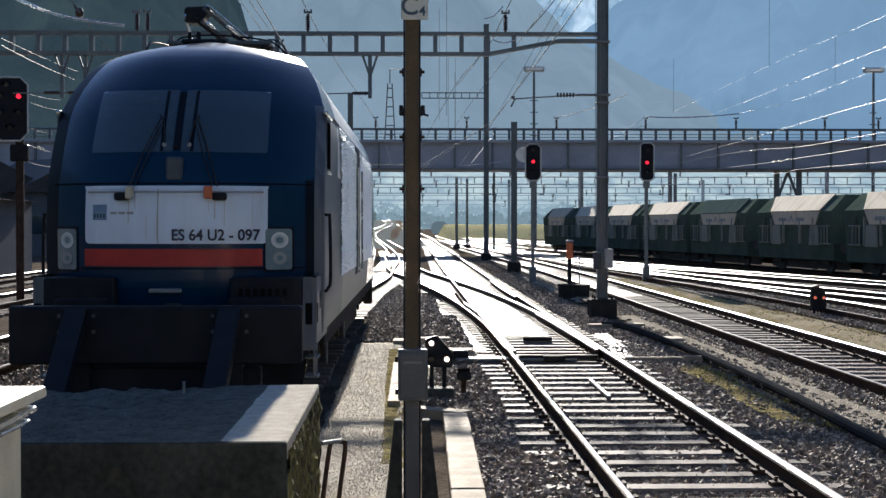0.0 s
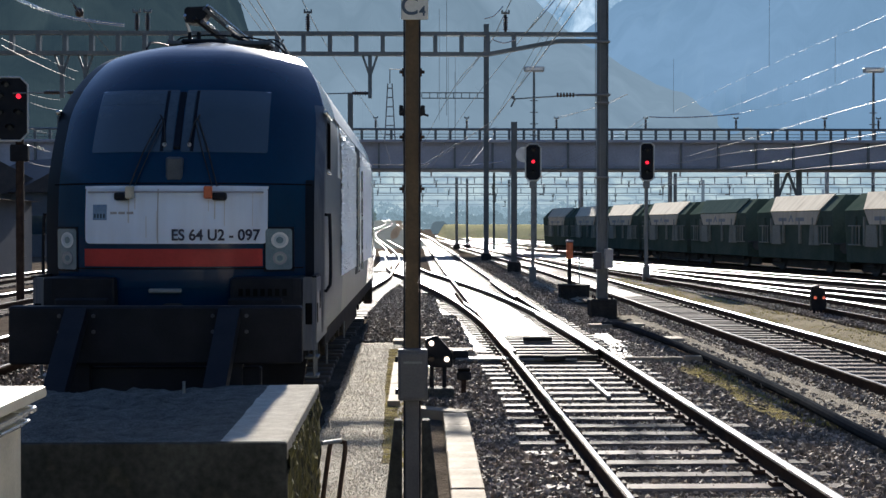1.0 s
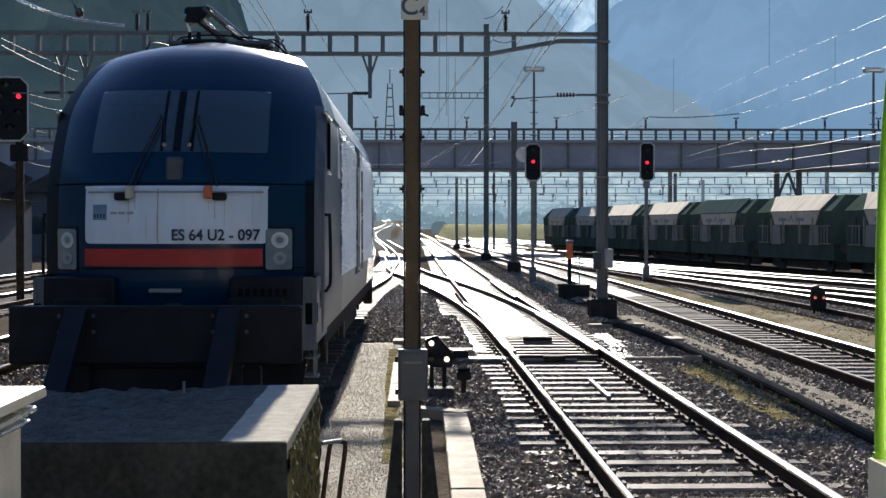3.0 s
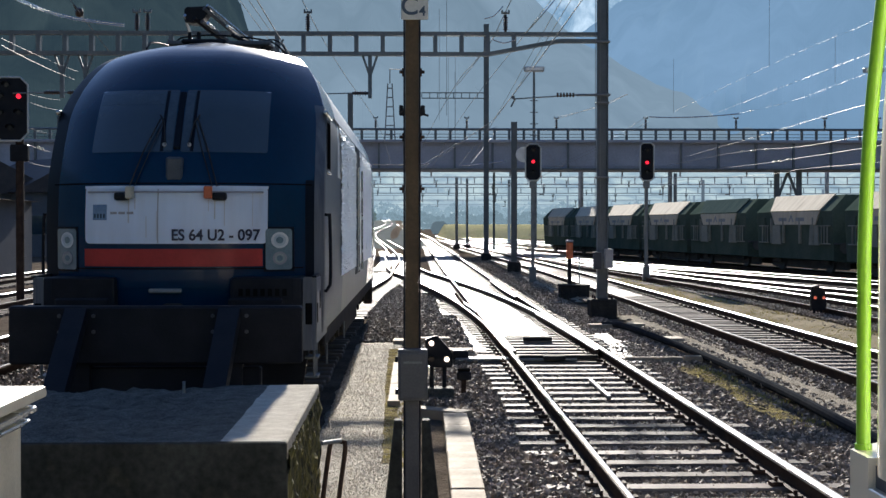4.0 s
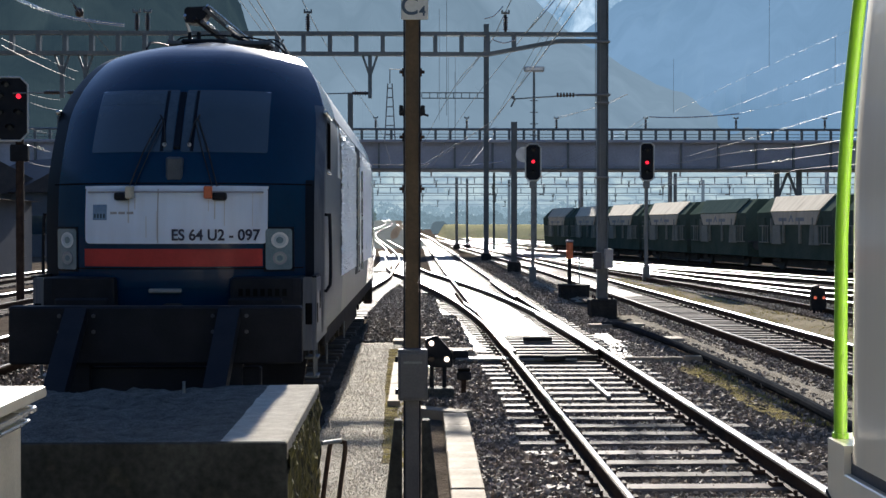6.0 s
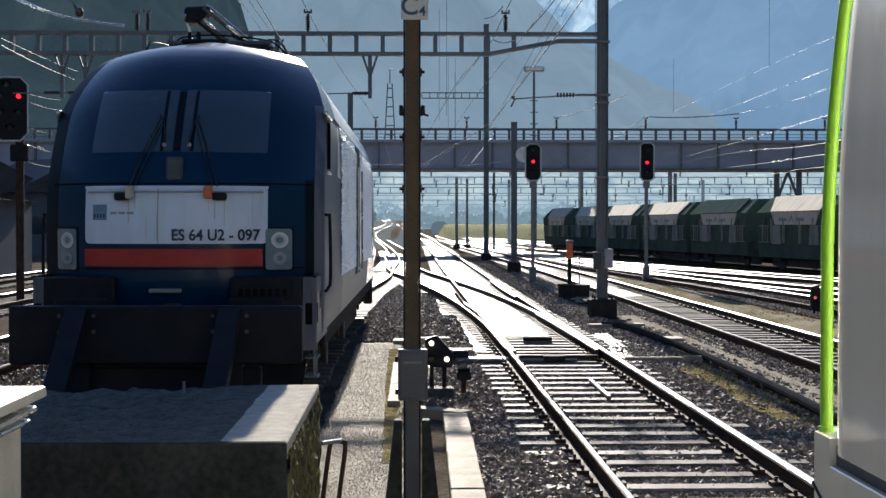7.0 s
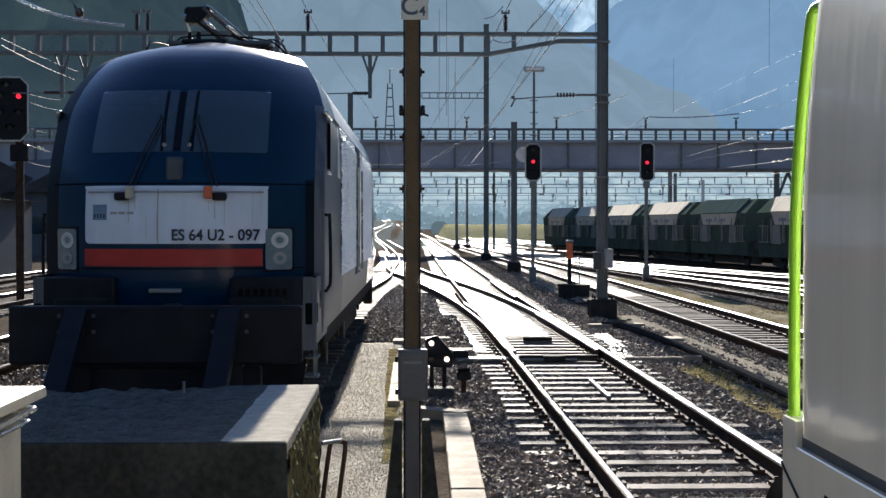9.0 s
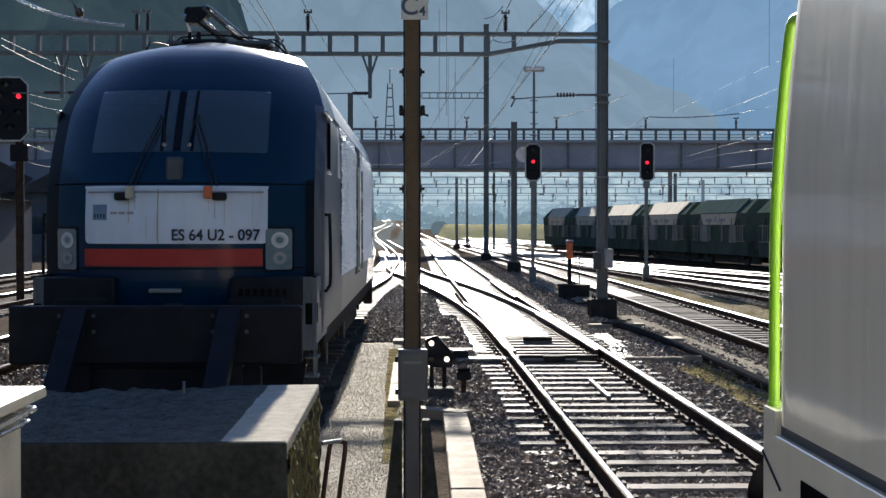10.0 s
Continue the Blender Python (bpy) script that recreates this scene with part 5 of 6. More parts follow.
lost.matrix_basis = pose(2.465, 18.54, -0.14, 0, 0, -0.3)
tagged(lost, "pale iron bar lying across the sleepers", "iron bar")


def block():
    """Concrete buffer block with a rough top."""
    x0, x1, y0, y1, zt, zb = -4.97, -0.709, 8.5, 11.6, 0.684, -0.3
    t = thing("buffer_block", Matrix.Identity(4), "massive stained concrete block behind the buffer stop", "concrete block")
    bm = B()
    nx, ny = 70, 50
    rows = []
    for j in range(ny + 1):
        y = y0 + 0.03 + (y1 - y0 - 0.06) * j / ny
        row = []
        for i in range(nx + 1):
            x = x0 + 0.03 + (x1 - x0 - 0.06) * i / nx
            e = min(x - x0, x1 - x, y - y0) / 0.35
            k = min(1, max(0, e - 0.3)) * (0.3 + 0.7 * min(1, max(0, (-1.3 - x) / 0.5)))
            z = zt + k * (0.045 * max(-0.4, noise.fractal((x * 4, y * 4, 0), 1, 2, 5)) + 0.020 * noise.noise((x * 14, y * 14, 2)))
            z -= 0.045 * min(1, max(0, (-1.06 - x) / 0.7)) ** 2
            row.append(bm.verts.new((x, y, z)))
        rows.append(row)
    for a, b in zip(rows, rows[1:]):
        for i in range(nx):
            f = bm.faces.new((a[i], a[i + 1], b[i + 1], b[i]))
            # sunlit strip and shaded rest are split by colour here
            f.material_index = 1 if a[i].co.x > -1.10 else 0
    part("top", bm, [M["oldconcrete"], M["sunlitedge"]], t, "rough cement top with a smooth pale edge", 60)
    bm = B()
    box(bm, ((x0 + x1) / 2, (y0 + y1) / 2, (zt - 0.115 + zb) / 2), (x1 - x0, y1 - y0, zt - 0.115 - zb), 0.012)
    part("core", bm, M["grime"], t, "grimy dark concrete faces")
    bm = B()
    box(bm, ((x0 + x1) / 2, y0 + 0.017, (zt + zb) / 2), (x1 - x0, 0.04, zt - zb - 0.004), 0.010)
    part("front_face", bm, M["grime"], t)
    bm = B()
    box(bm, (x1 - 0.02, (y0 + y1) / 2, zt - 0.058), (0.046, y1 - y0 - 0.05, 0.12), 0.010)
    box(bm, ((x0 + x1) / 2, y1 - 0.02, zt - 0.110), (x1 - x0, 0.04, 0.05), 0.010)
    part("edge", bm, M["sunlitedge"], t)
    bm = B()
    n, m = 120, 40
    rows = []
    for i in range(n + 1):
        y = y0 + 0.01 + (y1 - y0 - 0.02) * i / n
        rows.append([bm.verts.new((x1 + 0.006 + 0.035 * max(0, noise.fractal((y * 9, k * 0.22, 7), 1, 2, 5)), y, zb + (zt - 0.06 - zb) * k / m)) for k in range(m + 1)])
    for a, b in zip(rows, rows[1:]):
        for k in range(m):
            bm.faces.new((a[k], b[k], b[k + 1], a[k + 1]))
    part("mossy_side", bm, M["moss"], t, "side streaked with yellow moss and dark stains")
    pin = link_mesh("iron_pin", rod(B(), (-1.745, 11.35, 0.60), (-1.745, 11.35, 0.735), 0.012, seg=8), M["steel"])
    tagged(pin, "small iron pin standing in the concrete", "iron pin")


block()


def hoop():
    t = thing("hoop_rail", pose(-0.50, 9.6, -0.2), "bent rusty pipe hoop standing beside the block", "hoop rail")
    bm = B()
    pts = [(-0.10, 0, 0), (-0.06, 0, 0.35), (-0.015, 0, 0.68), (0.0, 0.01, 0.715), (0.03, 0.02, 0.722), (0.07, 0.02, 0.715), (0.088, 0.02, 0.68), (0.045, 0.02, 0.35), (0.0, 0.02, 0)]
    tube(bm, spline(pts, 0.03), 0.016, 10)
    part("pipe", bm, M["rail_side"], t)
    part("top_bar", rod(B(), (-0.06, -0.10, 0.725), (0.06, 0.0, 0.728), 0.014, seg=10), M["steel"], t)


hoop()


# out of view: added so its sunlit top lights the train's side
def platform():
    bm = B()
    box(bm, (-3.0, -14.0, 0.02), (7.4, 42.3, 0.56), 0.02)
    tagged(link_mesh("platform", bm, M["asphalt"]), "unseen grey asphalt platform end under the viewer", "platform", kind="structure")


platform()


def cabinet():
    t = thing("relay_cabinet", pose(-1.70, 0, 0), "cream metal trackside cabinet with an overhanging lid", "cabinet")
    y0, y1 = 5.2, 6.87
    bm = B()
    prism(bm, [(y0 - 0.05, 1.145), (y1, 1.145), (y1, 1.175), (y1 - 0.03, 1.2), (y0 - 0.05, 1.2)], 0, -1.3, 0.0)
    bmesh.ops.bevel(bm, geom=list(bm.edges), offset=0.006, affect="EDGES")
    part("lid", bm, M["cream"], t, "cream lid")
    part("gutter", box(B(), (-0.66, (y0 + y1) / 2 - 0.03, 1.095), (1.26, y1 - y0 - 0.06, 0.035), 0.008), M["chrome"], t, "bright metal lip")
    part("gutter", box(B(), (-0.68, (y0 + y1) / 2 - 0.04, 1.045), (1.26, y1 - y0 - 0.12, 0.02), 0.006), M["chrome"], t, "bright metal lip")
    part("case", box(B(), (-0.70, (y0 + y1) / 2 - 0.06, 0.72), (1.24, y1 - y0 - 0.18, 0.80), 0.015), M["cream"], t)
    part("side_panel", box(B(), (-0.074, (y0 + y1) / 2 - 0.06, 0.70), (0.012, y1 - y0 - 0.5, 0.66), 0.004), M["cream"], t)
    part("plinth", box(B(), (-0.70, (y0 + y1) / 2 - 0.06, 0.31), (1.3, y1 - y0 - 0.1, 0.06), 0.01), M["oldconcrete"], t)


cabinet()


def buffer_stop():
    t = thing("buffer_stop", pose(-2.4, 0, 0), "black steel buffer stop with raking struts on the siding", "buffer stop")
    part("cross_beam", box(B(), (0.02, 13.85, 0.915), (2.76, 0.22, 0.55), 0.02), M["dark"], t)
    for s in (-1, 1):
        bm = B()
        bar(bm, (s * 0.72, 13.74, 1.12), (s * 0.68, 11.85, -0.2), 0.2, 0.14)
        part("raking_strut", bm, M["dark"], t)
        part("post", box(B(), (s * 0.72, 13.9, 0.42), (0.22, 0.2, 1.2), 0.01), M["dark"], t)
        for u in (-0.16, 0.16):
            for zz in (0.95, 1.1):
                part("bolt", rod(B(), (s * 0.72 + u, 13.745, zz), (s * 0.72 + u, 13.72, zz), 0.02, seg=6), M["slate"], t)
        bm = B()
        rod(bm, (s * 0.875, 13.95, 1.04), (s * 0.875, 14.3, 1.04), 0.09, seg=14)
        part("buffer_pad", bm, M["dark"], t)
    part("lower_beam", box(B(), (0, 13.95, 0.45), (2.0, 0.16, 0.3), 0.015), M["dark"], t)


buffer_stop()


# ---- locomotive ----
def lerp_table(tab, z):
    for (a, u), (b, v) in zip(tab, tab[1:]):
        if z <= b:
            f = max(0, (z - a) / (b - a))
            return u + (v - u) * f
    return tab[-1][1]


HW = [(0.7, 1.47), (1.3, 1.5), (2.6, 1.5), (3.1, 1.49), (3.2, 1.48), (3.3, 1.455), (3.5, 1.395), (3.66, 1.325), (3.8, 1.245), (3.92, 1.15), (4.02, 0.99), (4.10, 0.74), (4.16, 0.47), (4.19, 0.15)]
YN = [(0.7, 0.12), (1.3, 0.02), (2.0, 0.0), (2.4, 0.05), (2.8, 0.28), (3.2, 0.56), (3.45, 0.80), (3.7, 1.12), (3.85, 1.36), (3.95, 1.60), (4.05, 1.95), (4.12, 2.35), (4.19, 2.95)]
BULGE = 0.80
LOCO_L = 19.2


def smooth_tab(tab, z):
    return 0.25 * lerp_table(tab, z - 0.08) + 0.5 * lerp_table(tab, z) + 0.25 * lerp_table(tab, z + 0.08)


def nose_y(x, z):
    hw = smooth_tab(HW, z)
    return smooth_tab(YN, z) + BULGE * min(1.0, abs(x) / hw) ** 2.7


def loco():
    x0, y0 = -2.415, 15.0
    t = thing("locomotive", pose(x0, y0, 0, 0, 0, -0.45), "dark blue electric locomotive with white front panel and red band", "locomotive")
    zs = [0.78, 0.95, 1.15] + list(np.linspace(1.3, 3.2, 16)) + list(np.linspace(3.27, 4.19, 28))
    N = 22
    bm = B()
    rings = []
    mid = LOCO_L / 2
    for z in zs:
        hw = smooth_tab(HW, z)
        front = []
        for i in range(-N, N + 1):
            x = hw * math.sin(math.pi / 2 * i / N)
            front.append((x, nose_y(x, z)))
        ends = [y for _, y in front]
        side_y = [ends[-1] + (mid - ends[-1]) * f for f in (0.04, 0.12, 0.2, 0.3, 0.45, 0.7, 1.0)]
        half = front + [(hw, y) for y in side_y]
        ring = half + [(hw, LOCO_L - y) for y in side_y[-2::-1]] + [(-x, LOCO_L - y) for x, y in front]
        ring += [(-hw, LOCO_L - y) for y in side_y] + [(-hw, y) for y in side_y[-2::-1]]
        rings.append([bm.verts.new((x, y, z)) for x, y in ring])
    k = len(rings[0])
    for a, b, z in zip(rings, rings[1:], zs):
        for j in range(k):
            f = bm.faces.new((a[j], a[(j + 1) % k], b[(j + 1) % k], b[j]))
            c = f.calc_center_median()
            if abs(c.x) > 1.2 and 4.2 < c.y < LOCO_L - 4.2:
                f.material_index = 1
            if c.z > 3.95 and 3.1 < c.y < LOCO_L - 3.1:
                f.material_index = 2
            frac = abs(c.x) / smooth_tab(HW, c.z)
            # corners: blackish nearly to the roof at -x, only low at +x
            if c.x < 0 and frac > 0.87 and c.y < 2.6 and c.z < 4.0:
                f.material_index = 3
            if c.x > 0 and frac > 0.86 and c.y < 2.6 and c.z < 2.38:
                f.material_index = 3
            # grey cab side at +x only
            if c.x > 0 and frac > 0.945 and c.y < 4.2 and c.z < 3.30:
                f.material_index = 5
            if c.z < 1.3 and 4.2 < c.y < LOCO_L - 4.2:
                f.material_index = 6
    bm.faces.new(rings[0][::-1])
    bm.faces.new(rings[-1]).material_index = 2
    bmesh.ops.recalc_face_normals(bm, faces=bm.faces)
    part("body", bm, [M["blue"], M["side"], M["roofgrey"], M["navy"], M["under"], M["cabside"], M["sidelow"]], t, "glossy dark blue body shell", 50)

    def patch(name, xa, xb, za, zb, material, off=0.006, label="", parent=None, n=14, m=8, rnd=0.0, slant=0.0):
        """A thin panel that follows the nose."""
        bmp = B()
        rows = []
        zl = [za + (zb - za) * q / m for q in range(m + 1)]
        if rnd:
            zl = sorted(set(zl + [za + rnd * f for f in (0.05, 0.15, 0.3, 0.6, 1)] + [zb - rnd * f for f in (0.05, 0.15, 0.3, 0.6, 1)]))
        m = len(zl) - 1
        for i in range(n + 1):
            row = []
            for z in zl:
                e = max(0.0, rnd - min(z - za, zb - z)) if rnd else 0.0
                ins = rnd - math.sqrt(max(0.0, rnd * rnd - e * e)) if e else 0.0
                x = xa + ins + (xb - xa - 2 * ins) * i / n
                if slant:
                    x *= 1 + slant * (z - za)
                row.append(bmp.verts.new((x, nose_y(x, z) - off, z)))
            rows.append(row)
        fs = []
        for a, b in zip(rows, rows[1:]):
            for q in range(m):
                fs.append(bmp.faces.new((a[q], b[q], b[q + 1], a[q + 1])))
        r = bmesh.ops.extrude_face_region(bmp, geom=fs)
        for v in r["geom"]:
            if isinstance(v, bmesh.types.BMVert):
                v.co.y += off + 0.01
        bmesh.ops.recalc_face_normals(bmp, faces=bmp.faces)
        return part(name, bmp, material, parent or t, label, 40)

    panel = patch("front_panel", -0.95, 0.95, 1.765, 2.36, M["white"], 0.012, "soiled white front panel", rnd=0.05)
    patch("panel_rim", -0.955, 0.955, 2.335, 2.365, M["white"], 0.026, "", panel, 14, 2)
    gr = [Vector((x, nose_y(x, 2.30) - 0.06, 2.30)) for x in np.linspace(-0.90, 0.90, 19)]
    part("grab_rail", tube(B(), gr, 0.011, 8), M["boxgrey"], panel)
    for x in (-0.9, 0.0, 0.9):
        part("rail_bracket", rod(B(), (x, nose_y(x, 2.30), 2.30), (x, nose_y(x, 2.30) - 0.06, 2.30), 0.012, seg=8), M["boxgrey"], panel)
    patch("panel_seam", -0.16, -0.150, 1.77, 2.33, M["boxgrey"], 0.0135, "", panel, 2, 8)
    patch("red_band", -0.96, 0.90, 1.53, 1.71, M["red"], 0.010, "faded red band")
    patch("lower_front", -0.62, 0.62, 1.31, 1.50, M["blue"], 0.012)
    patch("print_square", -0.86, -0.70, 2.01, 2.17, M["inkblue"], 0.0145, "blue square print", panel, 3, 3)
    for i in range(3):
        patch("print_bar", -0.66 + i * 0.09, -0.59 + i * 0.09, 2.07, 2.095, M["boxgrey"], 0.0145, "", panel, 2, 2)
    for xa, xb, za, zb in ((-0.47, -0.455, 1.98, 2.25), (-0.40, -0.39, 2.12, 2.25), (0.42, 0.432, 2.02, 2.22), (0.52, 0.528, 1.95, 2.24), (0.36, 0.366, 2.1, 2.22), (-0.17, -0.163, 1.8, 2.1), (-0.28, -0.272, 1.83, 2.05), (0.80, 0.806, 1.95, 2.3)):
        patch("stain_run", xa, xb, za, zb, M["stain"], 0.0138, "", panel, 1, 5)
    for i in range(4):
        patch("print_bar", -0.845 + i * 0.035, -0.825 + i * 0.035, 2.03, 2.075, M["blind"], 0.0165, "", panel, 1, 1)
    tx = text_part("lettering", "ES 64 U2 - 097", 0.16, Matrix.Translation((0.43, nose_y(0.43, 1.85) - 0.020, 1.85)) @ pose(0, 0, 0, 90), M["inkdark"], panel, 0.89, 0.003, 0.021)
    for v in tx.data.vertices:
        xx = v.co.x + 0.43
        v.co.z = -(nose_y(xx, 1.85) - nose_y(0.43, 1.85)) + (0.004 if v.co.z > 0 else -0.002)
    for s in (-1, 1):
        w = patch("windscreen", min(s * 0.04, s * 0.93), max(s * 0.04, s * 0.93), 2.72, 3.42, M["glass"], 0.006, "dark tinted windscreen pane", None, 14, 10, 0.025, -0.02)
        patch("inner_pillar", min(s * 0.14, s * 0.175), max(s * 0.14, s * 0.175), 2.73, 3.41, M["navy"], 0.008, "", w, 2, 8)
        if s < 0:
            patch("sun_blind", -0.90, -0.19, 3.255, 3.375, M["blind"], 0.0085, "grey-blue sun blind", w)
        patch("inner_pane", min(s * 0.05, s * 0.13), max(s * 0.05, s * 0.13), 2.74, 3.38, M["blind"], 0.0085, "", w, 2, 8)
        part("wiper_pivot", rod(B(), (s * 0.13, nose_y(0.13, 2.80) - 0.03, 2.80), (s * 0.13, nose_y(0.13, 2.80), 2.80), 0.022, seg=10), M["boxgrey"], w)
        ha, hb_ = (-1.32, -1.065) if s < 0 else (0.93, 1.19)
        h = patch("headlight", ha, hb_, 1.49, 1.92, M["lens"], 0.014, "rectangular headlight cluster behind clear glass", None, 8, 8, rnd=0.03)
        patch("glass_rim", ha - 0.02, hb_ + 0.02, 1.47, 1.94, M["navy"], 0.008, "", h, 6, 6)
        for zc, rr in ((1.80, 0.085), (1.61, 0.07)):
            xx = (ha + hb_) / 2 + 0.01
            for nm, ra, rb, off, mk in (("reflector", 0.0, rr, 0.018, "reflector" if zc > 1.7 else "lens_dim"), ("bulb_glass", 0.0, rr * 0.42, 0.024, "lens"), ("lamp_ring", rr * 0.72, rr, 0.023, "cleanwhite" if zc > 1.7 else "boxgrey")):
                b2 = B()
                rows2 = []
                for q in (ra, rb):
                    rows2.append([b2.verts.new((xx + q * math.cos(a), nose_y(xx + q * math.cos(a), zc + q * math.sin(a)) - off, zc + q * math.sin(a))) for a in [k2 * math.tau / 24 for k2 in range(24)]] if q else [b2.verts.new((xx, nose_y(xx, zc) - off, zc))])
                for k2 in range(24):
                    k3 = (k2 + 1) % 24
                    b2.faces.new((rows2[0][k2], rows2[1][k2], rows2[1][k3], rows2[0][k3]) if ra else (rows2[0][0], rows2[1][k2], rows2[1][k3]))
                bmesh.ops.recalc_face_normals(b2, faces=b2.faces)
                r2 = bmesh.ops.extrude_face_region(b2, geom=list(b2.faces))
                for v in r2["geom"]:
                    if isinstance(v, bmesh.types.BMVert):
                        v.co.y += 0.008
                bmesh.ops.recalc_face_normals(b2, faces=b2.faces)
                part(nm, b2, M[mk], h, "round bright reflector" if nm == "reflector" else "")
        # crash box, buffers, steps, hand bars
        cb = part("crash_box", box(B(), (s * 0.96, 0.30, 1.05), (0.74, 0.66, 0.74), 0.03, None, 2), M["dark"], t, "black box above the buffer")
        nb = 7 if s > 0 else 0
        part("name_plate", box(B(), (s * 0.93, -0.032, 1.30), (0.62, 0.008, 0.21), 0.003), M["dark"], cb)
        for q in range(nb):
            part("print_bar", box(B(), (0.70 + q * 0.075, -0.038, 1.265), (0.045, 0.006, 0.075)), M["rubber"], cb)
        # corner skirt with slots, folding round to the flank
        sk = part("corner_skirt", box(B(), (s * 1.455, 0.95, 1.06), (0.03, 1.66, 0.70), 0.012), M["cabside"], t, "grey corner skirt with slots")
        for yy, zz, hy, hz in ((0.24, 1.04, 0.12, 0.22), (0.62, 1.16, 0.11, 0.20), (1.62, 1.20, 0.12, 0.13)):
            part("slot", box(B(), (s * 1.462, yy, zz), (0.024, hy, hz), 0.009), M["rubber"], sk)
        cp = B()
        prism(cp, [(s * 1.335, 0.02), (s * 1.425, 0.05), (s * 1.468, 0.16), (s * 1.44, 0.17), (s * 1.405, 0.085), (s * 1.335, 0.06)], 2, 0.66, 1.42)
        part("corner_plate", cp, M["cabside"], sk, "worn grey corner plate")
        part("slot", box(B(), (s * 1.395, 0.036, 1.04), (0.07, 0.03, 0.22), 0.006), M["rubber"], sk)
        part("skirt_flange", box(B(), (s * 1.448, 0.9, 1.425), (0.05, 1.7, 0.022), 0.006), M["dark"], sk)
        b2 = B()
        rod(b2, (s * 0.875, 0.45, 1.04), (s * 0.875, -0.25, 1.04), 0.11, seg=18)
        box(b2, (s * 0.875, -0.27, 1.04), (0.55, 0.05, 0.36), 0.02)
        part("buffer", b2, M["dark"], t)
        b2 = B()
        tube(b2, spline([(s * 1.46, 0.95, 1.25), (s * 1.56, 0.92, 1.3), (s * 1.56, 0.92, 2.0), (s * 1.54, 0.95, 2.07), (s * 1.44, 0.98, 2.07)], 0.04), 0.018, 8)
        part("hand_bar", b2, M["dark"], t)
        st = part("step_frame", rod(B(), (s * 1.43, 0.30, 0.36), (s * 1.43, 0.30, 0.74), 0.014, seg=8), M["steel"], t)
        part("step_rod", rod(B(), (s * 1.43, 0.62, 0.36), (s * 1.43, 0.62, 0.74), 0.014, seg=8), M["steel"], st)
        for zz in (0.36, 0.56):
            part("step_tread", box(B(), (s * 1.40, 0.46, zz), (0.14, 0.34, 0.025), 0.005), M["mast"], st)
        for yy in (2.4, 6.4):
            part("drain_rod", rod(B(), (s * 1.43, yy, 0.30), (s * 1.43, yy, 0.80), 0.013, seg=6), M["steel"], t)
        # wipers
        b2 = B()
        xa = s * 0.24 if s > 0 else -0.24
        tube(b2, [Vector((x, nose_y(x, z) - 0.05, z)) for x, z in ((s * 0.45, 2.36), (s * 0.34, 2.72), (s * 0.20, 3.08))], 0.009, 6)
        tube(b2, [Vector((x, nose_y(x, z) - 0.04, z)) for x, z in ((s * 0.40, 2.36), (s * 0.27, 2.74), (s * 0.17, 3.05))], 0.007, 6)
        tube(b2, [Vector((x, nose_y(x, z) - 0.03, z)) for x, z in ((s * 0.12, 2.80), (s * 0.16, 3.05), (s * 0.21, 3.13))], 0.008, 6)
        part("wiper", b2, M["pipe"], t)
        b2 = B()
        box(b2, (0.475 if s > 0 else -0.53, nose_y(0.47, 2.27) - 0.04, 2.255), (0.15, 0.10, 0.085), 0.025, None, 2)
        bk = part("bracket", b2, M["dark"], t)
        part("marker_cover", box(B(), (0.364 if s > 0 else -0.44, nose_y(0.4, 2.3) - 0.07, 2.295), (0.085, 0.08, 0.13), 0.012), M["orange"] if s > 0 else M["cream"], bk, "orange cover" if s > 0 else "cream cover")
        # side windows, doors and vents on the flanks
        sw = part("side_window", box(B(), (s * 1.499, 1.62, 2.86), (0.02, 0.56, 0.56), 0.02), M["rubber"], t, "dark cab side window")
        part("window_frame", box(B(), (s * 1.494, 1.62, 2.86), (0.02, 0.64, 0.64), 0.02), M["cabside"], sw)
        part("window_sill", box(B(), (s * 1.505, 1.62, 2.55), (0.03, 0.6, 0.025), 0.008), M["chrome"], sw)
        dr = part("cab_door", box(B(), (s * 1.497, 9.5, 2.2), (0.02, 1.4, 2.1), 0.01), M["dark"], t, "dark side door")
        for dy in (-0.72, 0.72):
            b2 = B()
            rod(b2, (s * 1.55, 9.5 + dy, 1.2), (s * 1.55, 9.5 + dy, 2.9), 0.018, seg=8)
            part("grab_rail", b2, M["chrome"], dr)
        # side sheets between door and cabs, dents added so the flank glitters
        for ya, yb2 in ((4.25, 8.75), (10.25, LOCO_L - 2.75)):
            ny, nz = int((yb2 - ya) / 0.08), 120
            vs, fs = [], []
            rr2 = random.Random(int(ya * 10) + s)
            for a in range(ny + 1):
                for b in range(nz + 1):
                    y, z = ya + (yb2 - ya) * a / ny, 1.29 + 1.98 * b / nz
                    vs.append((s * (1.512 + rr2.uniform(-0.011, 0.011) - (0.012 + (z - 3.15) * 0.2 if z > 3.15 else 0)), y + rr2.uniform(-.03, .03), z + rr2.uniform(-.005, .005)))
            for a in range(ny):
                for b in range(nz):
                    q = [a * (nz + 1) + b, (a + 1) * (nz + 1) + b, (a + 1) * (nz + 1) + b + 1, a * (nz + 1) + b + 1]
                    fs.append(q if s > 0 else q[::-1])
            me = bpy.data.meshes.new("side_sheet")
            me.from_pydata(vs, [], fs)
            me.materials.append(M["side"])
            new("side_sheet", me).parent = t
        part("rain_gutter", box(B(), (s * 1.455, LOCO_L / 2, 3.285), (0.04, LOCO_L - 4.4, 0.04), 0.012), M["roofgrey"], t)
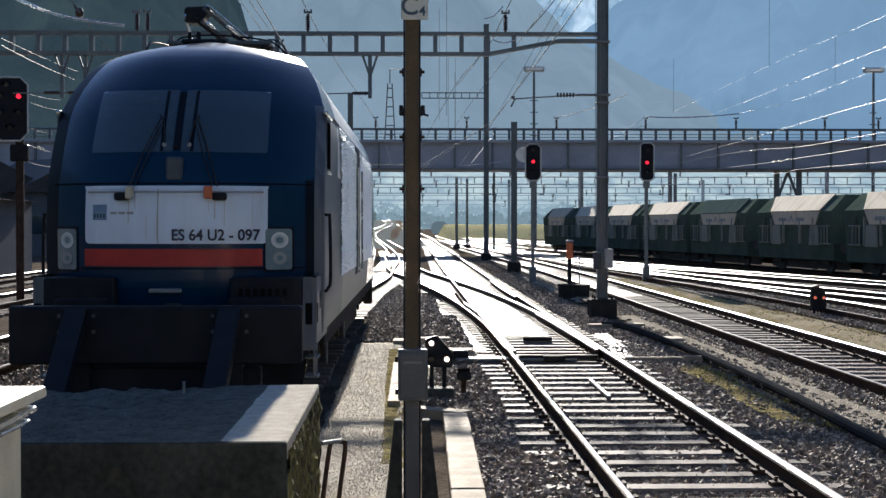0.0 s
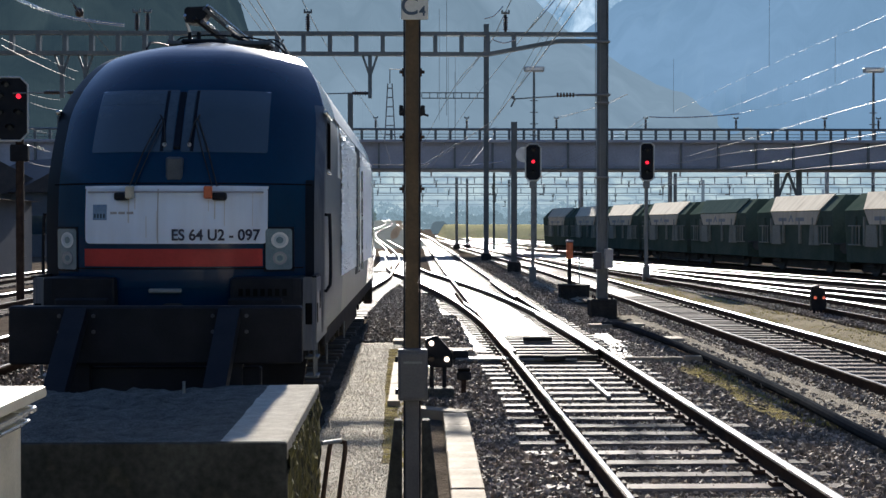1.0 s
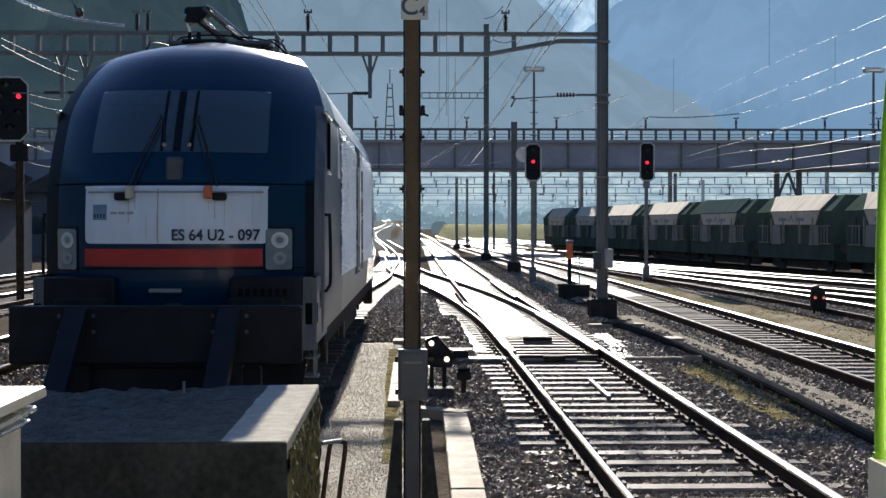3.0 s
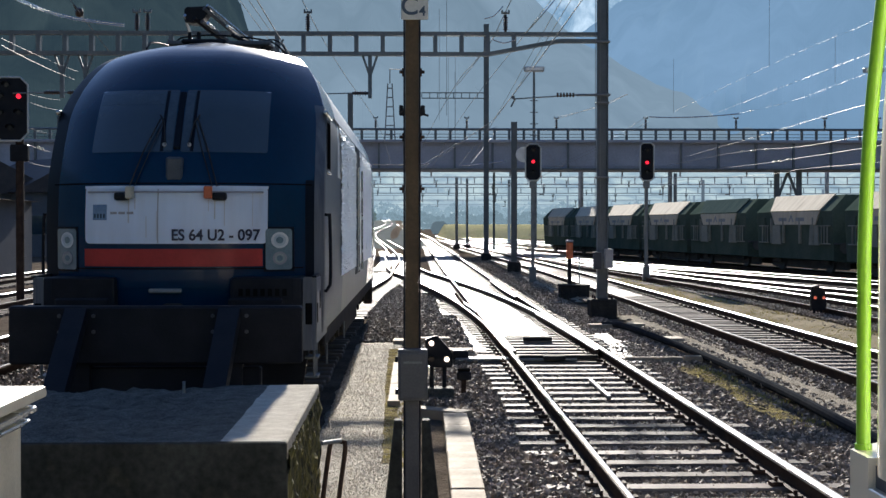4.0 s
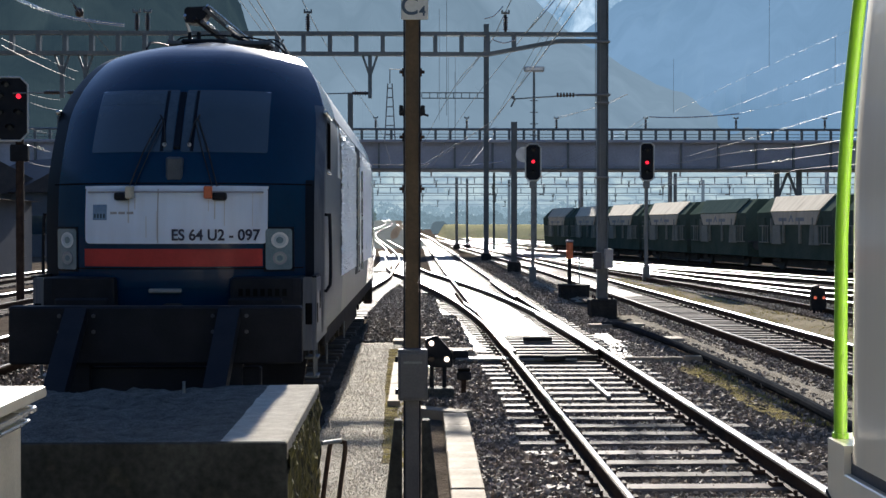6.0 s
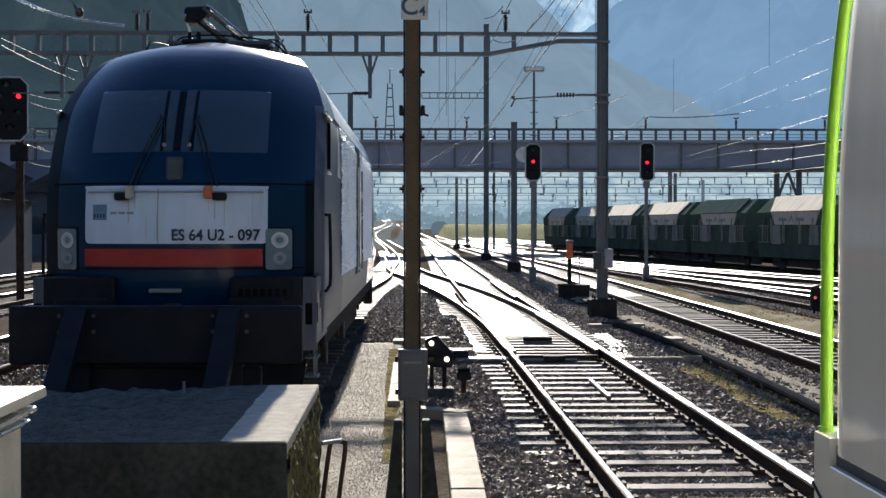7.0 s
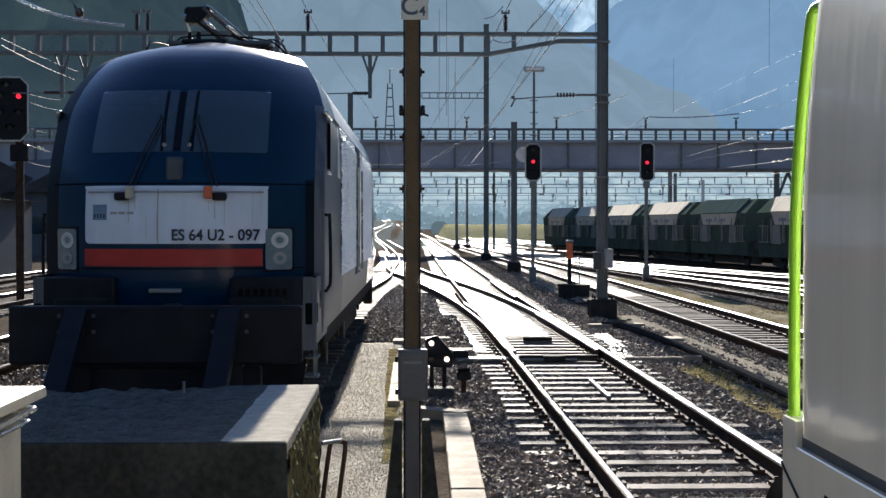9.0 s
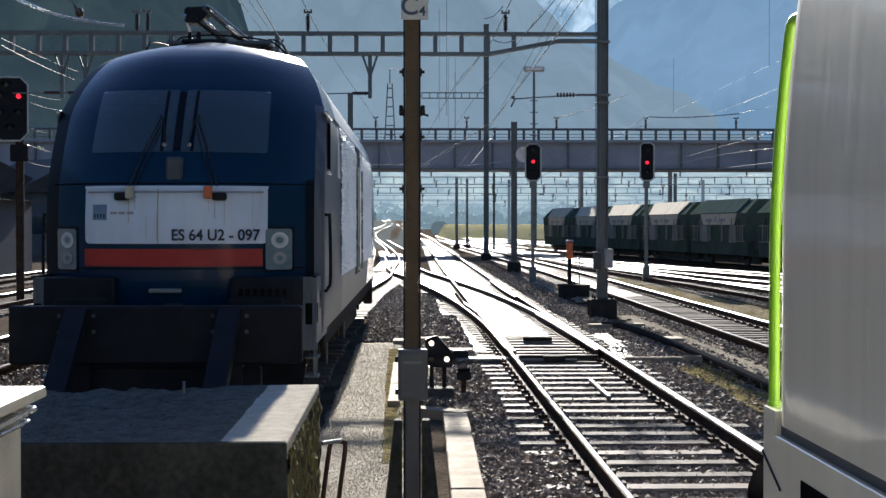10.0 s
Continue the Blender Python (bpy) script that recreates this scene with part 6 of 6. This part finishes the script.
        part("side_skirt", box(B(), (s * 1.44, LOCO_L / 2, 0.72), (0.05, LOCO_L - 3.0, 0.3), 0.012), M["under"], t)
        mr = part("mirror_fairing", box(B(), (s * 1.49, 1.75, 3.215), (0.06, 0.95, 0.055), 0.02, None, 3), M["chrome"], t, "bright mirror fairing")
    patch("nose_seam", -1.38, 1.38, 2.385, 2.397, M["rubber"], 0.002, "", None, 30, 2)
    patch("lower_seam", -1.30, 1.30, 1.50, 1.512, M["rubber"], 0.013, "", None, 30, 2)
    cover = part("centre_box", box(B(), (0, nose_y(0, 2.55) + 0.0, 2.54), (0.17, 0.14, 0.25), 0.02), M["bluegrey"], t, "small grey box under the windscreen")
    part("pillar", box(B(), (0, nose_y(0, 3.07) + 0.02, 3.07), (0.075, 0.05, 0.8), 0.01, Matrix.Rotation(radians(-38), 3, "X")), M["navy"], t)
    part("socket_bar", box(B(), (-0.08, 0.0, 1.28), (0.34, 0.05, 0.05), 0.012), M["steel"], t)
    b2 = B()
    prism(b2, [(-1.3, 0.25), (1.3, 0.25), (1.42, 0.95), (-1.42, 0.95)], 1, 0.4, 0.55)
    part("pilot", b2, M["dark"], t, "black snow plough")
    b2 = B()
    prism(b2, [(-1.3, 0.20), (1.3, 0.20), (1.44, 0.95), (-1.44, 0.95)], 1, LOCO_L - 0.55, LOCO_L - 0.35)
    part("pilot", b2, M["dark"], t, "black snow plough")
    for s in (-1, 1):
        part("corner_skirt", box(B(), (s * 1.455, LOCO_L - 0.95, 1.03), (0.03, 1.66, 0.76), 0.012), M["sidelow"], t, "grey corner skirt with slots")
        part("step_plate", box(B(), (s * 1.36, LOCO_L - 0.75, 0.42), (0.20, 0.50, 0.50), 0.02), M["under"], t)
        part("tank", box(B(), (s * 1.18, LOCO_L / 2, 0.56), (0.42, 4.2, 0.62), 0.05), M["under"], t)
    part("coupling", box(B(), (0, 0.05, 1.0), (0.25, 0.5, 0.3), 0.05), M["under"], t)
    # underframe, bogies and wheels
    part("underframe", box(B(), (0, LOCO_L / 2, 0.72), (2.5, LOCO_L - 3, 0.45), 0.03), M["under"], t)
    for yb in (4.6, LOCO_L - 4.6):
        bg = part("bogie", box(B(), (0, yb, 0.62), (2.35, 3.9, 0.32), 0.05), M["under"], t)
        for s in (-1, 1):
            part("side_frame", box(B(), (s * 1.22, yb, 0.62), (0.16, 3.8, 0.3), 0.04), M["under"], bg)
            part("damper", rod(B(), (s * 1.36, yb - 0.5, 0.62), (s * 1.36, yb + 0.9, 0.70), 0.05, seg=10), M["under"], bg)
            part("spring", rod(B(), (s * 1.24, yb, 0.45), (s * 1.24, yb, 0.85), 0.13, seg=14), M["under"], bg)
            for dy in (-2.15, 2.15):
                part("sand_pipe", rod(B(), (s * 1.0, yb + dy, 0.80), (s * 0.80, yb + dy * 0.97, 0.12), 0.03, seg=8), M["under"], bg)
            for dy in (-1.5, 1.5):
                b2 = B()
                rod(b2, (s * 0.69, yb + dy, 0.575), (s * 0.83, yb + dy, 0.575), 0.575, seg=32)
                rod(b2, (s * 0.665, yb + dy, 0.575), (s * 0.69, yb + dy, 0.575), 0.60, seg=32)
                part("wheel", b2, M["under"], bg)
                b2 = B()
                rod(b2, (s * 1.1, yb + dy, 0.52), (s * 1.37, yb + dy, 0.52), 0.19, seg=14)
                box(b2, (s * 1.22, yb + dy, 0.40), (0.18, 0.55, 0.24), 0.03)
                part("axle_box", b2, M["under"], bg)
    # roof: pantographs folded down
    for yb, d in ((4.2, 1), (LOCO_L - 4.2, -1)):
        pg = part("pantograph", box(B(), (0, yb, 4.27), (1.3, 1.5, 0.05), 0.01), M["roofgrey"], t, "folded pantograph with an angular dark head")
        hb = B()
        prism(hb, [(-0.53, 4.62), (-0.535, 4.79), (-0.50, 4.815), (-0.23, 4.825), (-0.20, 4.77), (-0.28, 4.66), (-0.40, 4.60)], 1, yb - d * 0.12, yb + d * 0.20)
        bmesh.ops.bevel(hb, geom=list(hb.edges), offset=0.012, affect="EDGES")
        part("collector_head", hb, M["dark"], pg)
        for xa, za, xb, zb, r, mk in ((-0.23, 4.83, 0.33, 4.39, 0.020, "chrome"), (-0.27, 4.79, 0.27, 4.36, 0.026, "roofgrey"), (-0.22, 4.60, -0.08, 4.44, 0.022, "chrome"), (0.03, 4.56, 0.20, 4.47, 0.020, "chrome"),
                                      (-0.40, 4.66, -0.02, 4.38, 0.030, "dark"), (-0.30, 4.62, 0.10, 4.34, 0.024, "roofgrey"), (0.10, 4.44, 0.42, 4.32, 0.026, "dark"), (-0.52, 4.70, -0.50, 4.36, 0.022, "chrome")):
            part("arm", rod(B(), (xa, yb - d * 0.15, za), (xb, yb + d * 0.5, zb), r, seg=10), M[mk], pg)
        for xa, xb in ((-0.80, -0.46), (-0.56, -0.78), (0.30, 0.44), (0.46, 0.60), (0.60, 0.74)):
            part("brace", rod(B(), (xa, yb + 0.1, 4.22), (xb, yb + 0.1, 4.42), 0.014, seg=6), M["mast"], pg)
        for xx in (-0.48, -0.36, -0.10, 0.22):
            part("support", rod(B(), (xx, yb, 4.24), (xx, yb, 4.50 if xx < -0.3 else 4.40), 0.026, seg=8), M["dark"], pg)
        part("base_block", box(B(), (-0.2, yb - d * 0.1, 4.31), (0.62, 0.3, 0.09), 0.02), M["dark"], pg)
        b2 = B()
        tube(b2, spline([(-0.72, yb, 4.30), (-0.60, yb, 4.42), (-0.2, yb, 4.46), (0.35, yb, 4.42), (0.62, yb, 4.36), (0.78, yb, 4.22)], 0.06), 0.012, 8)
        part("frame_tube", b2, M["dark"], pg)
        b2 = B()
        tube(b2, spline([(0.35, yb + 0.3, 4.28), (0.52, yb + 0.3, 4.44), (0.70, yb + 0.3, 4.38), (0.80, yb + 0.3, 4.16)], 0.05), 0.011, 8)
        part("frame_tube", b2, M["dark"], pg)
        for sx in (-0.6, 0.6):
            for sy in (-0.6, 0.6):
                b2 = B()
                rod(b2, (sx, yb + sy, 4.05), (sx, yb + sy, 4.27), 0.05, seg=10)
                for k2 in range(3):
                    rod(b2, (sx, yb + sy, 4.13 + k2 * 0.04), (sx, yb + sy, 4.15 + k2 * 0.04), 0.08, seg=12)
                part("roof_insulator", b2, M["ceramic"], pg)
    part("horn_box", box(B(), (-0.1, 3.0, 4.21), (0.55, 0.3, 0.06), 0.02), M["dark"], t)
    for pts in ([(-0.9, 3.6, 4.1), (-0.9, 3.7, 4.3), (-0.5, 5.4, 4.36), (0.5, 6.4, 4.36), (0.9, 9, 4.3)], [(0.6, 6.0, 4.1), (0.64, 6.2, 4.42), (0.66, 9.0, 4.42), (0.68, 9.2, 4.1)]):
        part("roof_cable", tube(B(), spline(pts, 0.1), 0.013, 8), M["dark"], t)


loco()


# ---- hopper wagons ----
def hopper(top="wagon_white", label="dark green hopper wagon with pale dusty sloping top panels"):
    """Length along local y, rails at z 0; 8.9 m over buffers."""
    t = thing("hopper_wagon", Matrix.Identity(4), label, "hopper wagon", "hopper wagons in the siding")
    L = 4.25
    sec = [(-1.30, 0.55), (-1.40, 2.35), (-1.42, 2.55), (-0.75, 3.22), (0.75, 3.22), (1.42, 2.55), (1.40, 2.35), (1.30, 0.55), (0.6, 0.45), (-0.6, 0.45)]
    bm = B()
    lo, hi = -L + 0.12, L - 0.12
    A = [bm.verts.new((x, lo + max(0, (z - 2.4)) * 0.15, z)) for x, z in sec]
    C = [bm.verts.new((x, hi - max(0, (z - 2.4)) * 0.15, z)) for x, z in sec]
    bm.faces.new(A)
    bm.faces.new(C)
    n = len(sec)
    for i in range(n):
        bm.faces.new((A[i], A[(i + 1) % n], C[(i + 1) % n], C[i]))
    bmesh.ops.recalc_face_normals(bm, faces=bm.faces)
    part("hopper_body", bm, M["wagon_green"], t, "", 20)
    for s in (-1, 1):
        # sloping top panel and the trapezoid board below it
        bm = B()
        vs = [(s * 1.435, -3.0, 2.56), (s * 1.435, 2.3, 2.56), (s * 0.77, 3.35, 3.235), (s * 0.77, -3.1, 3.235)]
        up = [bm.verts.new((x + s * 0.03, y, z + 0.03)) for x, y, z in vs]
        dn = [bm.verts.new(v) for v in vs]
        bm.faces.new(up)
        bm.faces.new(dn[::-1])
        for i in range(4):
            bm.faces.new((dn[i], dn[(i + 1) % 4], up[(i + 1) % 4], up[i]))
        bmesh.ops.recalc_face_normals(bm, faces=bm.faces)
        part("top_panel", bm, M[top], t, "dusty sloping panel", 20)
        bd = part("side_board", prism(B(), [(-3.0, 2.55), (2.3, 2.55), (1.85, 2.0), (-2.55, 2.0)], 0, s * 1.40, s * 1.445), M["wagon_white"], t, "pale trapezoid board with faded print")
        part("print_bar", prism(B(), [(-1.4, 2.3), (-0.5, 2.3), (-0.5, 2.15), (-1.4, 2.15)], 0, s * 1.44, s * 1.449), M["boxgrey"], bd)
        part("print_bar", prism(B(), [(0.5, 2.3), (1.4, 2.3), (1.4, 2.15), (0.5, 2.15)], 0, s * 1.44, s * 1.449), M["boxgrey"], bd)
        part("print_mark", prism(B(), [(-0.3, 2.12), (0, 2.45), (0.3, 2.12), (0.15, 2.12), (0, 2.3), (-0.15, 2.12)], 0, s * 1.44, s * 1.449), M["boxgrey"], bd)
        for y in (-3.1, -2.3, -0.9, 0.9, 2.3, 3.1):
            part("side_post", prism(B(), [(y - 0.06, 1.2), (y + 0.06, 1.2), (y + 0.06, 2.3), (y - 0.06, 2.3)], 0, s * 1.36, s * 1.46), M["wagon_panel"] if abs(y) < 3 else M["wagon_green"], t)
        for y in (-3.75, -3.45, -3.15, 2.75, 3.05, 3.35):
            part("end_bar", prism(B(), [(y - 0.035, 1.2), (y + 0.035, 1.2), (y + 0.035, 1.95), (y - 0.035, 1.95)], 0, s * 1.41, s * 1.455), M["wagon_panel"], t)
        for z in (1.22, 1.95):
            part("end_rail", box(B(), (s * 1.44, 3.15, z), (0.05, 1.1, 0.05), 0.01), M["wagon_panel"], t)
            part("end_rail", box(B(), (s * 1.44, -3.5, z), (0.05, 1.1, 0.05), 0.01), M["wagon_panel"], t)
        for y, w in ((-2.35, 0.5), (1.75, 0.55)):
            part("grey_panel", prism(B(), [(y - w, 1.15), (y + w, 1.15), (y + w * 0.8, 1.98), (y - w * 0.8, 1.98)], 0, s * 1.37, s * 1.42), M["wagon_panel"], t)
        part("sole_bar", box(B(), (s * 1.15, 0, 1.1), (0.12, 2 * L - 0.6, 0.26), 0.02), M["wagon_under"], t)
        for y in (-2.6, 2.6):
            bm = B()
            rod(bm, (s * 0.70, y, 0.46), (s * 0.83, y, 0.46), 0.46, seg=24)
            part("wheel", bm, M["wagon_under"], t)
            part("axle_guard", box(B(), (s * 1.0, y, 0.6), (0.12, 0.7, 0.5), 0.03), M["wagon_under"], t)
        for y in (-L + 0.05, L - 0.05):
            bm = B()
            d = 1 if y > 0 else -1
            rod(bm, (s * 0.875, y - d * 0.5, 1.05), (s * 0.875, y, 1.05), 0.08, seg=10)
            rod(bm, (s * 0.875, y, 1.05), (s * 0.875, y + d * 0.05, 1.05), 0.22, seg=16)
            part("buffer", bm, M["wagon_under"], t)
    for y in (-L + 0.35, L - 0.35):
        part("end_platform", box(B(), (0, y, 1.22), (2.6, 0.7, 0.08), 0.01), M["wagon_under"], t)
        bm = B()
        for x in (-1.25, 1.25):
            rod(bm, (x, y, 1.25), (x, y, 2.2), 0.02, seg=6)
        rod(bm, (-1.25, y, 2.2), (1.25, y, 2.2), 0.02, seg=6)
        part("end_railing", bm, M["wagon_under"], t)
    for s in (-1, 1):
        part("brake_gear", box(B(), (s * 0.62, 0, 0.50), (0.2, 7.9, 0.72), 0.03), M["wagon_under"], t)
    part("chute", prism(B(), [(-0.9, 0.9), (0.9, 0.9), (0.5, 0.35), (-0.5, 0.35)], 1, -1.6, 1.6), M["wagon_under"], t)
    return t


SIDING = lambda y: 25.72 - 0.1264 * y
WANG = math.degrees(math.atan(0.1264))
first = hopper()
dull = hopper("wagon_teal", "dark green hopper wagon with dull teal top panels")
for i, y in enumerate((106.4, 97.9, 89.3, 80.5, 71.6, 62.0, 52.6, 43.4)):
    mm = pose(SIDING(y), y, 0, 0, 0, WANG)
    if i == 0:
        first.matrix_basis = mm
    elif i == 4:
        dull.matrix_basis = mm
    else:
        copy_thing(first, mm)


# ---- shed and houses far behind on the other side ----
def shed(x, y, w, d, h, rz, label, roof=1.2, name="goods_shed"):
    t = thing(name, pose(x, y, -0.3, 0, 0, rz), label, "building", "buildings behind the yard")
    part("wall", box(B(), (0, 0, h / 2), (w, d, h), 0.02), M["plaster"], t)
    part("roof", prism(B(), [(-w / 2 - 0.5, h), (w / 2 + 0.5, h), (0, h + roof)], 1, -d / 2 - 0.4, d / 2 + 0.4), M["roofdark"], t, "dark pitched roof")
    for k in range(max(1, int(w / 3))):
        xx = -w / 2 + 1.5 + 3 * k
        wd = part("window", box(B(), (xx, -d / 2 - 0.01, h * 0.5), (1.4, 0.06, 1.3), 0.01), M["glass"], t)
        part("frame", box(B(), (xx, -d / 2 - 0.005, h * 0.5), (1.55, 0.05, 1.45), 0.01), M["mast"], wd)


shed(-25, 66, 14, 8, 3.4, 0, "low grey shed behind the tracks", 0.5)
shed(-33, 105, 12, 10, 4.5, 35, "house with a dark pitched roof", 3.2, "house")
shed(-26.5, 108, 9, 9, 4.6, 40, "house with a dark pitched roof", 2.6, "house")


# ---- the moving train on the running line ----
def train():
    t = thing("moving_train", pose(0, 0, 0), "light grey railcar with bright green handrail on the running line", "train")
    # local: x across from the track's centre, y forward with 0 at the step's front, z above the rails
    hw, L = 1.40, 24.0
    side = [(-1.39, 1.430), (-1.40, 1.437), (-1.40, 1.80), (-1.399, 2.05), (-1.394, 2.2), (-1.385, 2.35), (-1.372, 2.5), (-1.355, 2.65)]
    side += [(-1.30, 3.0), (-1.17, 3.35), (-0.97, 3.6), (-0.6, 3.75)]
    prof = side + [(-x, z) for x, z in reversed(side)]
    bm = B()
    rings = []
    # front of the shell rakes back with height and rounds off in plan
    def nose(x, z):
        rake = 0.0 if z < 2.0 else 0.16 * (z - 2.0) ** 1.3
        return -0.155 - rake + 0.55 * (1 - (abs(x) / 1.41) ** 3.2)
    stations = [0.0, 0.01, 0.025, 0.045, 0.07, 0.10, 0.14, 0.4, 1.0, 2.5, 6, 12, 18, L]
    dense = []
    for (xa, za), (xb, zb) in zip(prof, prof[1:]):
        for k in range(3):
            dense.append((xa + (xb - xa) * k / 3, za + (zb - za) * k / 3))
    dense.append(prof[-1])
    for s in stations:
        ring = []
        for x, z in dense:
            ins = 0.030 * max(0, 1 - s / 0.07) ** 2
            ring.append(bm.verts.new((x * (1 - ins / 1.4), nose(x, z) - s, z)))
        rings.append(ring)
    k = len(dense)
    for a, b in zip(rings, rings[1:]):
        for j in range(k - 1):
            bm.faces.new((a[j], a[j + 1], b[j + 1], b[j]))
        bm.faces.new((a[k - 1], a[0], b[0], b[k - 1]))
    # front closed by strips between matching points
    f = rings[0]
    for j in range(k // 2):
        if j + 1 < k - 2 - j:
            bm.faces.new((f[j], f[k - 1 - j], f[k - 2 - j], f[j + 1]))
    bm.faces.new(rings[-1])
    bmesh.ops.recalc_face_normals(bm, faces=bm.faces)
    part("shell", bm, M["trainwhite"], t, "light grey body shell", 40)
    # lower body with the step in front
    bm = B()
    lower = [(-1.40, -0.018), (-1.40, -L), (1.40, -L), (1.40, 0.0), (1.25, 0.30), (0.6, 0.5), (-0.6, 0.5), (-1.10, 0.30)]
    prism(bm, lower, 2, 0.45, 1.404)
    bmesh.ops.bevel(bm, geom=[e for e in bm.edges if abs(e.verts[0].co.z - e.verts[1].co.z) < 0.01 and e.verts[0].co.z > 1], offset=0.003, segments=1, affect="EDGES")
    low = part("lower_body", bm, M["trainwhite"], t, "light grey lower body with a step in front", 30)
    part("step_top", prism(B(), [(-1.40, -0.018), (-1.40, -0.14), (-0.9, -0.14), (-0.9, 0.30), (-1.10, 0.30)], 2, 1.40, 1.466), M["trainwhite"], low)
    part("joint", box(B(), (-1.374, -L / 2 - 0.12, 1.42), (0.02, L - 0.04, 0.06)), M["slate"], low, "dark joint between the shells")
    part("grille_opening", box(B(), (-1.3955, -0.505, 1.25), (0.012, 0.23, 0.16)), M["rubber"], low, "dark rectangular opening")
    bm = B()
    bar(bm, (-1.401, -0.01, 1.345), (-1.401, -0.2, 1.27), 0.006, 0.006, (1, 0, 0))
    part("panel_joint", bm, M["dark"], low)
    part("flap", box(B(), (-1.3985, -0.82, 1.70), (0.006, 0.16, 0.16)), M["trainwhite"], t)
    # handrail in front of the shell
    bm = B()
    pts = [(-1.372, -0.02, 1.46), (-1.372, -0.02, 1.75), (-1.371, -0.022, 1.95), (-1.362, -0.035, 2.2), (-1.345, -0.06, 2.45), (-1.341, -0.075, 2.485), (-1.335, -0.095, 2.497), (-1.32, -0.20, 2.50)]
    tube(bm, spline(pts, 0.04), 0.0150, 12)
    part("handrail", bm, M["green"], t, "bright green handrail")
    part("handrail_foot", rod(B(), (-1.372, -0.02, 1.464), (-1.372, -0.02, 1.478), 0.019, seg=12), M["green"], t)
    for s in (-1, 1):
        bm = B()
        rod(bm, (s * 0.875, 0.2, 1.0), (s * 0.875, 0.62, 1.0), 0.10, seg=16)
        rod(bm, (s * 0.875, 0.62, 1.0), (s * 0.875, 0.66, 1.0), 0.23, 0.22, 28)
        part("buffer", bm, M["dark"], t, "black round buffer")
        bm = B()
        rod(bm, (s * 1.28, 0.02, 1.19), (s * 1.28, 0.17, 1.19), 0.12, seg=28)
        rod(bm, (s * 1.28, 0.17, 1.19), (s * 1.28, 0.19, 1.19), 0.11, 0.09, 28)
        part("rubber_bumper", bm, M["rubber"], t, "round black rubber bumper")
    part("underframe", box(B(), (0, -L / 2, 0.5), (2.3, L - 2, 0.4), 0.02), M["under"], t)
    for yb in (-3.2, -L + 3.2):
        for dy in (-1.2, 1.2):
            for s in (-1, 1):
                bm = B()
                rod(bm, (s * 0.69, yb + dy, 0.42), (s * 0.83, yb + dy, 0.42), 0.42, seg=24)
                part("wheel", bm, M["under"], t)
    return t


TRAIN = train()


def motions():
    walk(TRAIN, [(t, pose(2.36, y, 0)) for t, y in (
        (0.0, 2.855), (1.0, 2.880), (1.5, 2.900), (2.0, 2.926), (2.5, 2.960), (3.0, 3.010), (3.8, 3.106), (4.5, 3.186), (5.0, 3.210), (5.5, 3.250),
        (6.2, 3.320), (7.0, 3.409), (7.5, 3.455), (8.0, 3.523), (8.5, 3.599), (9.0, 3.696), (9.5, 3.793), (10.0, 3.896))])


motions()
